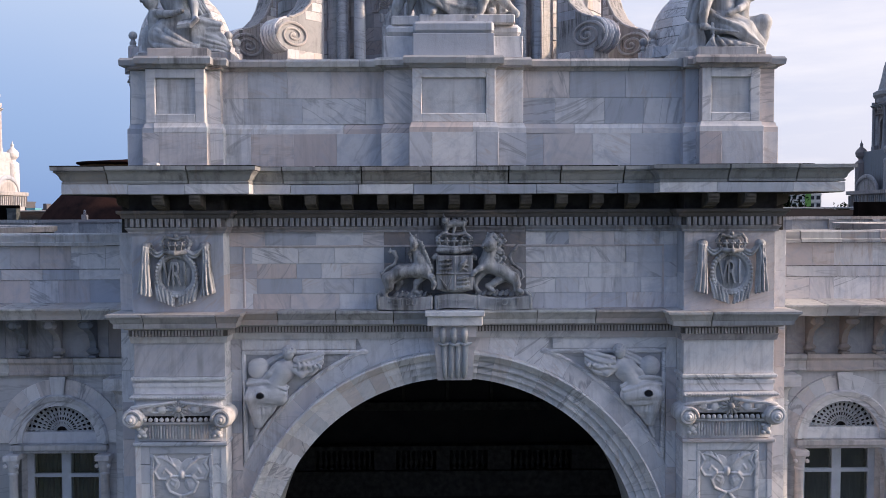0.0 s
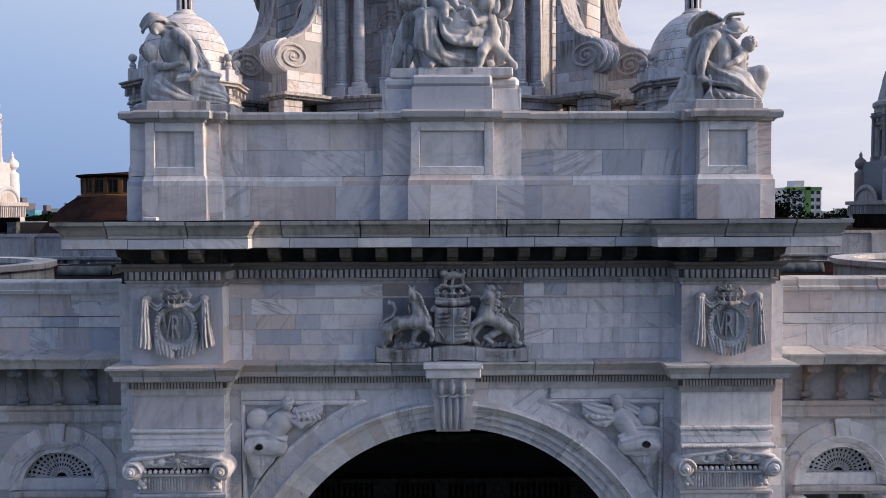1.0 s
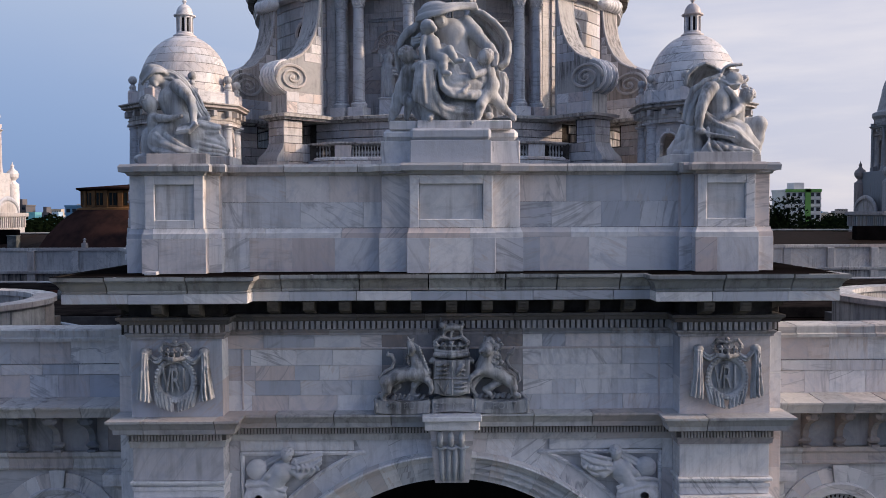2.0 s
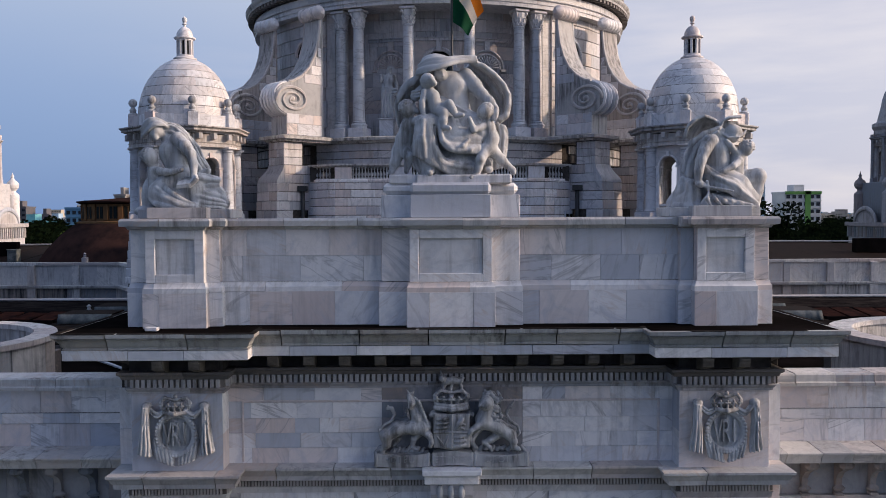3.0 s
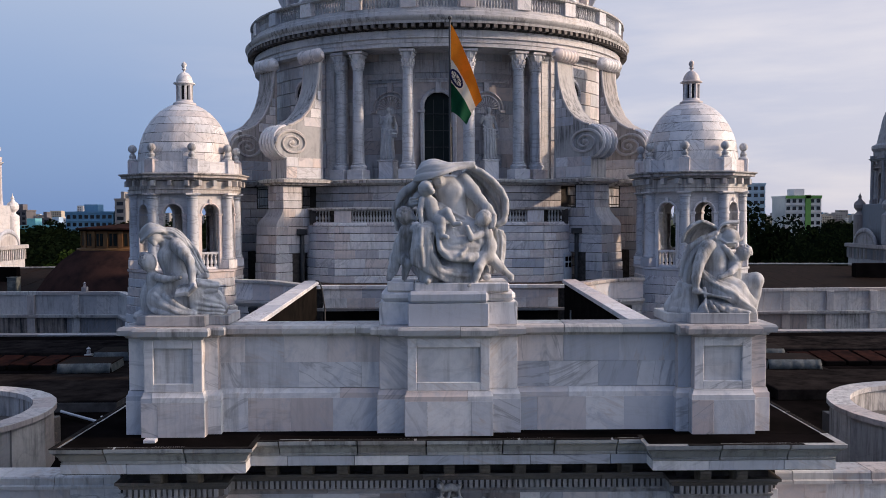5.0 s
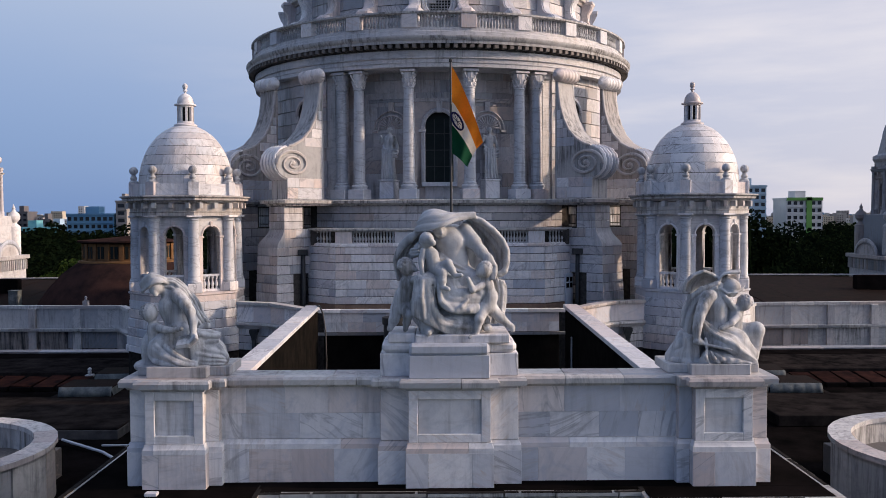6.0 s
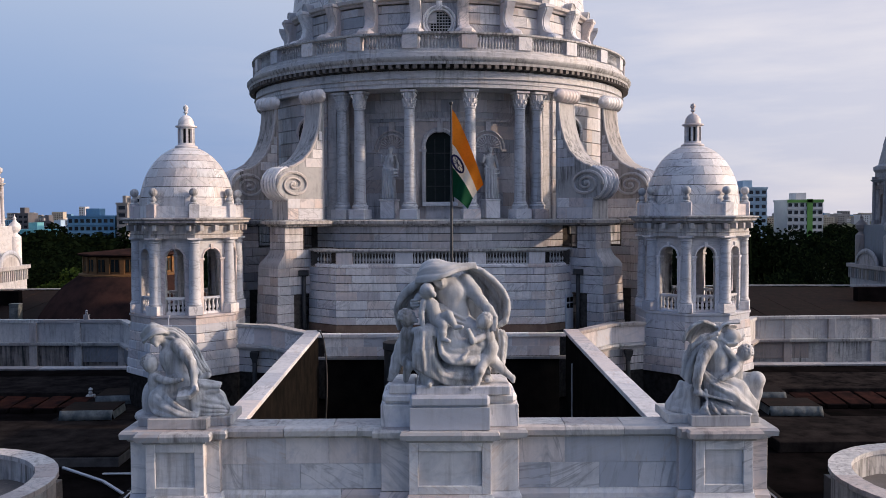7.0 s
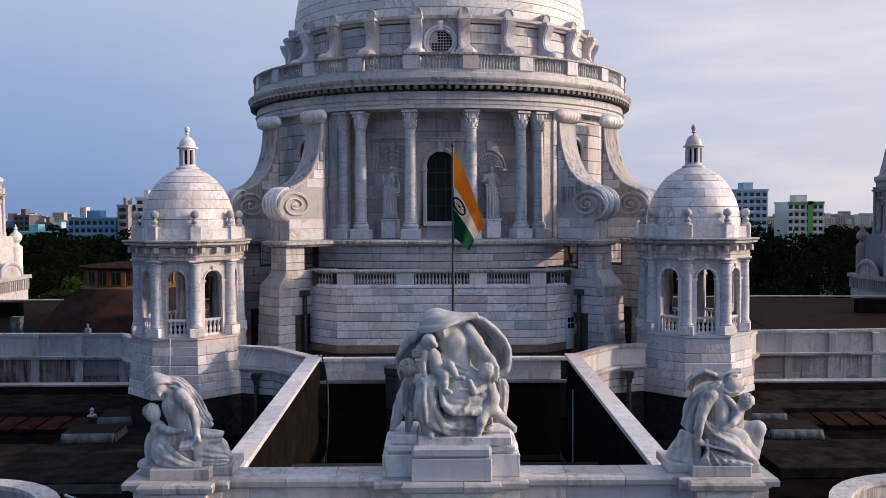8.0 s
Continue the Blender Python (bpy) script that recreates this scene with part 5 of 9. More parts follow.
for x0, x1 in ((-5.85, -4.2), (-1.25, 1.25), (4.2, 5.85)):
    part("pier_top", boxed(x0, x1, 0.14, 1.5, 18.44, 18.63, bevel=0.01), MARBLE_OLD, attic)

# statue pedestals
ped = thing("statue_pedestal", "stepped white marble pedestal with rounded shoulders", "pedestal", "statue pedestals", at=(AX, 0, 18.63))
bm = bmesh.new()
box(bm, -0.735, 0.735, 0.08, 0.6, 0.0, 0.418, 0.01)
box(bm, -0.735, 0.735, 0.08, 0.6, 0.425, 0.637, 0.05)
part("die", bm, MARBLE, ped)
bm = bmesh.new()
box(bm, -1.28, 1.28, 0.36, 1.5, 0.0, 0.418, 0.01)
box(bm, -1.25, 1.25, 0.36, 1.5, 0.425, 0.637, 0.07)
part("shoulder", bm, MARBLE, ped)
bm = bmesh.new()
box(bm, -0.62, 1.12, 0.22, 0.9, 0.62, 0.785, 0.02)
box(bm, -1.13, -0.625, 0.36, 1.45, 0.62, 0.795, 0.02)
box(bm, -0.62, 1.12, 0.905, 1.45, 0.62, 0.78, 0.02)
part("statue_base", bm, MARBLE, ped)
for s in (-1, 1):
    ped = thing("statue_pedestal", "low white marble slab under a kneeling statue", "pedestal", "statue pedestals", at=(AX + s * 5.02, 0, 18.63))
    part("base_slab", boxed(-0.55, 0.55, 0.26, 0.95, 0.0, 0.20), MARBLE_OLD, ped)
    part("base_slab", boxed(-0.80, 0.92, 0.52, 1.5, 0.0, 0.17) if s < 0 else boxed(-0.92, 0.80, 0.52, 1.5, 0.0, 0.17), MARBLE_OLD, ped)


# ---- the three statue groups on the attic: plain draped shapes ----
def statue(name, label, at, clay):
    ob = linked(name, clay.skin(name), MARBLE_SOFT, None, "", 0)
    ob.location = at
    return tagged(ob, label, "statue", "attic statues")


# seated hooded figure with small ones about it
P = sketch(408, 765, 279, -0.13, 2.9)
c = Clay((-1.35, -0.95, -0.08), (1.30, 0.75, 2.68), 0.013)
# seat and the cloth behind
c.egg(P(410, 300, 0.32), (0.62, 0.20, 0.62), 0, 0.1)
c.egg(P(420, 560, 0.18), (0.85, 0.36, 0.66), 0, 0.1)
c.egg(P(400, 745, 0.0), (1.16, 0.52, 0.12), 0, 0.05)
c.done()
# hood and veil
c.egg(P(325, 112, 0.02), (0.25, 0.26, 0.19), 8, 0.08)
c.cloth([P(232, 176, -0.20), P(285, 176, -0.36), P(345, 160, -0.42), P(400, 140, -0.38), P(460, 118, -0.24), P(545, 105, -0.08)],
        [P(258, 120, 0.0), P(278, 84, 0.02), P(330, 72, 0.04), P(385, 82, 0.06), P(440, 90, 0.06), P(530, 96, 0.04)], 2.0, 0.016, 0.042, (0, -0.10, 0.05), 0.08, 1)
c.cloth([P(520, 98, 0.0), P(580, 122, -0.02), P(640, 168, -0.04), P(688, 222, -0.06), P(712, 275, -0.08), P(712, 335, -0.10), P(700, 385, -0.10), P(672, 402, -0.10)],
        [P(480, 130, 0.22), P(520, 175, 0.30), P(555, 235, 0.32), P(585, 290, 0.30), P(610, 330, 0.25), P(630, 365, 0.15), P(645, 392, 0.05), P(650, 420, 0.0)], 3.2, 0.026, 0.036, (0.02, 0.16, 0.02), 0.05, 2)
c.limb([P(520, 98, 0.0), P(580, 122, -0.03), P(640, 168, -0.05), P(688, 222, -0.07), P(712, 275, -0.09), P(712, 335, -0.11), P(700, 385, -0.11), P(668, 400, -0.11)], [0.05, 0.042, 0.04, 0.038, 0.038, 0.045, 0.05, 0.045], 0.04)
c.cloth([P(246, 165, -0.12), P(165, 205, -0.06), P(128, 270, 0.0), P(112, 335, 0.05), P(130, 425, 0.12)],
        [P(280, 195, 0.10), P(235, 250, 0.22), P(205, 320, 0.24), P(190, 380, 0.22), P(180, 430, 0.20)], 2.6, 0.028, 0.040, (0, 0.10, 0), 0.05, 3)
c.limb([P(250, 170, -0.15), P(200, 215, -0.12), P(160, 250, -0.06), P(118, 320, 0.0)], [0.05, 0.055, 0.05, 0.03], 0.05)
c.cloth([P(640, 425, 0.0), P(650, 520, 0.02), P(640, 660, 0.02)], [P(690, 440, -0.06), P(704, 500, -0.08), P(688, 650, -0.06)], 2.4, 0.03, 0.04, (0.0, -0.04, 0), 0.03, 8)
for u, v, w in ((688, 450, 712), (694, 505, 708), (686, 560, 702), (684, 610, 694)):
    c.limb([P(650, v - 12, -0.06), P(u, v, -0.10), P(w - 6, v + 22, -0.06)], [0.03, 0.045, 0.025], 0.025)
c.egg(P(322, 200, -0.30), (0.30, 0.20, 0.13), 10, 0.04, True)
c.done(0.02)
# large figure: trunk, head, arms
c.egg(P(415, 225, -0.02), (0.31, 0.21, 0.27), -20, 0.08)
c.limb([P(415, 240, -0.04), P(445, 380, -0.04)], [0.25, 0.27], 0.10)
c.egg(P(385, 235, -0.16), (0.13, 0.10, 0.12), 0, 0.08)
c.egg(P(455, 240, -0.17), (0.12, 0.10, 0.12), 0, 0.08)
c.limb([P(410, 185, -0.06), P(365, 178, -0.14)], [0.11, 0.10], 0.06)
c.egg(P(352, 172, -0.20), (0.115, 0.13, 0.15), 25, 0.04)
c.limb([P(362, 168, -0.31), P(366, 190, -0.33)], [0.02, 0.025], 0.03)
c.limb([P(490, 172, 0.0), P(535, 230, -0.12), P(575, 285, -0.22), P(612, 325, -0.30), P(645, 365, -0.36)], [0.15, 0.13, 0.105, 0.09, 0.062], 0.06)
c.egg(P(645, 395, -0.42), (0.06, 0.07, 0.12), -8, 0.03)
for i in range(3):
    c.limb([P(632 + 9 * i, 395, -0.46), P(626 + 10 * i, 432, -0.50)], [0.026, 0.02], 0.012)
c.limb([P(300, 205, 0.0), P(245, 262, -0.12), P(220, 295, -0.20)], [0.12, 0.09, 0.075], 0.05)
c.egg(P(222, 290, -0.26), (0.10, 0.06, 0.09), 0, 0.02)
for i in range(3):
    c.limb([P(205 + 6 * i, 272 + 14 * i, -0.30), P(245, 268 + 15 * i, -0.34)], [0.028, 0.02], 0.012)
c.done()
# gown over the lap and shins
c.limb([P(450, 400, -0.02), P(350, 430, -0.28), P(275, 452, -0.46)], [0.26, 0.22, 0.17], 0.1)
c.limb([P(450, 400, -0.02), P(520, 450, -0.22), P(565, 500, -0.34)], [0.26, 0.24, 0.2], 0.1)
c.limb([P(275, 455, -0.46), P(275, 560, -0.44), P(305, 690, -0.38)], [0.16, 0.20, 0.22], 0.1)
c.egg(P(475, 520, -0.26), (0.37, 0.28, 0.36), 0, 0.1)
c.egg(P(440, 650, -0.18), (0.66, 0.36, 0.28), 0, 0.1)
c.cloth([P(230, 440, -0.50), P(214, 540, -0.59), P(212, 622, -0.62)], [P(312, 436, -0.54), P(338, 580, -0.60), P(385, 712, -0.57)], 1.0, 0.016, 0.05, (0, -0.07, 0), 0.06, 4)
c.cloth([P(306, 480, -0.56), P(345, 600, -0.60), P(400, 652, -0.60), P(548, 668, -0.52)], [P(296, 570, -0.60), P(330, 660, -0.61), P(385, 712, -0.58), P(560, 726, -0.50)], 1.0, 0.014, 0.045, (0, -0.02, 0), 0.05, 5)
c.limb([P(262, 440, -0.63), P(256, 530, -0.70), P(268, 640, -0.69)], [0.02, 0.026, 0.02], 0.05)
c.limb([P(316, 470, -0.60), P(334, 565, -0.62), P(382, 622, -0.62), P(468, 650, -0.60), P(548, 650, -0.54)], [0.035, 0.05, 0.055, 0.05, 0.03], 0.03, True)
c.done(0.01)
c.cloth([P(340, 425, -0.50), P(355, 552, -0.61), P(415, 604, -0.64), P(552, 610, -0.54)], [P(430, 415, -0.36), P(462, 470, -0.46), P(505, 490, -0.49), P(568, 498, -0.43)], 1.3, 0.016, 0.045, (0, -0.03, 0), 0.05, 6)
c.cloth([P(345, 290, -0.22), P(430, 325, -0.27), P(530, 400, -0.26)], [P(400, 410, -0.30), P(460, 425, -0.32), P(545, 445, -0.32)], 2.4, 0.016, 0.03, (0, -0.02, 0), 0.04, 7)
c.limb([P(430, 600, -0.67), P(470, 580, -0.66), P(500, 545, -0.60)], [0.03, 0.034, 0.02], 0.04)
c.limb([P(445, 606, -0.67), P(510, 598, -0.63), P(545, 575, -0.56)], [0.026, 0.034, 0.024], 0.04)
c.limb([P(350, 470, -0.58), P(362, 550, -0.66), P(412, 598, -0.68)], [0.02, 0.034, 0.028], 0.05)
c.done(0.01)
c.limb([P(310, 690, -0.52), P(292, 722, -0.66)], [0.075, 0.055], 0.03)
c.egg(P(606, 690, -0.42), (0.09, 0.14, 0.075), 0, 0.03)
c.done(0.015)
# small one on the lap
c.egg(P(285, 222, -0.40), (0.14, 0.15, 0.155), 0, 0.03)
c.limb([P(300, 215, -0.53), P(318, 238, -0.50)], [0.05, 0.06], 0.04)
c.limb([P(285, 262, -0.38), P(308, 300, -0.38), P(325, 362, -0.38)], [0.07, 0.13, 0.145], 0.05)
c.limb([P(268, 280, -0.42), P(255, 340, -0.48), P(262, 405, -0.52)], [0.065, 0.055, 0.042], 0.02)
c.limb([P(330, 378, -0.42), P(368, 400, -0.56), P(368, 440, -0.60), P(370, 475, -0.62), P(398, 486, -0.68)], [0.11, 0.09, 0.075, 0.05, 0.042], 0.025)
c.limb([P(350, 370, -0.38), P(398, 348, -0.50), P(418, 382, -0.54), P(435, 412, -0.55), P(468, 412, -0.60)], [0.10, 0.085, 0.07, 0.05, 0.04], 0.025)
c.done(0.008)
# small one beside the knee
c.egg(P(182, 365, -0.32), (0.15, 0.155, 0.16), 0, 0.03)
c.limb([P(212, 368, -0.38), P(226, 380, -0.40)], [0.06, 0.045], 0.04)
curls(c, P(174, 358, -0.31), 0.149, 50, 3)
c.limb([P(188, 410, -0.30), P(182, 450, -0.28), P(158, 520, -0.22), P(140, 575, -0.20)], [0.07, 0.135, 0.15, 0.15], 0.06)
c.limb([P(195, 440, -0.36), P(222, 430, -0.44), P(246, 420, -0.54)], [0.075, 0.062, 0.05], 0.03)
c.limb([P(128, 585, -0.20), P(110, 645, -0.24), P(88, 692, -0.18)], [0.13, 0.095, 0.055], 0.04)
c.limb([P(168, 585, -0.28), P(186, 622, -0.38), P(176, 660, -0.36), P(170, 695, -0.38)], [0.12, 0.09, 0.065, 0.05], 0.04)
c.done(0.008)
# small one turning away
c.egg(P(590, 385, -0.42), (0.145, 0.155, 0.155), 0, 0.03)
curls(c, P(594, 378, -0.40), 0.139, 50, 4)
c.limb([P(565, 395, -0.50), P(556, 405, -0.50)], [0.06, 0.045], 0.04)
c.limb([P(602, 425, -0.41), P(602, 455, -0.40), P(618, 525, -0.38), P(605, 580, -0.42)], [0.07, 0.125, 0.15, 0.15], 0.06)
c.limb([P(580, 465, -0.48), P(528, 488, -0.58), P(503, 430, -0.60)], [0.075, 0.06, 0.045], 0.02)
c.limb([P(585, 590, -0.46), P(562, 650, -0.58), P(552, 690, -0.56), P(540, 730, -0.56), P(512, 742, -0.62)], [0.125, 0.09, 0.07, 0.05, 0.04], 0.04)
c.limb([P(630, 590, -0.38), P(680, 640, -0.36), P(738, 688, -0.32), P(742, 705, -0.36)], [0.125, 0.085, 0.052, 0.04], 0.04)
c.done(0.008)
statue("seated_statue", "white marble seated hooded figure with three small ones", (0.053, 0.86, 19.178), c)

# kneeling figure with a book
P = sketch(270, 537, 282, 4.88, 3.35)
c = Clay((-1.05, -0.75, -0.06), (1.0, 0.65, 1.95), 0.013)
c.egg(P(265, 530, 0.05), (0.78, 0.46, 0.08), 0, 0.05)
c.egg(P(90, 450, 0.08), (0.16, 0.2, 0.36), 0, 0.08)
c.egg(P(50, 530, 0.05), (0.15, 0.25, 0.10), 0, 0.05)
c.egg(P(300, 390, 0.20), (0.34, 0.20, 0.45), 0, 0.1)
c.done()
# trunk, head, arm
c.egg(P(215, 205, 0.0), (0.24, 0.20, 0.30), -22, 0.08)
c.limb([P(215, 215, 0.0), P(250, 330, 0.0)], [0.22, 0.24], 0.1)
c.egg(P(185, 215, -0.12), (0.12, 0.10, 0.12), 0, 0.07)
c.limb([P(205, 150, 0.0), P(150, 120, -0.06)], [0.12, 0.09], 0.06)
c.egg(P(128, 112, -0.10), (0.125, 0.14, 0.15), -30, 0.04)
c.limb([P(118, 140, -0.20), P(125, 152, -0.18)], [0.035, 0.045], 0.04)
c.done()
c.limb([P(238, 155, -0.12), P(280, 200, -0.26), P(308, 245, -0.33), P(322, 300, -0.37), P(322, 362, -0.42)], [0.135, 0.115, 0.095, 0.085, 0.06], 0.03)
c.egg(P(320, 378, -0.42), (0.06, 0.07, 0.08), 0, 0.03)
c.done()
# hood and veil
c.cloth([P(62, 140, -0.06), P(85, 118, -0.20), P(120, 96, -0.24), P(160, 88, -0.20), P(180, 92, -0.10)], [P(72, 95, 0.08), P(82, 62, 0.06), P(105, 42, 0.04), P(140, 55, 0.05), P(185, 75, 0.06)], 2.0, 0.014, 0.038, (-0.03, -0.05, 0.06), 0.06, 11)
c.egg(P(115, 82, 0.02), (0.16, 0.17, 0.13), -25, 0.05)
c.cloth([P(160, 72, 0.08), P(225, 72, 0.14), P(285, 112, 0.18), P(335, 170, 0.20), P(375, 245, 0.20), P(408, 302, 0.18)], [P(165, 108, -0.10), P(215, 112, -0.10), P(270, 165, -0.14), P(305, 230, -0.10), P(335, 285, -0.06), P(360, 320, 0.0)], 3.4, 0.026, 0.042, (0.02, -0.03, 0.05), 0.05, 12)
c.done(0.015)
# skirt
c.limb([P(250, 340, -0.05), P(130, 440, -0.20)], [0.24, 0.18], 0.1)
c.egg(P(215, 475, -0.10), (0.46, 0.30, 0.24), -5, 0.1)
c.limb([P(285, 360, -0.06), P(330, 440, -0.18), P(352, 495, -0.20)], [0.22, 0.19, 0.16], 0.08)
c.cloth([P(95, 470, -0.20), P(115, 515, -0.34), P(210, 545, -0.42), P(340, 540, -0.38)], [P(150, 400, -0.26), P(205, 450, -0.42), P(270, 495, -0.46), P(340, 520, -0.42)], 1.8, 0.022, 0.038, (0, -0.05, 0), 0.05, 13)
c.limb([P(120, 425, -0.36), P(165, 480, -0.46), P(245, 520, -0.50), P(330, 530, -0.46)], [0.025, 0.038, 0.04, 0.025], 0.03)
c.cloth([P(340, 345, -0.20), P(400, 350, -0.14), P(465, 362, -0.06)], [P(350, 420, -0.20), P(400, 410, -0.16), P(450, 400, -0.10)], 1.5, 0.02, 0.05, (0, -0.04, 0), 0.05, 14)
c.limb([P(345, 488, -0.22), P(420, 490, -0.12), P(485, 488, 0.0)], [0.17, 0.14, 0.10], 0.06)
c.cloth([P(345, 430, -0.26), P(410, 440, -0.22), P(470, 455, -0.12), P(500, 485, -0.04)], [P(350, 528, -0.34), P(410, 532, -0.28), P(465, 530, -0.20), P(500, 520, -0.10)], 3.4, 0.022, 0.036, (0, -0.05, 0), 0.04, 15)
for k in range(5):
    c.limb([P(440 + 10 * k, 415 + 14 * k, -0.10), P(470 + 9 * k, 440 + 14 * k, -0.14), P(478 + 7 * k, 480 + 9 * k, -0.12)], [0.02, 0.034, 0.018], 0.02)
c.egg(P(430, 460, 0.02), (0.24, 0.26, 0.26), 0, 0.08)
c.limb([P(362, 330, -0.02), P(400, 318, 0.0)], [0.06, 0.06], 0.03)
c.done(0.015)
c.slab(P(270, 412, -0.48), (0.13, 0.15, 0.022), 32, -8)
c.slab(P(318, 398, -0.47), (0.12, 0.15, 0.022), 30, -42)
c.slab(P(268, 404, -0.50), (0.115, 0.135, 0.02), 32, -8)
c.slab(P(314, 391, -0.49), (0.10, 0.135, 0.02), 30, -42)
c.done(0.006)
# small one reading
c.egg(P(92, 255, -0.16), (0.145, 0.155, 0.155), 0, 0.03)
curls(c, P(84, 244, -0.14), 0.144, 50, 8)
c.limb([P(106, 300, -0.12), P(118, 335, -0.10), P(130, 410, -0.06)], [0.07, 0.135, 0.17], 0.06)
c.limb([P(122, 325, -0.20), P(170, 342, -0.34), P(215, 345, -0.40), P(258, 338, -0.44)], [0.08, 0.065, 0.055, 0.042], 0.03)
c.done(0.008)
statue("kneeling_statue", "white marble kneeling draped figure with open book", (-5.022, 0.86, 18.75), c)

# helmeted figure
P = sketch(285, 552, 282, -5.1, 3.35)
c = Clay((-1.1, -0.75, -0.06), (1.0, 0.65, 1.98), 0.013)
c.egg(P(275, 545, 0.05), (0.86, 0.46, 0.08), 0, 0.05)
c.egg(P(125, 480, 0.06), (0.28, 0.32, 0.24), 10, 0.08)
c.limb([P(110, 400, 0.10), P(62, 500, 0.08)], [0.10, 0.17], 0.08)
c.egg(P(210, 360, 0.20), (0.32, 0.18, 0.5), 0, 0.1)
c.done()
# trunk, arm, helmet
c.egg(P(280, 215, 0.0), (0.25, 0.20, 0.30), 15, 0.08)
c.limb([P(280, 225, 0.0), P(290, 340, 0.0)], [0.22, 0.24], 0.1)
c.egg(P(300, 225, -0.13), (0.12, 0.10, 0.12), 0, 0.07)
c.limb([P(280, 160, 0.0), P(335, 150, -0.05)], [0.13, 0.10], 0.06)
c.egg(P(372, 148, -0.08), (0.11, 0.12, 0.12), 20, 0.04)
c.limb([P(395, 150, -0.10), P(408, 146, -0.10)], [0.05, 0.02], 0.03)
c.done()
c.egg(P(245, 178, -0.12), (0.17, 0.16, 0.14), 20, 0.03)
c.limb([P(242, 182, -0.14), P(215, 240, -0.26), P(198, 290, -0.32), P(186, 350, -0.36), P(186, 408, -0.38)], [0.135, 0.115, 0.10, 0.085, 0.062], 0.03)
c.egg(P(194, 424, -0.41), (0.10, 0.07, 0.065), 0, 0.03)
c.done()
c.egg(P(370, 122, -0.04), (0.175, 0.16, 0.15), -12, 0.03)
c.limb([P(318, 140, -0.14), P(350, 160, -0.19), P(400, 158, -0.18), P(428, 138, -0.10), P(442, 112, -0.04)], [0.024, 0.022, 0.022, 0.026, 0.012], 0.02)
c.limb([P(335, 152, -0.20), P(405, 150, -0.20)], [0.018, 0.018], 0.012, True)
c.limb([P(300, 118, -0.06), P(285, 140, -0.06), P(278, 165, -0.06)], [0.08, 0.085, 0.07], 0.05)
c.done(0.01)
# crest: a bent plate that rides on the helmet
c.cloth([P(300, 100, -0.10), P(318, 68, -0.13), P(352, 52, -0.14), P(412, 50, -0.13)], [P(312, 94, 0.06), P(330, 58, 0.07), P(362, 42, 0.07), P(414, 38, 0.06)], 0.4, 0.0, 0.030, (0, 0, 0.02), 0.02, 21)
c.limb([P(318, 92, -0.02), P(345, 76, -0.02), P(392, 72, -0.02)], [0.05, 0.05, 0.03], 0.02)
c.done(0.008)
# billowing cloak
c.cloth([P(113, 150, -0.06), P(128, 100, -0.10), P(166, 62, -0.12), P(217, 43, -0.12), P(266, 60, -0.08), P(316, 92, -0.02)], [P(160, 168, 0.34), P(180, 135, 0.40), P(210, 112, 0.42), P(242, 104, 0.38), P(275, 108, 0.30), P(305, 120, 0.16)], 0.8, 0.010, 0.032, (0, 0.04, 0.05), 0.03, 22)
c.limb([P(113, 150, -0.06), P(128, 100, -0.11), P(166, 62, -0.13), P(217, 43, -0.13), P(266, 60, -0.09), P(316, 92, -0.03)], [0.024, 0.024, 0.026, 0.026, 0.026, 0.03], 0.02)
c.done(0.008)
c.cloth([P(292, 104, -0.10), P(214, 132, -0.10), P(146, 176, -0.06), P(116, 260, 0.0), P(100, 330, 0.0)], [P(280, 138, -0.06), P(232, 180, -0.02), P(190, 240, 0.0), P(172, 310, 0.0), P(160, 390, 0.0)], 1.7, 0.024, 0.036, (-0.02, -0.04, 0), 0.04, 23)
c.limb([P(292, 104, -0.10), P(214, 132, -0.12), P(146, 176, -0.08), P(116, 260, -0.02), P(98, 330, -0.02)], [0.045, 0.036, 0.034, 0.034, 0.028], 0.03)
c.egg(P(165, 300, 0.14), (0.22, 0.12, 0.42), 8, 0.06)
c.done(0.008)
c.cloth([P(95, 372, 0.0), P(66, 440, 0.0), P(40, 520, 0.0)], [P(178, 410, -0.14), P(192, 470, -0.20), P(196, 535, -0.22)], 1.4, 0.026, 0.05, (-0.02, -0.10, 0), 0.06, 24)
c.limb([P(100, 372, -0.05), P(150, 395, -0.16), P(182, 402, -0.18)], [0.04, 0.045, 0.03], 0.04)
c.limb([P(60, 520, -0.14), P(130, 535, -0.26), P(195, 530, -0.28)], [0.05, 0.06, 0.04], 0.05)
c.done(0.012)
# skirt
c.limb([P(285, 345, -0.02), P(400, 420, -0.18), P(480, 490, -0.22)], [0.25, 0.20, 0.13], 0.1)
c.egg(P(345, 495, -0.08), (0.5, 0.33, 0.20), 8, 0.1)
c.limb([P(320, 370, 0.12), P(420, 375, 0.08), P(505, 358, -0.02)], [0.22, 0.19, 0.15], 0.08)
c.limb([P(510, 360, -0.02), P(500, 430, 0.0), P(488, 510, 0.0)], [0.145, 0.12, 0.11], 0.06)
c.cloth([P(212, 300, -0.18), P(290, 362, -0.32), P(384, 400, -0.40), P(445, 462, -0.40), P(500, 522, -0.36)], [P(232, 442, -0.26), P(300, 452, -0.44), P(355, 468, -0.48), P(412, 500, -0.47), P(478, 532, -0.42)], 1.3, 0.016, 0.045, (0, -0.06, 0), 0.05, 25)
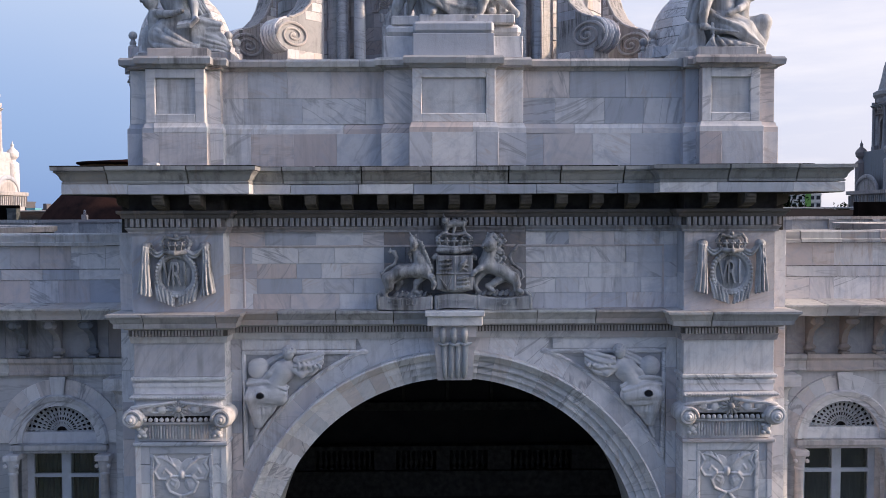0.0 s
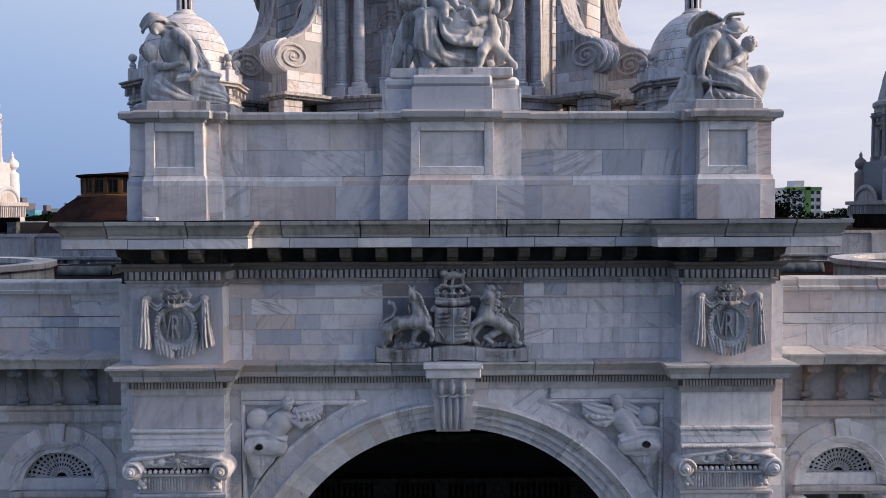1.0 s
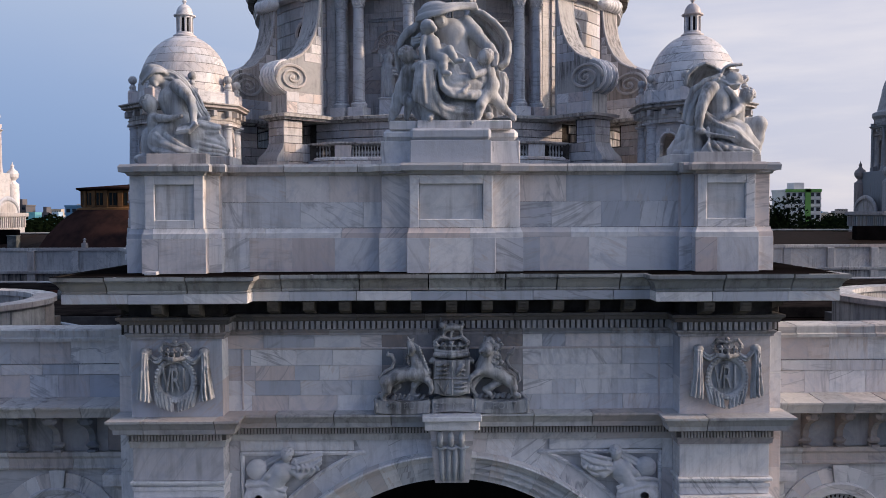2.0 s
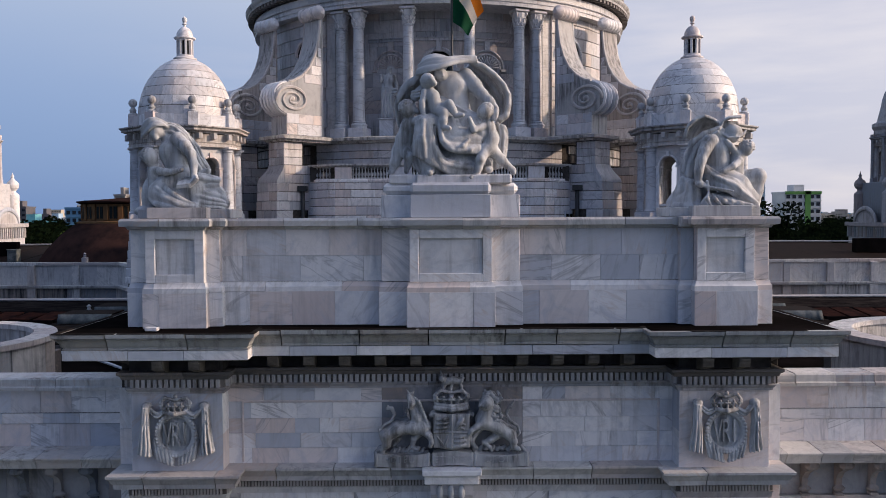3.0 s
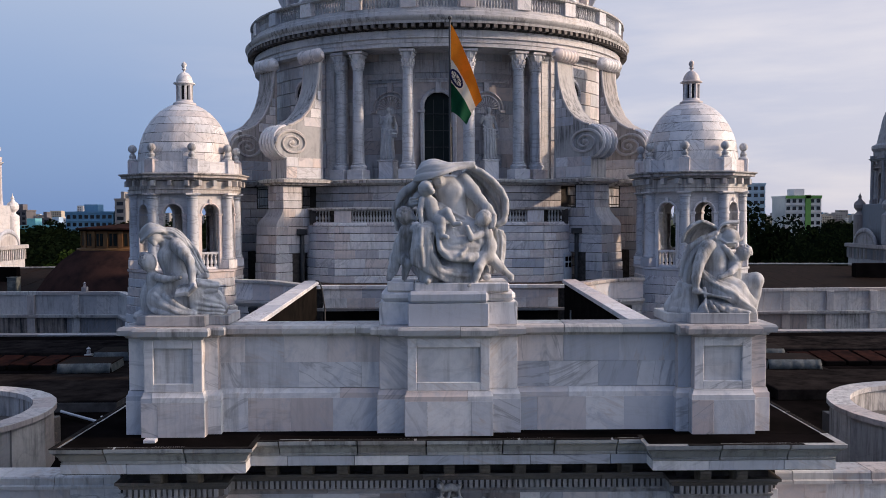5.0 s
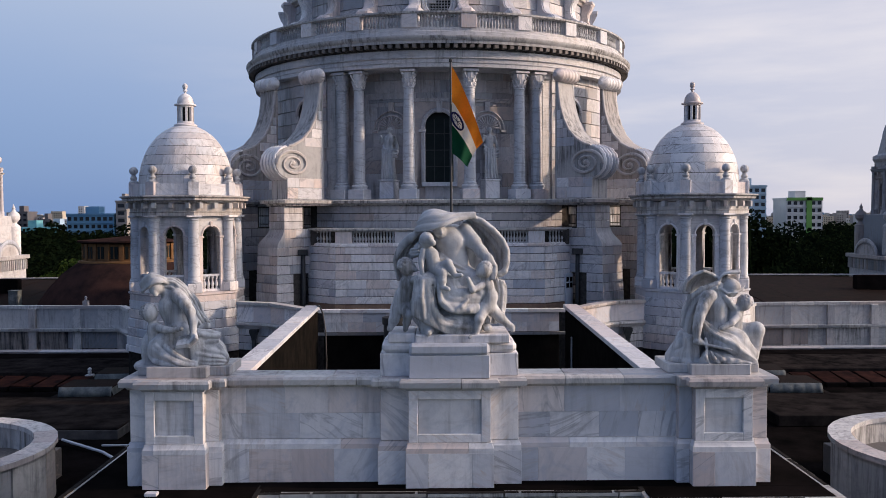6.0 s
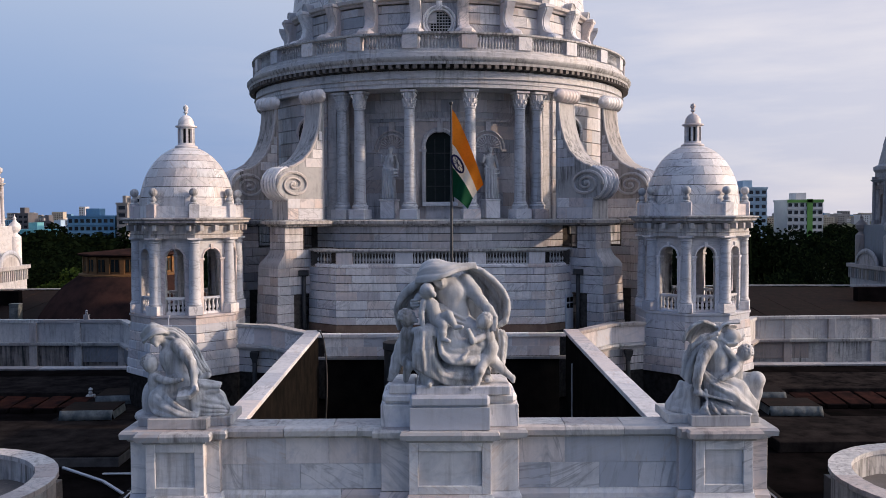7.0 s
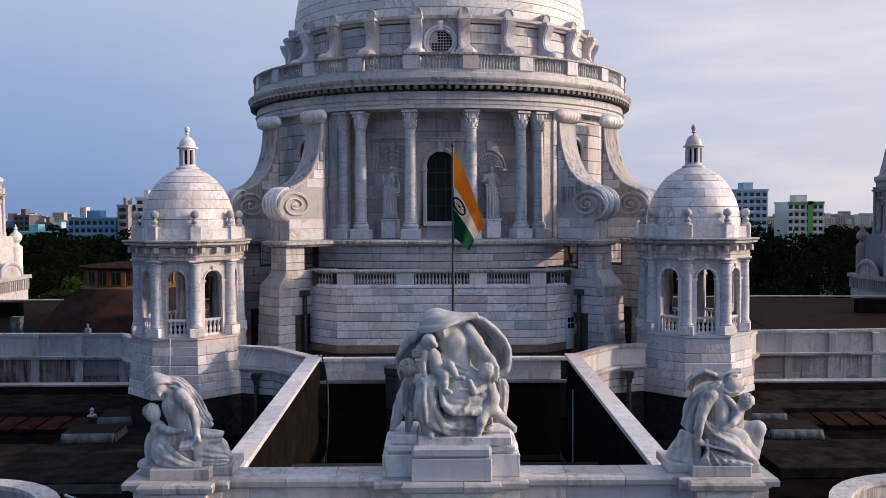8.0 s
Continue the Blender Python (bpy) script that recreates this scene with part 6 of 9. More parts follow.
c.limb([P(215, 310, -0.24), P(262, 372, -0.40), P(330, 412, -0.50), P(400, 450, -0.52)], [0.018, 0.024, 0.024, 0.016], 0.04)
c.done(0.008)
c.cloth([P(238, 468, -0.30), P(310, 482, -0.40), P(410, 510, -0.44), P(485, 535, -0.38)], [P(190, 540, -0.38), P(290, 552, -0.47), P(400, 553, -0.49), P(490, 548, -0.42)], 0.8, 0.012, 0.036, (0, -0.03, 0), 0.03, 26)
for k in range(5):
    c.limb([P(240 + 22 * k, 472 + 8 * k, -0.46), P(232 + 44 * k, 508 + 6 * k, -0.53), P(250 + 56 * k, 544, -0.54)], [0.022, 0.036, 0.03], 0.04)
c.limb([P(480, 525, -0.38), P(505, 540, -0.42)], [0.06, 0.045], 0.03)
c.limb([P(232, 410, -0.42), P(238, 456, -0.44)], [0.03, 0.03], 0.02)
c.limb([P(205, 432, -0.42), P(372, 470, -0.56)], [0.026, 0.02], 0.02)
c.done(0.015)
# small one held close
c.egg(P(440, 215, -0.08), (0.135, 0.145, 0.14), 0, 0.03)
curls(c, P(446, 206, -0.07), 0.134, 46, 9)
c.limb([P(415, 240, -0.08), P(395, 262, -0.06), P(380, 335, -0.04)], [0.07, 0.13, 0.17], 0.06)
c.limb([P(385, 240, -0.14), P(358, 205, -0.20), P(335, 180, -0.20)], [0.07, 0.055, 0.045], 0.03)
c.limb([P(405, 285, -0.18), P(370, 325, -0.34), P(318, 352, -0.40)], [0.075, 0.06, 0.045], 0.03)
c.done(0.008)
statue("helmeted_statue", "white marble helmeted draped figure holding a small one", (5.127, 0.86, 18.70), c)


# ---- wings on either side of the portico ----
def bracket_scroll():
    """A tall double-curved console, its back on the wall at y = 0."""
    bm = bmesh.new()
    line = [(-0.03, 0.0), (-0.12, 0.02), (-0.16, 0.08), (-0.10, 0.16), (-0.12, 0.30), (-0.22, 0.44), (-0.40, 0.54), (-0.52, 0.60), (-0.52, 0.70), (-0.50, 0.77), (0.0, 0.77), (0.0, 0.0)]
    sides = [[bm.verts.new((x, y, z)) for y, z in line] for x in (-0.06, 0.06)]
    for k in range(len(line)):
        j = (k + 1) % len(line)
        bm.faces.new((sides[0][k], sides[0][j], sides[1][j], sides[1][k]))
    bm.faces.new(sides[0])
    bm.faces.new(sides[1][::-1])
    for y, z, r in ((-0.44, 0.65, 0.085), (-0.09, 0.08, 0.06)):
        tube(bm, [(-0.08, y, z), (0.08, y, z)], r, 12)
    box(bm, -0.085, 0.085, -0.18, 0.0, -0.05, 0.0, 0.01)
    box(bm, -0.12, 0.12, -0.56, 0.0, 0.73, 0.77, 0.01)
    me = bpy.data.meshes.new("console_bracket")
    bmesh.ops.recalc_face_normals(bm, faces=bm.faces)
    bm.to_mesh(me)
    bm.free()
    return me


CONSOLE = bracket_scroll()
for s in (-1, 1):
    wing = thing("wing_wall", "grey-veined marble wing wall with bracketed cornice", "wall", kind="structure", at=(AX, 0, 0))
    WX0, WX1, WY = 6.20, 26.0, 1.72

    def seg(x0, x1, y):
        return ((-x1, y), (-x0, y)) if s < 0 else ((x0, y), (x1, y))

    bm = bmesh.new()
    xa, xb = sorted((s * WX0, s * WX1))
    box(bm, xa, xb, WY + 0.06, 2.3, 13.7, 15.2)
    part("core", bm, JOINT_AND_SHADE, wing)
    ashlar(wing, MARBLE, *seg(WX0, 16, WY), [14.03, 14.50], 0.62, seed=70 + s, vary=0.2)
    ashlar(wing, MARBLE, *seg(WX0, 16, WY - 0.015), [14.505, 14.71], 1.0, seed=72 + s, vary=0.3)
    ashlar(wing, MARBLE, *seg(WX0, 16, WY + 0.02), [14.72, 15.18], 0.66, seed=74 + s, vary=0.35)
    course("coping_length", list(seg(WX0, 16, WY)), [(-0.62, 15.19), (0.10, 15.19), (0.10, 15.25), (0.05, 15.27), (0.05, 15.40), (0.02, 15.43), (-0.62, 15.43)], MARBLE_OLD, wing, 0.9, 0.010, 76 + s)
    course("cornice_length", list(seg(WX0, 16, WY)), [(0.0, 13.78), (0.66, 13.78), (0.68, 13.84), (0.70, 13.90), (0.76, 13.97), (0.76, 14.0), (0.0, 14.05)], MARBLE_OLD, wing, 0.75, 0.012, 78 + s)
    course("string_length", list(seg(WX0, 16, WY + 0.1)), [(0.0, 12.56), (0.06, 12.56), (0.08, 12.60), (0.05, 12.64), (0.05, 12.78), (0.10, 12.84), (0.10, 12.92), (0.0, 12.92)], MARBLE_OLD, wing, 1.4, 0.008, 80 + s)
    # wall and consoles coloured darker for the deep shadow under the cornice
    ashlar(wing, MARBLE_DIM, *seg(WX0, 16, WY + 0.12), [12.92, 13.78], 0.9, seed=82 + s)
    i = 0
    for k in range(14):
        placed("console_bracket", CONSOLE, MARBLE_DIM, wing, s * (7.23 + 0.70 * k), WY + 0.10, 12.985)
    # arched window wall
    WC, WZ = s * 7.97, 11.19
    bm = bmesh.new()
    n = 24
    rim = []
    for i in range(n + 1):
        t = math.pi * i / n
        rim.append((WC - 0.80 * math.cos(t), WZ + 0.80 * math.sin(t)))
    cols = [(s * 6.2, 12.56), (s * 6.2, 9.0)]
    xs = sorted([s * 6.2, s * 16.0])
    grid = [(xs[0], 9.0), (WC - 0.80, 9.0)] + rim + [(WC + 0.80, 9.0), (xs[1], 9.0)]
    vf = [(bm.verts.new((x, WY + 0.12, z)), bm.verts.new((x, WY + 0.12, 12.58)), bm.verts.new((x, WY + 0.62, z))) for x, z in grid]
    for j, (p, q) in enumerate(zip(vf, vf[1:])):
        if abs(p[0].co.x - q[0].co.x) > 1e-5:
            bm.faces.new((p[0], q[0], q[1], p[1]))
        if 0 < j < len(vf) - 2:
            bm.faces.new((p[0], p[2], q[2], q[0]))
    part("window_wall", bm, MARBLE_RUN, wing, "", 25)
    for i in range(13):
        a0, a1 = [math.pi * k / 13 for k in (i, i + 1)]
        bm = bmesh.new()
        tall = i == 6
        r0, r1, y = 0.99, (1.36 if tall else 1.30), WY + (0.02 if tall else 0.075)
        rings = []
        for k in range(3):
            t = a0 + 0.0015 + (a1 - a0 - 0.003) * k / 2
            rings.append([bm.verts.new((WC - r * math.cos(t), yy, WZ + r * math.sin(t))) for r, yy in ((r0, y), (r1, y), (r1, WY + 0.13))])
        for p, q in zip(rings, rings[1:]):
            for j in range(2):
                bm.faces.new((p[j], p[j + 1], q[j + 1], q[j]))
        part("voussoir", bm, MARBLE_EVEN, wing, "", 25)
    bm = bmesh.new()
    rings = []
    prof = [(0.76, 0.25), (0.76, 0.06), (0.85, 0.06), (0.87, 0.02), (0.97, -0.02), (1.0, 0.02), (1.0, 0.13)]
    for i in range(n + 1):
        t = math.pi * i / n
        rings.append([bm.verts.new((WC - r * math.cos(t), WY + y, WZ + r * math.sin(t))) for r, y in prof])
    for p, q in zip(rings, rings[1:]):
        for j in range(len(prof) - 1):
            bm.faces.new((p[j], p[j + 1], q[j + 1], q[j]))
    part("archivolt", bm, MARBLE, wing, "", 25)
    win = thing("window_1" if s < 0 else "window_2", "arched window with pierced marble fanlight and blue-grey frame", "window", kind="structure", at=(AX + WC, WY, 0))
    # pierced fanlight: rays and rings of small holes
    bm = bmesh.new()
    for r in (0.12, 0.22, 0.32, 0.42, 0.52, 0.62, 0.735):
        pts = [(-r * math.cos(math.pi * i / 24), 0.20, 11.40 + (r * 0.97) * math.sin(math.pi * i / 24)) for i in range(25)]
        tube(bm, pts, 0.018 if r < 0.7 else 0.04, 5)
    for i in range(33):
        t = math.pi * (i + 0.5) / 33
        for r0, r1 in ((0.32, 0.42), (0.42, 0.52), (0.52, 0.62), (0.62, 0.72)):
            tube(bm, [(-r * math.cos(t + o), 0.20, 11.40 + r * 0.97 * math.sin(t + o)) for r, o in ((r0, 0), ((r0 + r1) / 2, 0.035 * (-1) ** i), (r1, 0))], 0.017, 4)
    for i in range(17):
        t = math.pi * (i + 0.5) / 17
        tube(bm, [(-r * math.cos(t), 0.20, 11.40 + r * 0.97 * math.sin(t)) for r in (0.14, 0.32)], 0.014, 4)
    part("fanlight_tracery", bm, MARBLE_SOFT, win, "pierced pale marble tracery", 0)
    part("fanlight_backing", boxed(-0.78, 0.78, 0.34, 0.36, 11.2, 12.0), DARK, win)
    part("transom", boxed(-0.98, 0.98, -0.02, 0.30, 11.05, 11.16), MARBLE_OLD, win)
    part("transom", boxed(-0.80, 0.80, 0.12, 0.30, 11.16, 11.40), MARBLE, win)
    part("transom", boxed(-0.94, 0.94, 0.04, 0.30, 10.98, 11.05), MARBLE_OLD, win)
    for x0, x1, z0, z1 in ((-0.80, -0.66, 8.9, 10.98), (0.66, 0.80, 8.9, 10.98), (-0.095, 0.095, 8.9, 10.98), (-0.66, -0.095, 10.40, 10.48), (0.095, 0.66, 10.40, 10.48), (-0.66, -0.095, 10.90, 10.98), (0.095, 0.66, 10.90, 10.98)):
        bar = part("window_frame", boxed(x0, x1, 0.36, 0.44, z0, z1, bevel=0.006), PAINT, win)
    for x0, x1 in ((-0.66, -0.095), (0.095, 0.66)):
        for z0, z1 in ((8.9, 10.40), (10.48, 10.90)):
            part("pane", boxed(x0, x1, 0.405, 0.411, z0, z1, bevel=0), PANE, bar).visible_shadow = False
        bm = bmesh.new()
        line = [[bm.verts.new((x0 - 0.02 + (x1 - x0 + 0.04) * i / 40, 0.56 + 0.035 * math.sin(i * 1.25), z)) for z in (8.9, 10.95)] for i in range(41)]
        for a, c in zip(line, line[1:]):
            bm.faces.new((a[0], c[0], c[1], a[1]))
        part("curtain", bm, CURTAIN, win, "grey-green hanging curtain", 80)
    part("room_back", boxed(-0.9, 0.9, 0.70, 0.74, 8.8, 11.2), DARK, win)
    for x in (-1, 1):
        bm = bmesh.new()
        lathe(bm, [(0.085, 8.9), (0.085, 10.55), (0.10, 10.57), (0.10, 10.60), (0.085, 10.62), (0.12, 10.78), (0.14, 10.86), (0.0, 10.86)], 14, at=(x * 0.92, 0.02))
        box(bm, x * 0.92 - 0.15, x * 0.92 + 0.15, -0.13, 0.2, 10.86, 10.98, 0.015)
        ball(bm, (x * 0.92 - 0.12, -0.08, 10.76), 0.05, sub=1)
        ball(bm, (x * 0.92 + 0.12, -0.08, 10.76), 0.05, sub=1)
        part("small_column", bm, MARBLE, win, "", 40)
    # quarter column in the corner beside the portico
    col = thing("corner_column", "plain round grey marble column in a corner", "column", "corner columns", at=(AX + s * 6.55, 1.75, 0))
    bm = bmesh.new()
    lathe(bm, [(0.26, 8.0), (0.24, 11.9), (0.27, 11.93), (0.27, 11.98), (0.24, 12.0), (0.25, 12.2), (0.34, 12.32), (0.0, 12.32)], 24)
    part("shaft", bm, MARBLE_RUN, col, "", 40)
    part("abacus", boxed(-0.37, 0.37, -0.37, 0.3, 12.32, 12.56), MARBLE, col)

# hall behind the great arch: marble coloured dark for its unlit depth
hall = thing("hall", "marble hall behind the arch, its shade put into the colour", "hall", kind="structure", at=(AX, 0, 0))
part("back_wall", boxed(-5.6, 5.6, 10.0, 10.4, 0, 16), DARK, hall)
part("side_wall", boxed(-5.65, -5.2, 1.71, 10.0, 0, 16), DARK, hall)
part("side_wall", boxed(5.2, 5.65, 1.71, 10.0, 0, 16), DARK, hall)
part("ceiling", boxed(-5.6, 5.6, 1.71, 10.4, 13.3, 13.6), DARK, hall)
part("gallery_front", boxed(-5.2, 5.2, 9.2, 10.0, 7.6, 8.34), JOINT_AND_SHADE, hall)
part("gallery_rail", boxed(-5.2, 5.2, 9.26, 9.62, 8.93, 9.06), JOINT_AND_SHADE, hall)
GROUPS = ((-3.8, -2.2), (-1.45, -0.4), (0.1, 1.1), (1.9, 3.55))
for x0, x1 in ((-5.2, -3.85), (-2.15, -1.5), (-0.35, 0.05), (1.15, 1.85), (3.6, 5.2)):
    part("gallery_pier", boxed(x0, x1, 9.32, 9.58, 8.34, 8.93), JOINT_AND_SHADE, hall)
part("window_sill", boxed(-5.2, 5.2, 9.7, 10.0, 10.0, 10.25), JOINT_AND_SHADE, hall)
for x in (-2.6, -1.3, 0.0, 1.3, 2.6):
    part("mullion", boxed(x - 0.05, x + 0.05, 9.8, 10.0, 10.25, 13.3), JOINT_AND_SHADE, hall)
BAL_HALL = baluster_mesh(0.59, 0.062)
for x0, x1 in GROUPS:
    k = round((x1 - x0) / 0.16)
    for i in range(k):
        placed("baluster", BAL_HALL, JOINT_AND_SHADE, hall, x0 + (x1 - x0) * (i + 0.5) / k, 9.45, 8.34)

# ---- court behind the attic ----
court = thing("court_wall", "pale stone coped walls round a dark roof well", "wall", kind="structure", at=(0.0, 0, 0))
SPLAY = math.degrees(math.atan(0.02))
for s in (-1, 1):
    for k in range(9):
        slab = part("coping_slab", boxed(-0.27, 0.27, 0.0, 1.765, 18.02, 18.15, bevel=0.01), MARBLE, court)
        slab.matrix_basis = pose(s * (4.60 + 0.02 * 1.78 * k), 1.5 + 1.78 * k, 0, 0, 0, -s * SPLAY)
    # side walls are near black below the pale coping
    part("side_wall", boxed(-0.17, 0.17, 0.0, 16.1, 13.5, 18.02), BLACKENED, court, "black wall face").matrix_basis = pose(s * 4.60, 1.5, 0, 0, 0, -s * SPLAY)
    # low parapet bending out to the turret
    ex = [(s * 4.95, 18.35), (s * 7.15, 21.12), (s * 8.72, 21.72)]
    p = ex if s > 0 else ex[::-1]
    course("coping_length", p, [(-0.2, 17.76), (0.2, 17.76), (0.22, 17.79), (0.22, 17.90), (-0.2, 17.90)], MARBLE_OLD, court, 1.2, 0.01, 90)
    for i, (a, c) in enumerate(zip(p, p[1:])):
        ashlar(court, MARBLE, a, c, [17.04, 17.76], 1.3, seed=92 + i, proud=0.1)
        ashlar(court, MARBLE_OLD, a, c, [15.82, 16.12, 16.45, 16.78], 1.0, seed=95 + i, proud=0.03, gap=0.016, chamfer=0.014)
    course("ledge", p, [(0.0, 16.78), (0.12, 16.78), (0.16, 16.86), (0.24, 16.92), (0.24, 17.0), (0.0, 17.04)], MARBLE_OLD, court, 1.3, 0.01, 93)
    course("core", p, [(-0.1, 13.9), (0.02, 13.9), (0.02, 17.76), (-0.1, 17.76)], PLAIN_BLACK, court, 99, 0)
    bm = bmesh.new()
    tube(bm, [(s * 7.95, 21.16, 13.95), (s * 7.95, 21.16, 16.55)], 0.10, 10)
    lathe(bm, [(0.10, 16.30), (0.14, 16.34), (0.13, 16.40), (0.24, 16.62), (0.24, 16.76), (0.0, 16.76)], 4, at=(s * 7.95, 21.14), turn=45)
    tagged(part("drain_pipe", bm, IRON, None, "dark grey drain pipe with hopper head below a parapet", 40), category="pipe", group="court drain pipes")
course("coping_length", [(-4.9, 18.3), (4.9, 18.3)], [(-0.2, 17.78), (0.2, 17.78), (0.2, 17.90), (-0.2, 17.90)], MARBLE, court, 1.3, 0.01, 94)
ashlar(court, MARBLE, (-4.6, 18.2), (4.6, 18.2), [17.02, 17.40, 17.78], 1.1, seed=95)
course("ledge", [(-4.9, 18.3), (4.9, 18.3)], [(0, 16.90), (0.16, 16.90), (0.18, 17.0), (0, 17.0)], MARBLE_DIM, court, 1.3, 0.01, 96)
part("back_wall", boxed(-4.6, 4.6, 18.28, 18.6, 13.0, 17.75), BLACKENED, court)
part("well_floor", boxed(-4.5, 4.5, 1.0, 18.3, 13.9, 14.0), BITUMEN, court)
bm = bmesh.new()
tube(bm, [(-4.72, 17.2, 18.17), (-4.58, 16.95, 18.17), (-4.45, 16.8, 17.9), (-4.33, 16.6, 17.2), (-4.28, 16.4, 16.2), (-4.3, 16.2, 15.2), (-4.38, 16.0, 14.0)], 0.03, 6)
tagged(part("cable", bm, IRON, None, "black cable hanging down the well wall"), category="cable")
bm = bmesh.new()
tube(bm, [(4.62, 15.2, 14.0), (4.62, 15.2, 17.2)], 0.03, 6)
tagged(part("pipe", bm, MARBLE_OLD, None, "thin pale pipe on the well wall"), category="pipe")
bm = bmesh.new()
lathe(bm, [(0.0, 14.0), (0.50, 14.0), (0.50, 16.1), (0.52, 16.15), (0.50, 16.2), (0.50, 17.4), (0.55, 17.45), (0.55, 17.70), (0.48, 17.72), (0.0, 17.62)], 24, at=(-1.72, 17.4))
tagged(part("water_drum", bm, IRON, None, "tall black round drum standing in the roof well"), category="drum")
bm = bmesh.new()
box(bm, -0.35, 0.35, -0.3, 0.3, 0.0, 0.86, 0.02)
box(bm, -0.39, 0.39, -0.34, 0.34, 0.86, 0.93, 0.015)
tagged(part("vent_box", bm, PAINT, None, "white sheet-metal box standing in the well"), category="vent box").matrix_basis = pose(-3.75, 4.6, 14.0, 0, 0, 12)


# ---- corner turrets ----
def octagon(r, turn=22.5):
    return [(r * math.sin(radians(turn + 45 * k)), -r * math.cos(radians(turn + 45 * k))) for k in range(8)]


def octa(bm, profile):
    lathe(bm, profile, 8, turn=22.5)


BAL_T = baluster_mesh(0.55, 0.075)


def turret():
    t = thing("corner_turret", "white marble octagonal turret with ribbed dome and lantern", "turret", "turrets beside the dome")
    # battered base of rusticated courses
    rows = [15.72, 16.02, 16.40, 16.78, 17.17, 17.57, 17.95]
    for i, (z0, z1) in enumerate(zip(rows, rows[1:])):
        r = 2.66 - 0.036 * i
        o = octagon(r)
        for k in range(8):
            ashlar(t, MARBLE, o[k - 1], o[k], [z0, z1], 0.95, seed=100 + 9 * i + k, gap=0.02, chamfer=0.018, depth=0.14)
    # the foot below the courses is near black
    bm = bmesh.new()
    octa(bm, [(2.58, 13.9), (2.54, 15.72), (2.38, 18.0), (2.38, 18.3), (0.0, 18.3)])
    part("base_core", bm, PLAIN_BLACK, t, "black foot of the turret", 20)
    bm = bmesh.new()
    octa(bm, [(2.30, 17.95), (2.46, 17.95), (2.46, 18.20), (2.52, 18.24), (2.52, 18.32), (2.2, 18.34), (0.0, 18.36)])
    part("base_cap", bm, MARBLE, t, "", 20)
    # near-black floor, far darker than the cap round it
    bm = bmesh.new()
    octa(bm, [(1.80, 18.30), (1.80, 18.40), (0.0, 18.42)])
    part("lantern_floor", bm, PLAIN_BLACK, t, "black floor between the columns", 20)
    o_in, o_col = octagon(2.05), octagon(2.16)
    shaft = bmesh.new()
    lathe(shaft, [(0.0, 18.72), (0.27, 18.72), (0.30, 18.78), (0.27, 18.84), (0.25, 18.88), (0.245, 20.0), (0.215, 21.36), (0.25, 21.39), (0.25, 21.43), (0.22, 21.45), (0.28, 21.53), (0.0, 21.53)], 16)
    sm = bpy.data.meshes.new("column")
    shaft.to_mesh(sm)
    shaft.free()
    sm.polygons.foreach_set("use_smooth", [True] * len(sm.polygons))
    sm.set_sharp_from_angle(angle=radians(40))
    for k in range(8):
        x, y = o_col[k]
        a = 22.5 + 45 * k
        placed("column", sm, COLUMN_STONE, t, x, y, 0, a)
        bm = boxed(-0.30, 0.30, -0.30, 0.30, 18.34, 18.72)
        part("column_base", bm, MARBLE, t).matrix_basis = pose(x, y, 0, 0, 0, a)
        bm = boxed(-0.31, 0.31, -0.31, 0.31, 21.52, 21.60)
        part("column_cap", bm, MARBLE, t).matrix_basis = pose(x, y, 0, 0, 0, a)
        # arched panel between the columns
        (x0, y0), (x1, y1) = o_in[k - 1], o_in[k]
        L = math.dist((x0, y0), (x1, y1))
        m = pose((x0 + x1) / 2, (y0 + y1) / 2, 0, 0, 0, 45 * k)
        bm = bmesh.new()
        n, R, zs = 14, 0.40, 20.72
        pts = [(-L / 2, 18.34), (-R, 18.34)] + [(-R * math.cos(math.pi * i / n), zs + R * math.sin(math.pi * i / n)) for i in range(n + 1)] + [(R, 18.34), (L / 2, 18.34)]
        vf = [(bm.verts.new((x, -0.10, z)), bm.verts.new((x, -0.10, 21.62)), bm.verts.new((x, 0.14, z)), bm.verts.new((x, 0.14, 21.62))) for x, z in pts]
        for j, (p, q) in enumerate(zip(vf, vf[1:])):
            if abs(p[0].co.x - q[0].co.x) > 1e-5:
                bm.faces.new((p[0], q[0], q[1], p[1]))
                bm.faces.new((p[2], p[3], q[3], q[2]))
            if 0 < j < len(vf) - 2:
                bm.faces.new((p[0], p[2], q[2], q[0]))
        part("arch_panel", bm, MARBLE_RUN, t, "", 25).matrix_basis = m
        bm = bmesh.new()
        for i in range(n):
            tube(bm, [(-(R + 0.05) * math.cos(math.pi * j / n), -0.115, zs + (R + 0.05) * math.sin(math.pi * j / n)) for j in (i, i + 1)], 0.045, 5)
        for sx in (-1, 1):
            box(bm, sx * (R + 0.10) - 0.13, sx * (R + 0.10) + 0.13, -0.17, 0.16, zs - 0.08, zs + 0.01, 0.01)
            box(bm, sx * (R + 0.10) - 0.085, sx * (R + 0.10) + 0.085, -0.14, 0.14, 18.34, zs - 0.08, 0.01)
        box(bm, -0.07, 0.07, -0.18, -0.09, zs + R, zs + R + 0.22, 0.01)
        part("arch_trim", bm, MARBLE, t, "", 40).matrix_basis = m
        part("parapet_sill", boxed(-0.40, 0.40, -0.07, 0.07, 18.34, 18.44, bevel=0.01), MARBLE, t).matrix_basis = m
        rail = part("parapet_rail", boxed(-0.40, 0.40, -0.08, 0.08, 18.98, 19.08, bevel=0.01), MARBLE, t)
        rail.matrix_basis = m
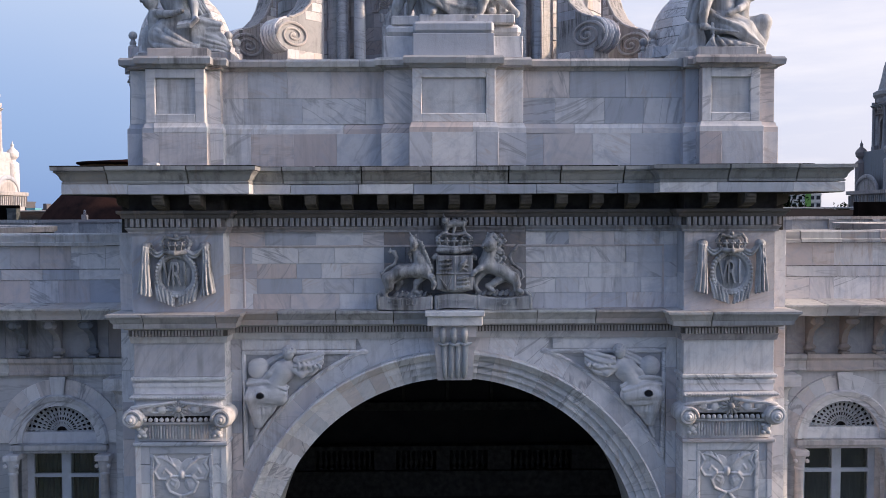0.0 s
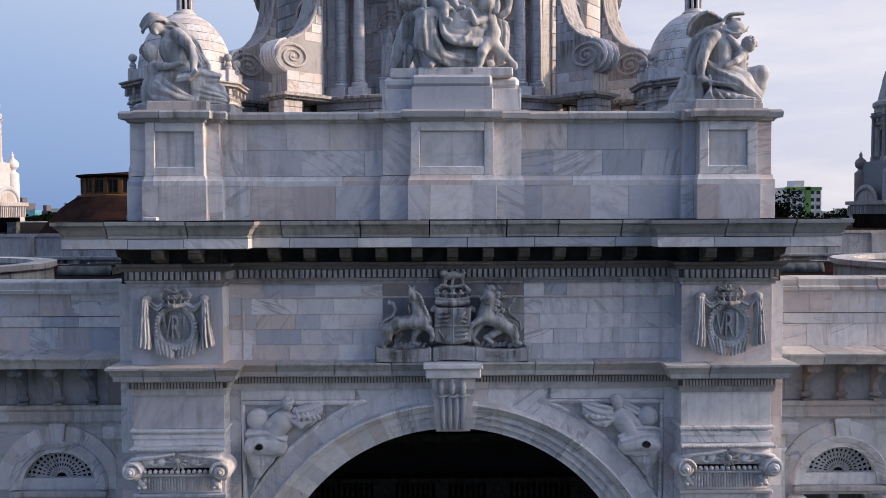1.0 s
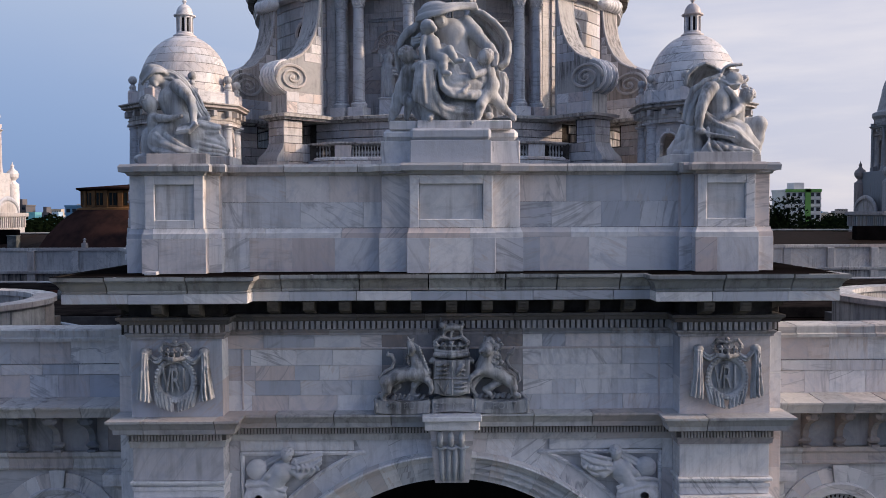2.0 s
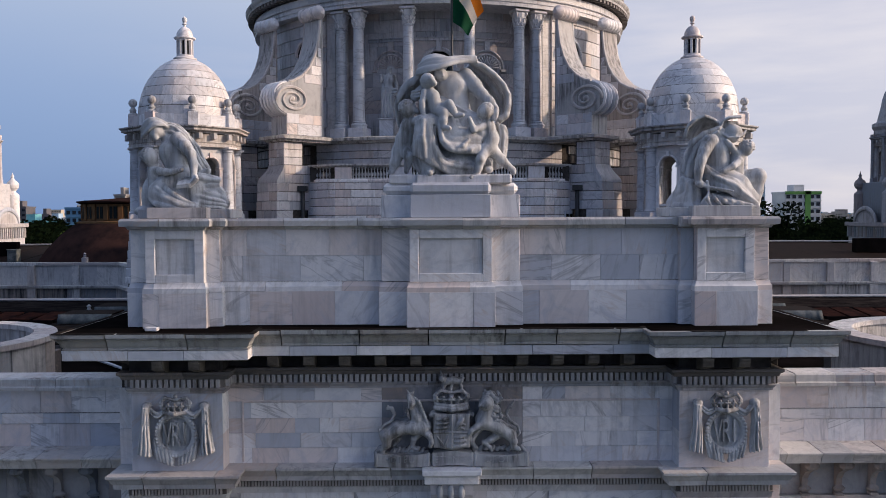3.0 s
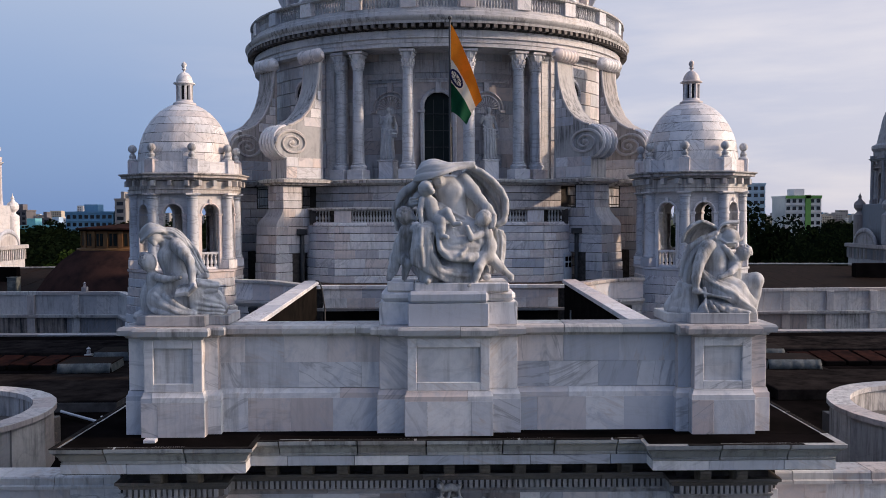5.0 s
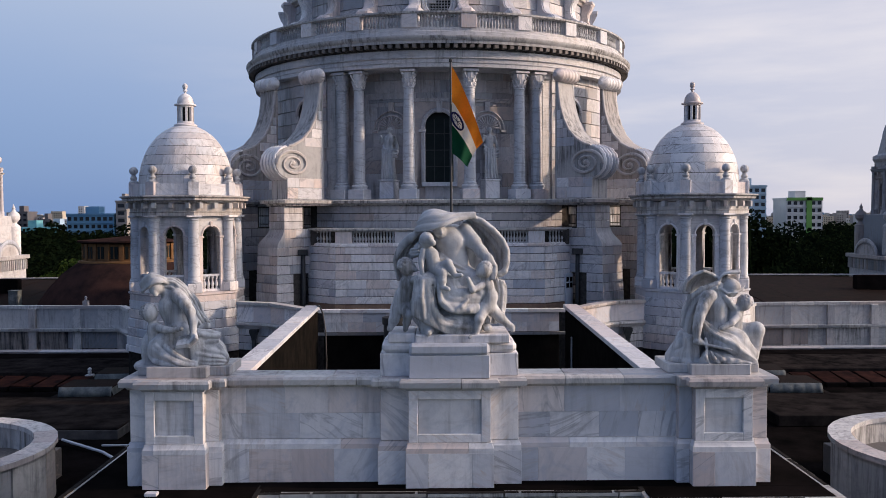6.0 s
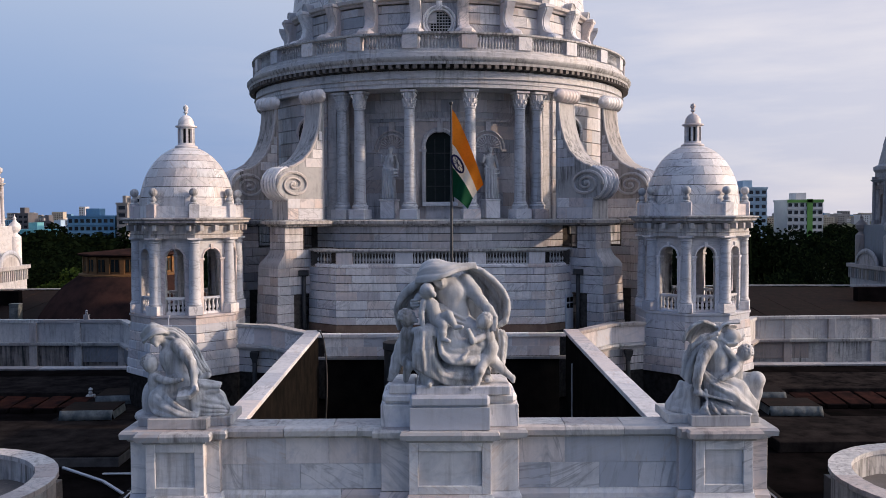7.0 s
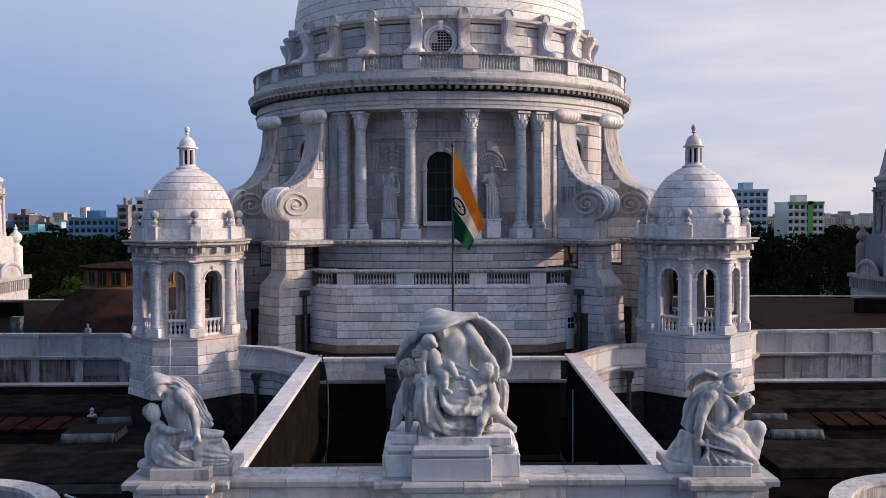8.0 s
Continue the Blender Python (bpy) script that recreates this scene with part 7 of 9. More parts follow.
        for j in range(4):
            placed("baluster", BAL_T, MARBLE_PALE, rail, -0.29 + 0.193 * j, 0, 18.44)
    bm = bmesh.new()
    octa(bm, [(1.9, 21.58), (2.42, 21.58), (2.42, 21.72), (2.46, 21.76), (2.40, 21.78), (2.40, 22.10), (2.1, 22.10)])
    part("frieze", bm, MARBLE_LIP, t, "", 20)
    bm = bmesh.new()
    octa(bm, [(2.2, 22.14), (2.48, 22.14), (2.52, 22.22), (2.72, 22.24), (2.72, 22.32), (2.82, 22.38), (2.82, 22.43), (2.3, 22.47)])
    part("cornice", bm, MARBLE_LIP, t, "", 20)
    bm = boxed(-0.085, 0.085, -0.22, 0.13, -0.12, 0.12, bevel=0.014)
    cube = bpy.data.meshes.new("cornice_block")
    bm.to_mesh(cube)
    bm.free()
    o = octagon(2.42)
    for k in range(8):
        (x0, y0), (x1, y1) = o[k - 1], o[k]
        for f in (0.12, 0.5, 0.88):
            placed("cornice_block", cube, MARBLE_OLD, t, x0 + (x1 - x0) * f, y0 + (y1 - y0) * f, 22.02, 45 * k)
    o = octagon(2.38)
    for k in range(8):
        ashlar(t, MARBLE, o[k - 1], o[k], [22.45, 22.95], 1.2, seed=140 + k, gap=0.006)
        x, y = octagon(2.22)[k]
        a = 22.5 + 45 * k
        bm = boxed(-0.22, 0.22, -0.2, 0.2, 22.45, 23.02)
        part("parapet_pier", bm, MARBLE, t).matrix_basis = pose(x, y, 0, 0, 0, a)
        bm = bmesh.new()
        lathe(bm, [(0.0, 23.0), (0.20, 23.0), (0.20, 23.06), (0.12, 23.12), (0.15, 23.22), (0.08, 23.34), (0.08, 23.38)] + [(0.185 * math.sin(radians(q)), 23.53 - 0.185 * math.cos(radians(q))) for q in range(30, 181, 25)], 14)
        part("ball_finial", bm, MARBLE_SOFT, t, "", 45).matrix_basis = pose(x, y, 0)
    bm = bmesh.new()
    octa(bm, [(2.26, 22.4), (2.26, 22.9), (0, 22.9)])
    part("parapet_core", bm, JOINT_AND_SHADE, t, "", 20)
    # dome of curved stones in courses
    bm = bmesh.new()
    lathe(bm, [(1.99, 22.6)] + [(1.985 * math.cos(radians(q)), 22.88 + 2.685 * math.sin(radians(q))) for q in range(0, 78, 7)], 40)
    dome = part("dome", bm, JOINT_AND_SHADE, t, "", 40)
    for i in range(8):
        count = (14, 14, 12, 12, 10, 10, 8, 6)[i]
        bm = bmesh.new()
        prof = [(2.025 * math.cos(q), 22.88 + 2.725 * math.sin(q)) for q in [(i + f) / 8 * radians(77) for f in (0.025, 0.05, 0.5, 0.95, 0.975)]]
        prof = [(prof[0][0] - 0.04, prof[0][1])] + prof + [(prof[-1][0] - 0.04, prof[-1][1])]
        half = 180.0 / count - 0.07
        lathe(bm, prof, 4, -half, half)
        me = bpy.data.meshes.new("dome_stone")
        bm.to_mesh(me)
        bm.free()
        me.polygons.foreach_set("use_smooth", [True] * len(me.polygons))
        me.set_sharp_from_angle(angle=radians(30))
        for k in range(count):
            placed("dome_stone", me, MARBLE_EVEN, dome, 0, 0, 0, 360 * (k + 0.5 * (i % 2)) / count)
    bm = bmesh.new()
    lathe(bm, [(0.40, 25.50), (0.50, 25.54), (0.50, 25.60), (0.38, 25.66), (0.36, 25.74), (0.0, 25.74)], 24)
    lantern = part("lantern", bm, MARBLE, t, "", 35)
    for k in range(8):
        a = radians(22.5 + 45 * k)
        bm = boxed(-0.05, 0.05, -0.06, 0.06, 25.70, 26.38, bevel=0.008)
        part("lantern_post", bm, MARBLE, lantern).matrix_basis = pose(0.30 * math.sin(a), -0.30 * math.cos(a), 0, 0, 0, 22.5 + 45 * k)
    bm = bmesh.new()
    lathe(bm, [(0.22, 25.7), (0.22, 26.4)], 12)
    part("lantern_core", bm, DARK, lantern)
    bm = bmesh.new()
    lathe(bm, [(0.26, 26.36), (0.36, 26.38), (0.36, 26.42), (0.47, 26.45), (0.47, 26.50), (0.36, 26.53)] + [(0.36 * math.cos(radians(q)), 26.53 + 0.46 * math.sin(radians(q))) for q in range(10, 80, 12)] + [(0.05, 26.99), (0.05, 27.05), (0.11, 27.10), (0.07, 27.16), (0.12, 27.28), (0.10, 27.38), (0.0, 27.46)], 20)
    part("lantern_cap", bm, MARBLE, lantern, "", 35)
    return t


left_turret = turret()
bm = bmesh.new()
tube(bm, [(-11.42, 20.78, 18.38), (-11.42, 20.66, 18.20), (-11.43, 20.60, 16.9), (-11.44, 20.58, 15.9)], 0.022, 6)
tagged(part("cable", bm, PAINT, None, "thin pale cable running down the turret foot"), category="cable")
left_turret.matrix_basis = pose(-11.27, 23.15, 0)
copy_thing(left_turret, pose(11.22, 23.15, 0))

# ---- the great drum ----
DX, DY = -0.02, 35.4
drum = thing("drum", "round white marble drum with columns, cornice and balustrade", "dome drum", kind="structure", at=(DX, DY, 0))


def polar(r, a, z=0.0):
    return Vector((r * math.sin(radians(a)), -r * math.cos(radians(a)), z))


# stone courses of the wall in pieces round the front
def ring_stones(parent, mat, r, rows, a0, a1, length, seed, holes=(), gap=0.012, chamfer=0.012):
    rng = random.Random(seed)
    for z0, z1 in zip(rows, rows[1:]):
        step = math.degrees(length / r)
        a = a0 - step * rng.uniform(0, 0.8)
        while a < a1:
            w = step * rng.uniform(0.75, 1.25)
            lo, hi = max(a, a0), min(a + w, a1)
            if hi - lo > 0.15 * step and not any(h0 < (lo + hi) / 2 < h1 and k0 < (z0 + z1) / 2 < k1 for h0, h1, k0, k1 in holes):
                mid = (lo + hi) / 2
                p = polar(r * math.cos(radians((hi - lo) / 2)), mid)
                stone(parent, mat, (p.x, p.y, (z0 + z1) / 2), polar(1, mid), radians(hi - lo) * r - gap * 0.7, z1 - z0 - gap * 2.2, 0.12, c=chamfer)
            a += w


bm = bmesh.new()
lathe(bm, [(8.6, 22.2), (8.6, 28.6), (8.0, 28.6), (8.0, 33.0)], 96)
part("core", bm, JOINT_AND_SHADE, drum, "", 20)
R_WALL = 8.80
ring_stones(drum, MARBLE_NICHE, R_WALL, [22.3, 22.95, 23.6, 24.25, 24.9, 25.55, 26.2, 26.85, 27.5, 28.1, 28.5], -34, 34, 1.1, 150, holes=((-7.5, 7.5, 22.9, 26.8),), gap=0.005, chamfer=0.006)
ring_stones(drum, MARBLE_HIGH, R_WALL + 1.1, [22.3, 22.95, 23.6, 24.25, 24.9, 25.55, 26.2, 26.85, 27.5, 28.1, 28.5], 34, 110, 1.2, 151)
ring_stones(drum, MARBLE_HIGH, R_WALL + 1.1, [22.3, 22.95, 23.6, 24.25, 24.9, 25.55, 26.2, 26.85, 27.5, 28.1, 28.5], -110, -34, 1.2, 152)
bm = bmesh.new()
lathe(bm, [(8.5, 28.45), (10.42, 28.45), (10.42, 28.62), (10.46, 28.64), (10.46, 28.80), (10.54, 28.85), (10.50, 28.89), (10.44, 28.91), (10.44, 29.22), (9.5, 29.24)], 160)
part("entablature", bm, MARBLE_RUN, drum, "", 30)
# modillions coloured dark for the shade under the drum cornice
bm = bmesh.new()
for k in range(176):
    a = 360 * k / 176
    p = polar(10.62, a, 29.37)
    bmesh.ops.create_cube(bm, size=1.0, matrix=pose(*p, 0, 0, a) @ Matrix.Diagonal((0.19, 0.36, 0.16, 1)))
part("modillion_course", bm, SOOT_AND_SHADE, drum, "", 0, "stuff")
bm = bmesh.new()
lathe(bm, [(9.5, 29.462), (10.82, 29.462), (10.83, 29.58), (10.88, 29.63), (10.93, 29.74), (10.93, 29.80), (10.62, 29.86), (9.0, 29.88)], 160)
part("cornice", bm, MARBLE_LIP, drum, "", 30)
# dark ring that paints in the shade beneath the drum cornice
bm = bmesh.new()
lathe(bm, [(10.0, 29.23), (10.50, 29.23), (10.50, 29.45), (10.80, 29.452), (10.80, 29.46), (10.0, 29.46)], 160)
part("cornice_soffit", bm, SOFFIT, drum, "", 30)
# balustrade of the gallery
bm = bmesh.new()
lathe(bm, [(10.15, 29.86), (10.56, 29.86), (10.56, 30.06), (10.52, 30.10), (10.52, 30.24), (10.20, 30.24)], 160)
part("gallery_plinth", bm, MARBLE_RUN, drum, "", 30)
bm = bmesh.new()
lathe(bm, [(10.20, 30.86), (10.56, 30.86), (10.64, 30.90), (10.64, 30.98), (10.24, 31.03), (10.14, 30.92), (10.20, 30.86)], 160)
part("gallery_rail", bm, MARBLE_LIP, drum, "", 30)
BAL_D = baluster_mesh(0.63, 0.072)
for k in range(24):
    a = 15.0 * k + 7.5
    if 105 < a < 255:
        continue
    bm = boxed(-0.36, 0.36, -0.20, 0.20, 30.235, 30.87)
    p = polar(10.40, a)
    part("gallery_pier", bm, MARBLE, drum).matrix_basis = pose(p.x, p.y, 0, 0, 0, a)
    for j in range(12):
        b = a + 2.85 + 0.845 * j
        p = polar(10.38, b)
        placed("baluster", BAL_D, MARBLE_SOFT, drum, p.x, p.y, 30.235, b)
# columns
shaft = bmesh.new()
lathe(shaft, [(0.0, 22.80), (0.43, 22.80), (0.43, 22.88), (0.46, 22.94), (0.43, 23.00), (0.36, 23.04), (0.39, 23.09), (0.325, 23.14), (0.32, 24.4), (0.315, 25.5), (0.275, 27.50), (0.31, 27.53), (0.31, 27.57), (0.27, 27.60), (0.28, 27.85), (0.34, 28.0), (0.0, 28.3)], 24)
COLUMN = bpy.data.meshes.new("column_shaft")
shaft.to_mesh(COLUMN)
shaft.free()
COLUMN.polygons.foreach_set("use_smooth", [True] * len(COLUMN.polygons))
COLUMN.set_sharp_from_angle(angle=radians(35))
bm = bmesh.new()
for row, (z, r, h) in enumerate(((27.68, 0.29, 0.15), (27.88, 0.32, 0.17))):
    for k in range(8):
        a = 2 * math.pi * (k + 0.5 * row) / 8
        ball(bm, (r * math.cos(a), r * math.sin(a), z), (0.075, 0.075, h * 0.6), sub=1)
        ball(bm, ((r + 0.06) * math.cos(a), (r + 0.06) * math.sin(a), z + h * 0.5), 0.045, sub=1)
for k in range(4):
    a = math.pi / 4 + math.pi / 2 * k
    ball(bm, (0.43 * math.cos(a), 0.43 * math.sin(a), 28.19), (0.085, 0.085, 0.085), sub=1)
    tube(bm, [(0.30 * math.cos(a), 0.30 * math.sin(a), 27.97), (0.43 * math.cos(a), 0.43 * math.sin(a), 28.2)], 0.045, 5)
lathe(bm, [(0.29, 27.6), (0.36, 28.2), (0.36, 28.27)], 12)
box(bm, -0.42, 0.42, -0.42, 0.42, 28.28, 28.40, 0.02)
CAPITAL = bpy.data.meshes.new("capital")
bm.to_mesh(CAPITAL)
bm.free()
for a in (-28.3, -22.7, -8.3, 8.3, 22.7, 28.3):
    p = polar(9.95, a)
    slim = pose(p.x, p.y, 0, 0, 0, a) @ Matrix.Diagonal((0.87, 0.87, 1, 1))
    placed("column_shaft", COLUMN, COLUMN_STONE, drum, p.x, p.y, 0, a).matrix_basis = slim
    placed("capital", CAPITAL, MARBLE_PALE, drum, p.x, p.y, 0, a).matrix_basis = slim
    bm = boxed(-0.42, 0.42, -0.42, 0.42, 22.32, 22.80, bevel=0.02)
    part("pedestal", bm, MARBLE, drum).matrix_basis = pose(p.x, p.y, 0, 0, 0, a)
for a in (-33.6, 33.6):
    p = polar(9.45, a)
    bm = boxed(-0.45, 0.45, -0.35, 0.9, 22.32, 28.45)
    part("pilaster", bm, MARBLE_RUN, drum).matrix_basis = pose(p.x, p.y, 0, 0, 0, a)
    part("pilaster_cap", boxed(-0.5, 0.5, -0.36, 0.3, 28.0, 28.2), MARBLE_OLD, drum).matrix_basis = pose(p.x, p.y, 0, 0, 0, a)
# arched central window and the niches
wy = -R_WALL - 0.03
winc = thing("window_3", "tall arched dark window between the columns", "window", kind="structure", at=(DX, DY + wy, 0))
# the window's glass, a matt dark sheet in place of a reflecting pane
part("shutter", boxed(-0.70, 0.70, 0.16, 0.18, 23.15, 26.7, bevel=0), DULL_PANE, winc)
bm = bmesh.new()
ring = [(-0.78, 23.1)] + [(-0.78 * math.cos(math.pi * i / 16), 25.86 + 0.78 * math.sin(math.pi * i / 16)) for i in range(17)] + [(0.78, 23.1)]
for (x0, z0), (x1, z1) in zip(ring, ring[1:]):
    tube(bm, [(x0, -0.06, z0), (x1, -0.06, z1)], 0.11, 6)
box(bm, -0.14, 0.14, -0.26, 0.0, 26.50, 27.04, 0.02)
box(bm, -1.62, 1.62, -0.10, 0.03, 27.03, 27.15, 0.01)
box(bm, -1.62, 1.62, -0.15, 0.03, 27.15, 27.20, 0.01)
box(bm, -1.0, -0.65, -0.2, 0.1, 25.56, 25.70, 0.01)
box(bm, 0.65, 1.0, -0.2, 0.1, 25.56, 25.70, 0.01)
part("arch_trim", bm, MARBLE_NICHE, winc, "", 40)
bm = bmesh.new()
pts = [(-1.7, 22.9), (-0.70, 22.9)] + [(-0.70 * math.cos(math.pi * i / 16), 25.86 + 0.70 * math.sin(math.pi * i / 16)) for i in range(17)] + [(0.70, 22.9), (1.7, 22.9)]
vf = [(bm.verts.new((x, 0.0, z)), bm.verts.new((x, 0.0, 27.02)), bm.verts.new((x, 0.35, z))) for x, z in pts]
for j, (p, q) in enumerate(zip(vf, vf[1:])):
    if abs(p[0].co.x - q[0].co.x) > 1e-5:
        bm.faces.new((p[0], q[0], q[1], p[1]))
    if 0 < j < len(vf) - 2:
        bm.faces.new((p[0], p[2], q[2], q[0]))
part("surround", bm, MARBLE_NICHE, winc, "", 25)
for z in (23.9, 24.7, 25.5):
    part("glazing_bar", boxed(-0.70, 0.70, 0.13, 0.16, z, z + 0.04, bevel=0), IRON, winc)
for x in (-0.24, 0.24):
    part("glazing_bar", boxed(x - 0.02, x + 0.02, 0.13, 0.16, 23.15, 26.2, bevel=0), IRON, winc)
part("sill", boxed(-0.85, 0.85, -0.35, 0.2, 22.95, 23.15), MARBLE, winc)
for s in (-1, 1):
    a = s * 15.3
    p = polar(R_WALL - 0.02, a)
    niche = thing("niche", "shell-headed marble wall niche", "niche", "drum niches", kind="structure", at=(DX + p.x, DY + p.y, 0))
    niche.rotation_euler = (0, 0, radians(a))
    bm = bmesh.new()
    for r, w in ((0.66, 0.06), (0.86, 0.05)):
        for i in range(14):
            tube(bm, [(-r * math.cos(math.pi * j / 14), -0.06, 25.75 + r * math.sin(math.pi * j / 14)) for j in (i, i + 1)], w, 5)
    for i in range(13):
        t = math.pi * (i + 0.5) / 13
        tube(bm, [(-r * math.cos(t), -0.05, 25.75 + r * math.sin(t)) for r in (0.18, 0.60)], [0.02, 0.05], 5)
    box(bm, -0.98, -0.70, -0.14, 0.0, 25.60, 25.72, 0.01)
    box(bm, 0.70, 0.98, -0.14, 0.0, 25.60, 25.72, 0.01)
    box(bm, -0.13, 0.13, -0.14, 0.0, 26.60, 27.04, 0.01)
    part("shell_head", bm, MARBLE_NICHE, niche, "", 40)
    bm = bmesh.new()
    box(bm, -1.15, 1.15, -0.09, 0.0, 27.03, 27.15, 0.01)
    box(bm, -1.15, 1.15, -0.14, 0.0, 27.15, 27.20, 0.01)
    part("niche_mould", bm, MARBLE_NICHE, niche)
    bm = bmesh.new()
    box(bm, -0.36, 0.36, -0.86, -0.05, 22.35, 23.20, 0.02)
    box(bm, -0.40, 0.40, -0.93, -0.05, 23.20, 23.28, 0.02)
    part("niche_pedestal", bm, MARBLE, niche)
    c = Clay((-0.75, -1.0, 23.25), (0.75, -0.1, 26.4), 0.024)
    c.egg((0.02, -0.48, 26.06), (0.13, 0.15, 0.17), 0, 0.04)
    curls(c, (0.02, -0.46, 26.08), 0.13, 40, 71 + s)
    c.limb([(0.02, -0.48, 25.92), (0.0, -0.46, 25.75)], [0.08, 0.11], 0.06)
    c.egg((0, -0.46, 25.50), (0.30, 0.19, 0.30), 0, 0.1)
    c.limb([(-0.02, -0.48, 25.35), (-0.04, -0.50, 24.85)], [0.22, 0.27], 0.1)
    c.limb([(-0.27, -0.48, 25.66), (-0.46, -0.56, 25.38), (-0.40, -0.66, 25.72)], [0.10, 0.085, 0.065], 0.05)
    c.limb([(0.27, -0.48, 25.66), (0.42, -0.46, 25.20), (0.48, -0.58, 24.80)], [0.10, 0.085, 0.07], 0.05)
    c.done(0.02)
    c.limb([(0.0, -0.5, 24.95), (0.02, -0.5, 24.2), (0.06, -0.5, 23.35)], [0.27, 0.28, 0.32], 0.1)
    c.cloth([(-0.30, -0.62, 25.0), (-0.32, -0.70, 24.2), (-0.34, -0.70, 23.35)], [(0.30, -0.62, 24.9), (0.30, -0.72, 24.2), (0.40, -0.70, 23.35)], 4.5, 0.05, 0.06, (0, -0.14, 0), 0.05, 80 + s)
    c.cloth([(-0.32, -0.55, 25.25), (0.0, -0.74, 24.9), (0.44, -0.60, 25.0)], [(-0.34, -0.60, 24.75), (0.0, -0.80, 24.5), (0.48, -0.62, 24.55)], 2.5, 0.04, 0.06, (0, -0.03, 0), 0.05, 83 + s)
    c.done(0.02)
    st = linked("niche_statue", c.skin("niche_statue"), MARBLE_SOFT, None, "", 0)
    st.matrix_basis = pose(niche.location.x, niche.location.y, 23.27, 0, 0, a) @ Matrix.Diagonal((0.9, 0.9, 0.86, 1)) @ pose(0, 0.05, -23.27)
    tagged(st, "white marble standing robed statue in a niche", "statue", "niche statues")

# ledge and podium under the drum
bm = bmesh.new()
lathe(bm, [(8.5, 22.02), (10.85, 22.02), (10.92, 22.10), (11.15, 22.13), (11.18, 22.25), (11.0, 22.30), (8.5, 22.34)], 160)
part("drum_ledge", bm, MARBLE_LIP, drum, "", 30)
ring_stones(drum, MARBLE_HIGH, 10.75, [20.95, 21.30, 21.66, 22.02], -33.5, 33.5, 1.3, 160, gap=0.012, chamfer=0.02)
bm = bmesh.new()
lathe(bm, [(10.66, 13.0), (10.66, 22.1), (9.0, 22.1)], 120)
for s in (-1, 1):
    ring_stones(drum, STAINED, 10.75, [15.1 + 0.43 * k for k in range(17)], *sorted((s * 36, s * 105)), 1.4, 161, gap=0.02, chamfer=0.02)
part("podium_core", bm, JOINT_AND_SHADE, drum, "", 20)
podium = thing("podium", "banded white marble podium below the drum", "podium", kind="structure", at=(DX, 0, 0))
PODF = [(-6.15, 25.0), (-4.75, 23.72), (4.75, 23.72), (6.15, 25.0)]
rows = [17.53, 17.87, 18.22, 18.64, 19.05, 19.43, 19.80, 20.14]
for i, (a, c) in enumerate(zip(PODF, PODF[1:])):
    ashlar(podium, MARBLE, a, c, rows, 1.05, seed=170 + i, gap=0.022, chamfer=0.022, depth=0.14, proud=0.02)
door = thing("door_1", "small pale blue-white door with four dark panes", "door", at=(5.96, 24.78, 17.2))
door.rotation_euler = (0, 0, radians(42.2))
leaf = part("leaf", boxed(-0.26, 0.26, -0.06, 0.02, 0.0, 1.62), PAINT, door)
for x in (-0.12, 0.12):
    for z in (1.08, 1.36):
        part("pane", boxed(x - 0.095, x + 0.095, -0.068, -0.055, z - 0.11, z + 0.11, bevel=0), GLASS, leaf)
part("lower_panel", boxed(-0.2, 0.2, -0.075, -0.05, 0.12, 0.85), PAINT, leaf)
course("podium_base", PODF, [(-0.2, 17.2), (0.05, 17.2), (0.05, 17.52), (-0.2, 17.52)], plain("brown_base_stone", (0.20, 0.13, 0.10), (0.28, 0.20, 0.15), 2.0, 0.8), podium, 1.6, 0.01, 175)
course("podium_core", PODF, [(-1.0, 14.0), (-0.06, 14.0), (-0.06, 20.14), (-1.0, 20.14)], JOINT_AND_SHADE, podium, 99, 0)
course("sill_length", PODF, [(-0.5, 20.15), (0.04, 20.15), (0.04, 20.25), (0.0, 20.30), (-0.5, 20.30)], MARBLE, podium, 1.4, 0.01, 176)
course("rail_length", PODF, [(-0.5, 20.84), (0.04, 20.84), (0.10, 20.90), (0.10, 20.97), (-0.5, 20.99)], MARBLE_LIP, podium, 1.4, 0.01, 177)
BAL_P = baluster_mesh(0.54, 0.062)
for x0, x1 in ((-4.75, -4.0), (-2.06, -1.26), (1.26, 2.06), (4.0, 4.75)):
    part("parapet_pier", boxed(x0, x1, 23.72, 24.1, 20.30, 20.84), MARBLE, podium)
for x0, x1, n in ((-4.0, -2.06, 14), (-1.26, 1.26, 16), (2.06, 4.0, 14)):
    for k in range(n):
        placed("baluster", BAL_P, MARBLE_SOFT, podium, x0 + (x1 - x0) * (k + 0.5) / n, 23.86, 20.30)
for s in (-1, 1):
    for k in range(7):
        f = 0.2 + 0.68 * k / 6
        placed("baluster", BAL_P, MARBLE_SOFT, podium, s * (4.75 + 1.4 * f), 23.86 + 1.28 * f, 20.30)
# dark sheet that stands for the shade behind the balusters
part("parapet_back", boxed(-6.0, 6.0, 24.66, 24.70, 20.2, 20.9), JOINT_AND_SHADE, podium)


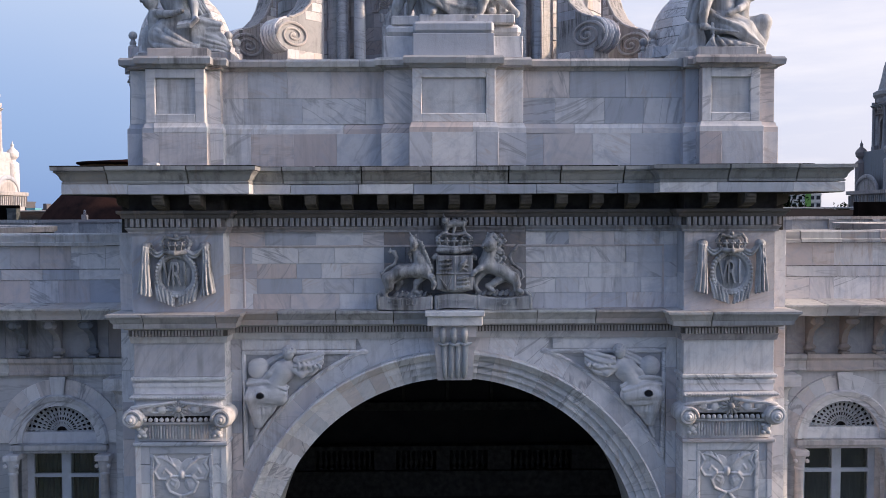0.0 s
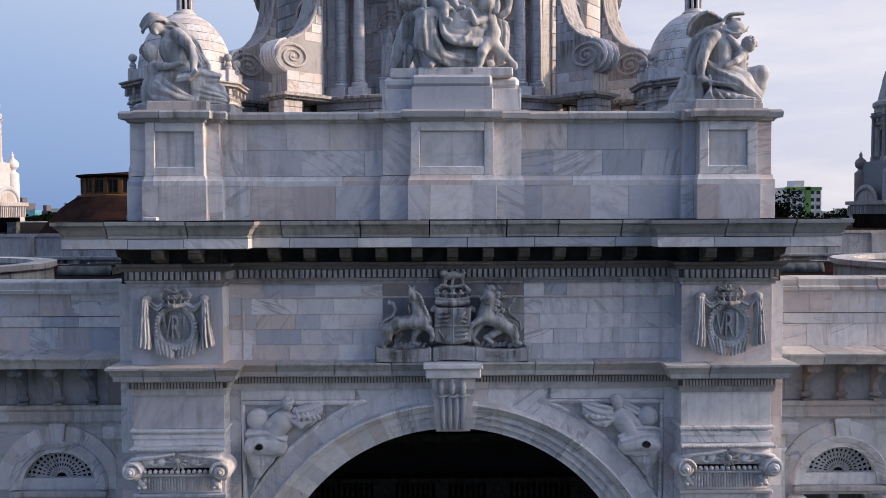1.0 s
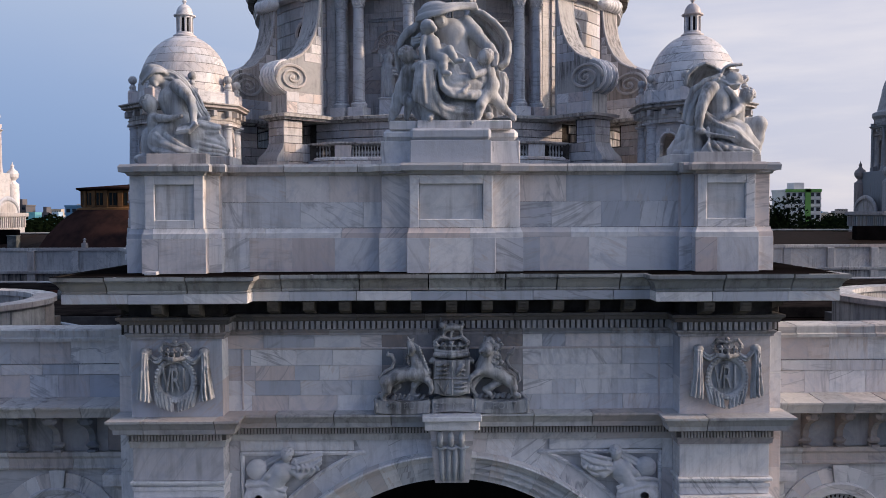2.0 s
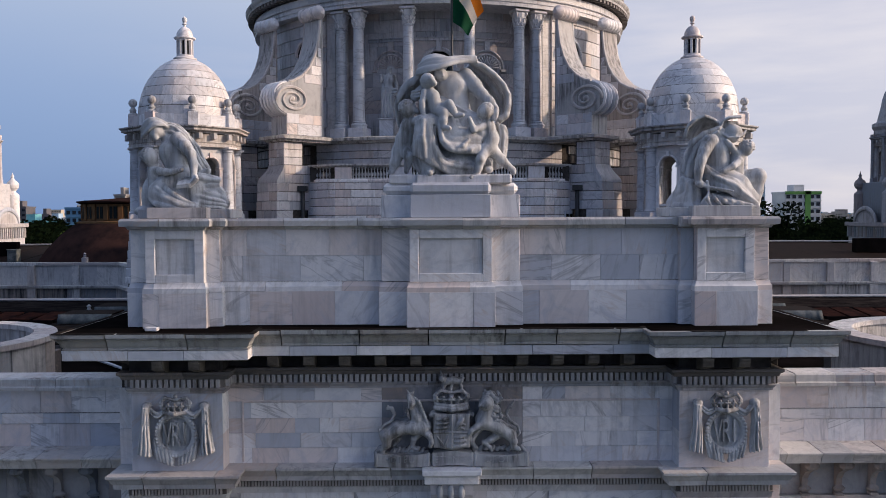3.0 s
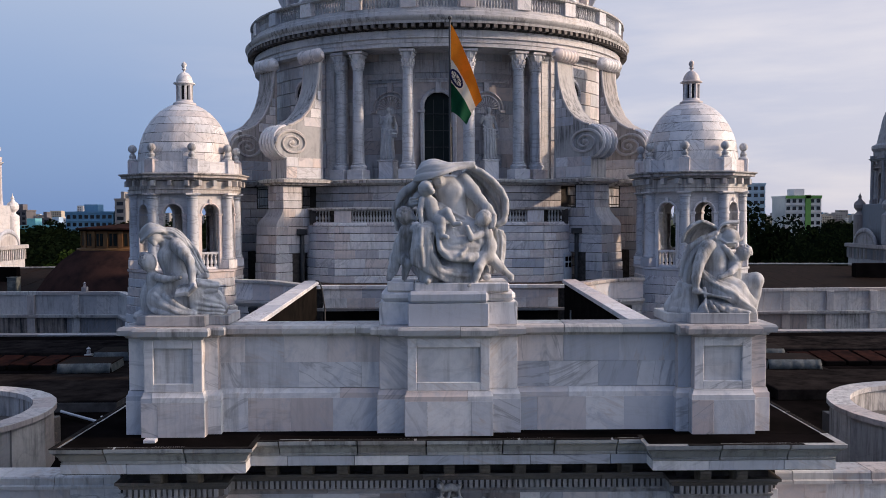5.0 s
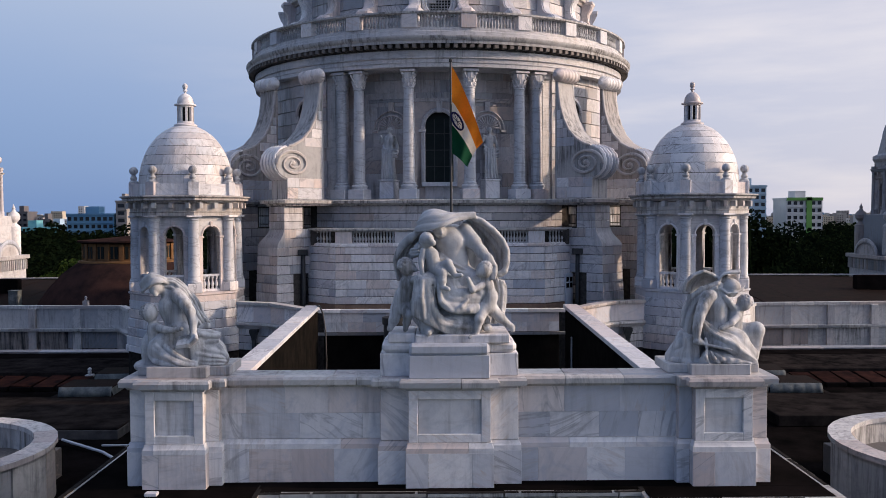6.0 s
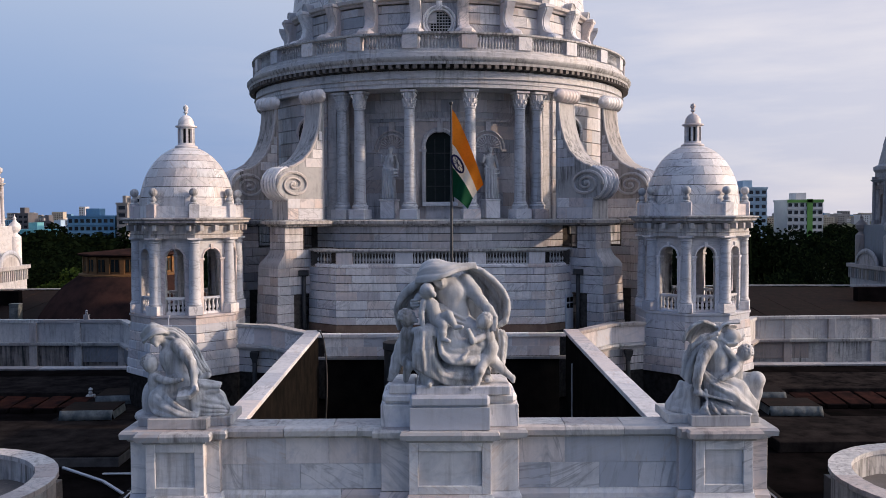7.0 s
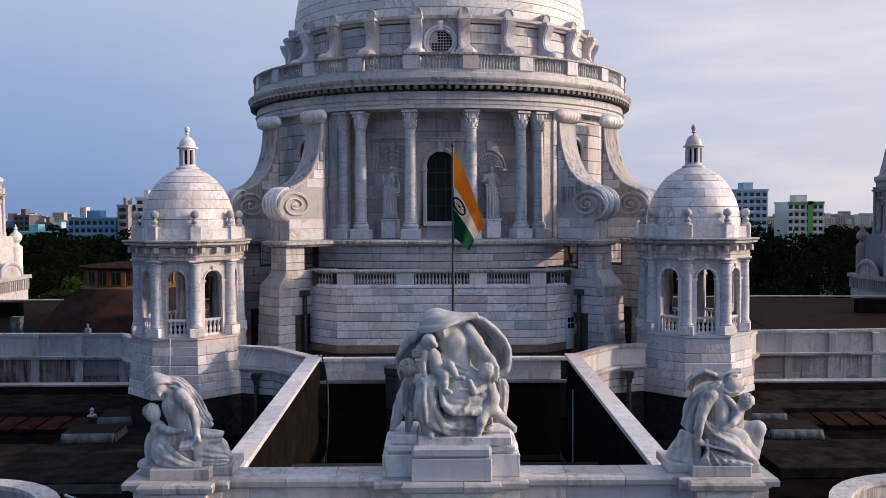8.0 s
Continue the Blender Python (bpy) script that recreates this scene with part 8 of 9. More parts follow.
# ---- scroll buttresses on the diagonals ----
def buttress(ang, t0, t1):
    """A radial pier with a great concave scroll on top, between the tangential offsets t0 and t1."""
    b = thing("scroll_buttress", "marble scroll buttress with spiral volute", "buttress", "scroll buttresses", kind="structure", at=(DX, DY, 0))
    b.rotation_euler = (0, 0, radians(ang))
    w0, w1 = sorted((t0, t1))
    # side outline in (r, z): concave sweep from the cornice down to the volute
    line = [(10.85, 28.42), (11.0, 28.42), (11.12, 28.35), (11.12, 27.95), (11.02, 27.80), (11.06, 27.3), (11.16, 26.7), (11.36, 26.1), (11.66, 25.55), (12.1, 25.1), (12.62, 24.82), (12.80, 24.80)]
    for q in range(80, -91, -17):
        line.append((12.70 + 0.86 * math.cos(radians(q)), 23.98 + 0.74 * math.sin(radians(q))))
    line += [(12.95, 23.2), (12.95, 22.32), (10.85, 22.32)]
    bm = bmesh.new()
    sides = [[bm.verts.new((x, -r, z)) for r, z in line] for x in (w0, w1)]
    for k in range(len(line)):
        j = (k + 1) % len(line)
        bm.faces.new((sides[0][k], sides[0][j], sides[1][j], sides[1][k]))
    bm.faces.new(sides[0])
    bm.faces.new(sides[1][::-1])
    part("scroll_body", bm, WEATHERED, b, "", 30)
    for x, n in ((w0, -1), (w1, 1)):
        bm = bmesh.new()
        spiral(bm, (x, -12.60, 23.94), (0, -1, 0), (0, 0, 1), (n, 0, 0), 0.90, 0.62, 2.1, 0.085)
        ball(bm, (x, -12.62, 23.98), (0.08, 0.16, 0.12))
        edge = [(r, z) for r, z in line[4:12]]
        tube(bm, [(x - n * 0.03, -r + 0.04, z - 0.04) for r, z in edge], 0.07, 6)
        part("volute", bm, MARBLE_OLD, b, "", 50)
    for k in range(5):
        bm = bmesh.new()
        xx = w0 + (w1 - w0) * (k + 0.5) / 5
        tube(bm, [(xx, -(12.70 + 0.86 * math.cos(radians(q))), 23.98 + 0.74 * math.sin(radians(q))) for q in range(75, -76, -25)], 0.10, 6)
        part("scroll_rib", bm, MARBLE, b, "", 50)
    bm = bmesh.new()
    tube(bm, [(w0 - 0.06, -11.05, 28.12), (w1 + 0.06, -11.05, 28.12)], 0.30, 16)
    for k in range(6):
        xx = w0 + (w1 - w0) * k / 5
        tube(bm, [(xx - 0.03, -11.05, 28.12), (xx + 0.03, -11.05, 28.12)], 0.33, 16)
    part("top_roll", bm, MARBLE, b, "", 45)
    # side stones in courses
    for x, n in ((w0, -1), (w1, 1)):
        rowz = [22.34, 22.85, 23.3]
        for z0, z1 in zip(rowz, rowz[1:]):
            p = ((x, -10.95), (x, -12.93)) if n < 0 else ((x, -12.93), (x, -10.95))
            ashlar(b, MARBLE, *p, [z0, z1], 0.95, seed=int(190 + 10 * z0) % 97, proud=0.012, gap=0.02, chamfer=0.012)
        sweep_edge = [(r, z) for r, z in line[4:12]]
        for k in range(7):
            z0, z1 = 24.75 + 0.43 * k, 25.18 + 0.43 * k
            edge = min(r0 + (r1 - r0) * (min(max(z1, zb), za) - za) / (zb - za) for (r0, za), (r1, zb) in zip(sweep_edge, sweep_edge[1:]) if zb <= z1 <= za) if z1 < 27.8 else 11.02
            if edge - 0.1 > 10.95 + 0.1:
                p = ((x, -10.95), (x, -edge + 0.1)) if n < 0 else ((x, -edge + 0.1), (x, -10.95))
                ashlar(b, MARBLE, *p, [z0, z1], 1.0, seed=401 + k, proud=0.012, gap=0.024, chamfer=0.014)
    # pier below, with flared foot
    zt = 22.30
    core = bmesh.new()
    box(core, w0 + 0.06, w1 - 0.06, -13.05, -12.0, 14.5, 22.1)
    box(core, w0 + 0.06, w1 - 0.06, -13.05, -10.0, 19.0, 21.0)
    part("pier_core", core, JOINT_AND_SHADE, b)
    pier = [(w0, -9.5), (w0, -13.12), (w1, -13.12), (w1, -9.5)]

    def skirt(r, back):
        f = r - 13.12
        f0, f1 = (0.0, f) if ang > 0 else (f, 0.0)
        return [(w0 - f0, -back), (w0 - f0, -r), (w1 + f1, -r), (w1 + f1, -back)]

    for i, (z0, z1) in enumerate(((20.95, 21.30), (21.30, 21.66), (21.66, 22.0))):
        for k, (p, q) in enumerate(zip(skirt(13.12, 12.1), skirt(13.12, 12.1)[1:])):
            ashlar(b, MARBLE_HIGH, p, q, [z0, z1], 1.2, seed=200 + 7 * i + k, gap=0.014, chamfer=0.02)
    # the foot swells outwards in a soft curve, flush on the side of the podium
    flare = [(-0.3, 20.12), (0.39, 20.12), (0.375, 20.24), (0.30, 20.40), (0.19, 20.54), (0.10, 20.68), (0.04, 20.82), (0.015, 20.95), (-0.3, 20.95)]
    foot = [(w0, -13.12), (w1, -13.12), (w1, -9.6)] if ang > 0 else [(w0, -9.6), (w0, -13.12), (w1, -13.12)]
    course("flared_foot", foot, flare, MARBLE_HIGH, b, 1.3, 0.008, 247)
    inner = ((w0, -9.6), (w0, -13.10)) if ang > 0 else ((w1, -13.10), (w1, -9.6))
    ashlar(b, MARBLE_HIGH, *inner, [20.12, 20.53, 20.95], 1.1, seed=246, gap=0.02, chamfer=0.02, proud=0.012)
    for i, (z0, z1, r) in enumerate(((19.72, 20.12, 13.51), (19.30, 19.72, 13.52), (18.88, 19.30, 13.54), (18.46, 18.88, 13.55), (18.04, 18.46, 13.57), (17.62, 18.04, 13.58), (17.1, 17.62, 13.60))):
        back = 9.6 if z0 > 18.8 else 12.65
        pts = skirt(r, back)
        for k, (p, q) in enumerate(zip(pts, pts[1:])):
            ashlar(b, MARBLE_HIGH, p, q, [z0, z1], 1.1, seed=240 + 7 * i + k, gap=0.02, chamfer=0.02)
    bm = bmesh.new()
    path = [(w0, -10.6), (w0, -12.95), (w1, -12.95), (w1, -10.6)]
    sweep(bm, path, [(-0.3, 22.02), (0.20, 22.02), (0.24, 22.10), (0.40, 22.13), (0.42, 22.26), (0.2, 22.32), (-0.3, 22.33)])
    part("ledge", bm, MARBLE_LIP, b, "", 30)
    return b


for ang in (45, -45):
    for t0, t1 in ((1.92, 3.12), (-1.75, -0.55)):
        s = -1 if ang > 0 else 1
        buttress(ang, s * t0, s * t1)
    # arched opening between each pair: a solid slab in the interior's shade colour
    p = polar(9.95, ang - (1 if ang > 0 else -1) * 4.0)
    op = thing("drum_window", "dark arched opening between scroll buttresses", "window", "drum openings", kind="structure", at=(DX + p.x, DY + p.y, 0))
    op.rotation_euler = (0, 0, radians(ang))
    bm = bmesh.new()
    pts = [(0.62 * math.cos(math.pi * i / 16), 26.6 + 0.62 * math.sin(math.pi * i / 16)) for i in range(17)] + [(-0.62, 23.4), (0.62, 23.4)]
    f = bm.faces.new([bm.verts.new((x, -0.12, z)) for x, z in pts])
    ext = bmesh.ops.extrude_face_region(bm, geom=[f])
    bmesh.ops.translate(bm, verts=[v for v in ext["geom"] if isinstance(v, bmesh.types.BMVert)], vec=(0, 0.2, 0))
    part("opening", bm, DARK, op)
    bm = bmesh.new()
    ring = [(0.70 * math.cos(math.pi * i / 16), 26.6 + 0.70 * math.sin(math.pi * i / 16)) for i in range(17)]
    tube(bm, [(x, -0.14, z) for x, z in ring], 0.09, 6)
    part("arch_trim", bm, MARBLE, op, "", 45)
for s in (-1, 1):
    bm = bmesh.new()
    tube(bm, [(s * 6.35, 24.55, 15.5), (s * 6.35, 24.55, 19.9)], 0.10, 10)
    box(bm, s * 6.35 - 0.22, s * 6.35 + 0.22, 24.35, 24.75, 19.75, 20.0, 0.02)
    tagged(part("drain_pipe", bm, IRON, None, "dark iron drain pipe with square hopper head", 40), category="pipe", group="drain pipes")

# ---- the dome above the gallery ----
dome = thing("great_dome", "white marble great dome with ring of scroll brackets", "dome", kind="structure", at=(DX, DY, 0))
rows = [29.98, 30.6, 31.2, 31.8, 32.35, 32.75]
ring_stones(dome, MARBLE_HIGH, 8.50, rows, -100, 100, 1.3, 180, holes=((-4.2, 4.2, 31.4, 32.7),))
bm = bmesh.new()
lathe(bm, [(8.0, 32.80), (8.55, 32.80), (8.60, 32.90), (8.74, 32.96), (8.76, 33.10), (8.45, 33.16), (8.0, 33.18)], 120)
part("ring_mould", bm, MARBLE_OLD, dome, "", 30)
bm = bmesh.new()
lathe(bm, [(8.26, 33.0)] + [(8.26 * math.cos(radians(3 * i)), 33.15 + 9.14 * math.sin(radians(3 * i))) for i in range(30)] + [(0.0, 42.4)], 120)
shell = part("shell", bm, MARBLE_RUN, dome, "", 30)


def shell_course(i, count):
    """One course of the dome in curved stones with recessed bed joints."""
    bm = bmesh.new()
    prof = [(8.36 * math.cos(q), 33.15 + 9.24 * math.sin(q)) for q in [radians(2.8) * (i + f) for f in (0.02, 0.05, 0.5, 0.90, 0.955)]]
    prof = [(prof[0][0] - 0.06, prof[0][1])] + prof + [(prof[-1][0] - 0.09, prof[-1][1])]
    half = 180.0 / count - 0.03
    lathe(bm, prof, 4, -half, half)
    me = bpy.data.meshes.new("dome_stone")
    bm.to_mesh(me)
    bm.free()
    me.polygons.foreach_set("use_smooth", [True] * len(me.polygons))
    me.set_sharp_from_angle(angle=radians(30))
    for k in range(count):
        a = (360 * (k + 0.5 * (i % 2) + 0.2) / count + 180) % 360 - 180
        if abs(a) < 105:
            placed("dome_stone", me, MARBLE_EVEN, shell, 0, 0, 0, a)


for i in range(6):
    shell_course(i, 34)
for k in range(24):
    a = 7.5 + 15 * k
    if 110 < a < 250:
        continue
    br = bmesh.new()
    line = [(8.4, 33.02), (9.04, 33.02), (9.08, 32.96), (9.05, 32.80), (8.98, 32.62), (8.84, 32.38), (8.80, 32.05), (8.90, 31.76), (9.12, 31.58), (9.42, 31.50), (9.62, 31.34), (9.66, 31.12), (9.56, 30.90), (9.44, 30.80), (9.44, 29.98), (8.4, 29.98)]
    for wide, cut in ((0.27, 0.0), (0.19, -0.035)):
        sides = [[br.verts.new((x, -r + cut * (0 < j < len(line) - 2), z)) for j, (r, z) in enumerate(line)] for x in (-wide, wide)]
        for j in range(len(line)):
            i = (j + 1) % len(line)
            br.faces.new((sides[0][j], sides[0][i], sides[1][i], sides[1][j]))
        br.faces.new(sides[0])
        br.faces.new(sides[1][::-1])
    box(br, -0.33, 0.33, -9.12, -8.4, 32.86, 33.03, 0.02)
    tube(br, [(-0.29, -9.38, 31.22), (0.29, -9.38, 31.22)], 0.25, 14)
    for x in (-0.35, 0.35):
        tube(br, [(x * 0.95, -9.38, 31.22), (x, -9.38, 31.22)], 0.13, 10)
    bracket_part = part("scroll_bracket", br, MARBLE, dome, "", 35)
    bracket_part.matrix_basis = pose(0, 0, 0, 0, 0, a)
    br = bmesh.new()
    arc = [(0.25 * math.cos(math.pi * q / 10), 33.24 + 0.27 * math.sin(math.pi * q / 10)) for q in range(11)]
    ring = [(-0.25, 33.08), (0.25, 33.08)] + arc
    for y in (-8.80, -8.2):
        br.faces.new([br.verts.new((x, y, z)) for x, z in ring])
    br.verts.ensure_lookup_table()
    for j in range(13):
        i = (j + 1) % 13
        br.faces.new((br.verts[j], br.verts[i], br.verts[13 + i], br.verts[13 + j]))
    tube(br, [(x * 0.86, -8.81, 33.24 + (z - 33.24) * 0.86) for x, z in arc], 0.035, 6)
    part("round_cap", br, MARBLE_OLD, bracket_part, "", 35)
# round window with its moulded surround
OZ = 31.84
bm = bmesh.new()
rows_in, rows_out = [], []
for i in range(48):
    t = 2 * math.pi * i / 48
    c, q = math.cos(t), math.sin(t)
    far = min(0.95 / max(abs(c), 1e-6), (0.94 if q > 0 else 0.66) / max(abs(q), 1e-6))
    rows_in.append((bm.verts.new((0.56 * c, -8.56, OZ + 0.56 * q)), bm.verts.new((0.56 * c, -8.30, OZ + 0.56 * q))))
    rows_out.append(bm.verts.new((far * c, -8.56 + 0.05 * (abs(far * c) / 0.95) ** 2, OZ + far * q)))
for i in range(48):
    j = (i + 1) % 48
    bm.faces.new((rows_in[i][0], rows_in[j][0], rows_out[j], rows_out[i]))
    bm.faces.new((rows_in[i][1], rows_in[j][1], rows_in[j][0], rows_in[i][0]))
part("oculus_surround", bm, MARBLE_HIGH, dome, "", 30)
bm = bmesh.new()
for rr, w in ((0.63, 0.055), (0.76, 0.075)):
    tube(bm, [(rr * math.cos(2 * math.pi * i / 32), -8.57, OZ + rr * math.sin(2 * math.pi * i / 32)) for i in range(33)], w, 8)
box(bm, -0.14, 0.14, -8.76, -8.4, 32.36, 32.82, 0.02)
part("oculus_ring", bm, MARBLE, dome, "", 45)
bm = bmesh.new()
bm.faces.new([bm.verts.new((0.6 * math.cos(2 * math.pi * i / 24), -8.34, OZ + 0.6 * math.sin(2 * math.pi * i / 24))) for i in range(24)])
part("oculus_pane", bm, DULL_PANE, dome)
for k in range(7):
    d = -0.42 + 0.14 * k
    h = math.sqrt(0.57 ** 2 - d * d)
    part("oculus_bar", boxed(-h, h, -8.46, -8.42, OZ + d - 0.018, OZ + d + 0.018, bevel=0), MARBLE_SOFT, dome)
    part("oculus_bar", boxed(d - 0.018, d + 0.018, -8.455, -8.425, OZ - h, OZ + h, bevel=0), MARBLE_SOFT, dome)


# ---- flag on its pole behind the central statue ----
FX, FY = 0.14, 3.9
flag = thing("flag", "saffron, white and green flag on a thin pole", "flag")
bm = bmesh.new()
tube(bm, [(FX, FY, 16.6), (FX, FY, 25.0)], [0.04, 0.025], 10)
ball(bm, (FX, FY, 25.05), 0.05, sub=1)
part("pole", bm, IRON, flag, "", 40)


def cloth(z_top0, z_bot0, k0, k1):
    """A hanging, folded strip of the flag; k runs over its height from top (0) to bottom (1)."""
    bm = bmesh.new()
    grid = []
    n, m = 16, 8
    for i in range(n + 1):
        u = i / n
        row = []
        for j in range(m + 1):
            k = k0 + (k1 - k0) * j / m
            fold = 0.13 * math.sin(u * 7.0 + 1.5 * k) * u
            row.append(bm.verts.new((FX + 0.02 + 0.70 * u ** 0.9 * (1 - 0.5 * k), FY + fold - 0.05 * u, z_top0 - (z_top0 - z_bot0) * k - (1.69 - 1.38 * k) * u ** 1.1 + 0.08 * u * math.sin(3 * k))))
        grid.append(row)
    for a, c in zip(grid, grid[1:]):
        for j in range(m):
            bm.faces.new((a[j], a[j + 1], c[j + 1], c[j]))
    bmesh.ops.solidify(bm, geom=bm.faces, thickness=0.006)
    return bm


for name, mat, k0, k1 in (("saffron_band", SAFFRON, 0, 0.40), ("white_band", WHITE_CLOTH, 0.40, 0.67), ("green_band", GREEN_CLOTH, 0.67, 1)):
    part(name, cloth(24.92, 22.98, k0, k1), mat, flag, "", 80)
bm = bmesh.new()
wheel = Vector((FX + 0.14, FY - 0.10, 23.69))
rim = [wheel + Vector((0.13 * math.cos(t), 0.0, 0.15 * math.sin(t) - 0.12 * math.cos(t))) for t in [2 * math.pi * i / 20 for i in range(21)]]
tube(bm, rim, 0.022, 6)
emblem = part("wheel_emblem", bm, NAVY, flag, "", 40)
for i in range(8):
    bm = bmesh.new()
    tube(bm, [wheel, rim[int(i * 2.5)]], 0.008, 4)
    part("spoke", bm, NAVY, emblem)

ROOF_RUST = plain("roof_rusty_slab", (0.042, 0.020, 0.017), (0.014, 0.010, 0.010), 1.8, 0.9, 0.0, 0.02, 0.4, spec=0.0)
ROOF_BROWN = plain("roof_brown_sheet", (0.016, 0.009, 0.0075), (0.006, 0.0045, 0.004), 2.0, 0.85, 0.0, 0.01, spec=0.05)
CONCRETE = plain("grey_concrete", (0.10, 0.10, 0.105), (0.05, 0.05, 0.053), 2.0, 0.9, spec=0.05)
ROOF_SHEET = plain("dull_metal_sheet", (0.05, 0.065, 0.075), (0.16, 0.18, 0.185), 2.2, 0.6, 0.0, 0.01)

# ---- roofs of the wings ----
for s in (-1, 1):
    roof = thing("wing_roof", "dark patched flat roof with low decks and red slabs", "roof", kind="structure")
    xa, xb = sorted((s * 4.9, s * 48))
    part("roof_deck", boxed(xa, xb, 2.2, 33.0, 13.6, 13.9), BITUMEN, roof)
    part("roof_deck", boxed(xa, xb, 33.0, 66.0, 11.2, 11.6), BITUMEN, roof)
    part("raised_deck", boxed(*sorted((s * (11.2 if s < 0 else 12.1), s * 19.5)), 14.1 if s < 0 else 15.3, 19.2, 13.9, 14.32, bevel=0.03), ROOF_GREY, roof)
    part("raised_deck", boxed(*sorted((s * (11.2 if s < 0 else 12.1), s * 15.8)), 19.21, 24.9, 13.9, 14.315, bevel=0.03), ROOF_GREY, roof)
    if s < 0:
        part("deck_fascia", boxed(-19.52, -11.18, 14.08, 19.0, 13.9, 14.24, bevel=0.02), CONCRETE, roof, "grey concrete edge of the raised deck")
    rs = random.Random(50 + s)
    for k in range(9):
        x0 = 16.0 + 1.02 * k
        part("slab_bed", boxed(*sorted((s * x0, s * (x0 + 0.9))), 22.3, 24.3, 13.9, 14.10, bevel=0.02), BITUMEN, roof)
        part("red_slab", boxed(-0.44, 0.44, -0.85, 0.85, 0.0, 0.06, bevel=0.015), ROOF_RED if s < 0 else ROOF_RUST, roof).matrix_basis = pose(s * (x0 + 0.45), 23.3, 14.14, 5 + rs.uniform(-2, 2), rs.uniform(-3, 3), rs.uniform(-4, 4))
    part("screed_deck", boxed(*sorted((s * 12.0, s * 30)), 25.4, 29.5, 13.88, 14.2, bevel=0.03), ROOF_GREY, roof)
    part("dark_wall", boxed(*sorted((s * 13.0, s * 40.0)), 33.32, 33.62, 11.4, 13.74), STAINED if s < 0 else BLACKENED, roof)
    part("roof_hut", boxed(*sorted((s * 33.2, s * 38.0)), 53.0, 53.7, 11.6, 16.6, bevel=0.05), BITUMEN, roof)
    # higher roof behind the long parapet
    part("far_deck", boxed(*sorted((s * 16.0, s * 40.0)), 45.0, 60.0, 11.6, 14.6, bevel=0.05), ROOF_GREY, roof)
    for k in range(9):
        part("roof_sheet", boxed(-1.29, 1.29, 0.0, 15.0, -0.06, 0.06, bevel=0.02), ROOF_BROWN, roof).matrix_basis = pose(s * (17.4 + 2.6 * k), 45.0, 14.72 + rs.uniform(-0.04, 0.04), 4.9 + rs.uniform(-0.2, 0.2), 0, 0)
    bm = bmesh.new()
    tube(bm, [(s * 16.0, 60.0, 16.12), (s * 27.0, 60.1, 16.20), (s * 40.0, 60.0, 16.14)], 0.07, 6)
    tagged(part("roof_pipe", bm, MARBLE_OLD, None, "long pale pipe along the roof ridge"), category="pipe", group="roof pipes")
    # rounded court parapet
    apse = thing("round_parapet", "weathered white stone parapet with a rounded end", "parapet", "round parapets", kind="structure")
    cx, cy, r = 14.15, 7.1, 3.35
    path = [(cx - 0.2 + 12, cy + r)] + [(cx - r * math.cos(radians(t)), cy + r * math.sin(radians(t))) for t in range(90, -91, -10)] + [(cx + 12, cy - r)]
    if s < 0:
        path = [(-x, y) for x, y in path][::-1]
    course("coping_length", path[::-1] if s > 0 else path[::-1], [(-0.30, 15.36), (0.30, 15.36), (0.30, 15.50), (-0.30, 15.50)], MARBLE_OLD, apse, 1.5, 0.012, 300)
    course("parapet_stone", path[::-1], [(-0.22, 13.7), (0.22, 13.7), (0.22, 15.36), (-0.22, 15.36)], WEATHERED, apse, 1.7, 0.012, 301)
    part("inner_floor", boxed(*sorted((s * 11.35, s * 27)), 4.2, 10.0, 13.9, 14.75), SOOT_AND_SHADE, apse)
    part("inner_step", boxed(*sorted((s * 12.4, s * 15.0)), 5.6, 7.6, 14.75, 15.1), MARBLE_OLD, apse)
    # upper and lower parapets towards the far side
    par = thing("far_parapet", "long pale marble parapet across the roofs", "parapet", "far parapets", kind="structure")
    pth = [(s * 20.2, 41.0), (s * 21.5, 43.2), (s * 32.0, 43.6), (s * 36.0, 43.0)]
    pth = pth if s > 0 else pth[::-1]
    for a, c in zip(pth, pth[1:]):
        ashlar(par, MARBLE_OLD, a, c, [13.95, 15.30], 2.6, seed=310, vary=0.2)
    course("coping_length", pth, [(-0.3, 15.30), (0.12, 15.30), (0.12, 15.50), (-0.3, 15.50)], MARBLE_OLD, par, 2.6, 0.015, 311)
    course("ledge_length", pth, [(-0.3, 13.75), (0.25, 13.75), (0.3, 13.85), (0.3, 13.95), (-0.3, 13.98)], MARBLE_OLD, par, 2.6, 0.015, 312)
    course("core", pth, [(-0.3, 12.6), (-0.06, 12.6), (-0.06, 15.3), (-0.3, 15.3)], MARBLE_DIM, par, 99, 0)
    # pilasters of the parapet's two tiers; half-discs darkened for the shade of arched recesses
    for k in range(5):
        x = s * ((20.75 if s > 0 else 21.6) + 3.0 * k)
        part("lower_pilaster", boxed(x - 0.27, x + 0.27, 43.24, 43.7, 11.6, 13.74), MARBLE_OLD, par)
        part("upper_pilaster", boxed(x - 0.24, x + 0.24, 43.20, 43.42, 13.97, 15.30), MARBLE_OLD, par)
        if s < 0:
            continue
        bm = bmesh.new()
        rim = [bm.verts.new((0.52 * math.cos(math.pi * q / 12), 0.0, 0.42 * math.sin(math.pi * q / 12))) for q in range(13)]
        ext = bmesh.ops.extrude_face_region(bm, geom=[bm.faces.new(rim)])
        bmesh.ops.translate(bm, verts=[v for v in ext["geom"] if isinstance(v, bmesh.types.BMVert)], vec=(0, 0.3, 0))
        part("arched_recess", bm, MARBLE_DIM, par).matrix_basis = pose(x + s * 1.5, 43.36, 12.0)
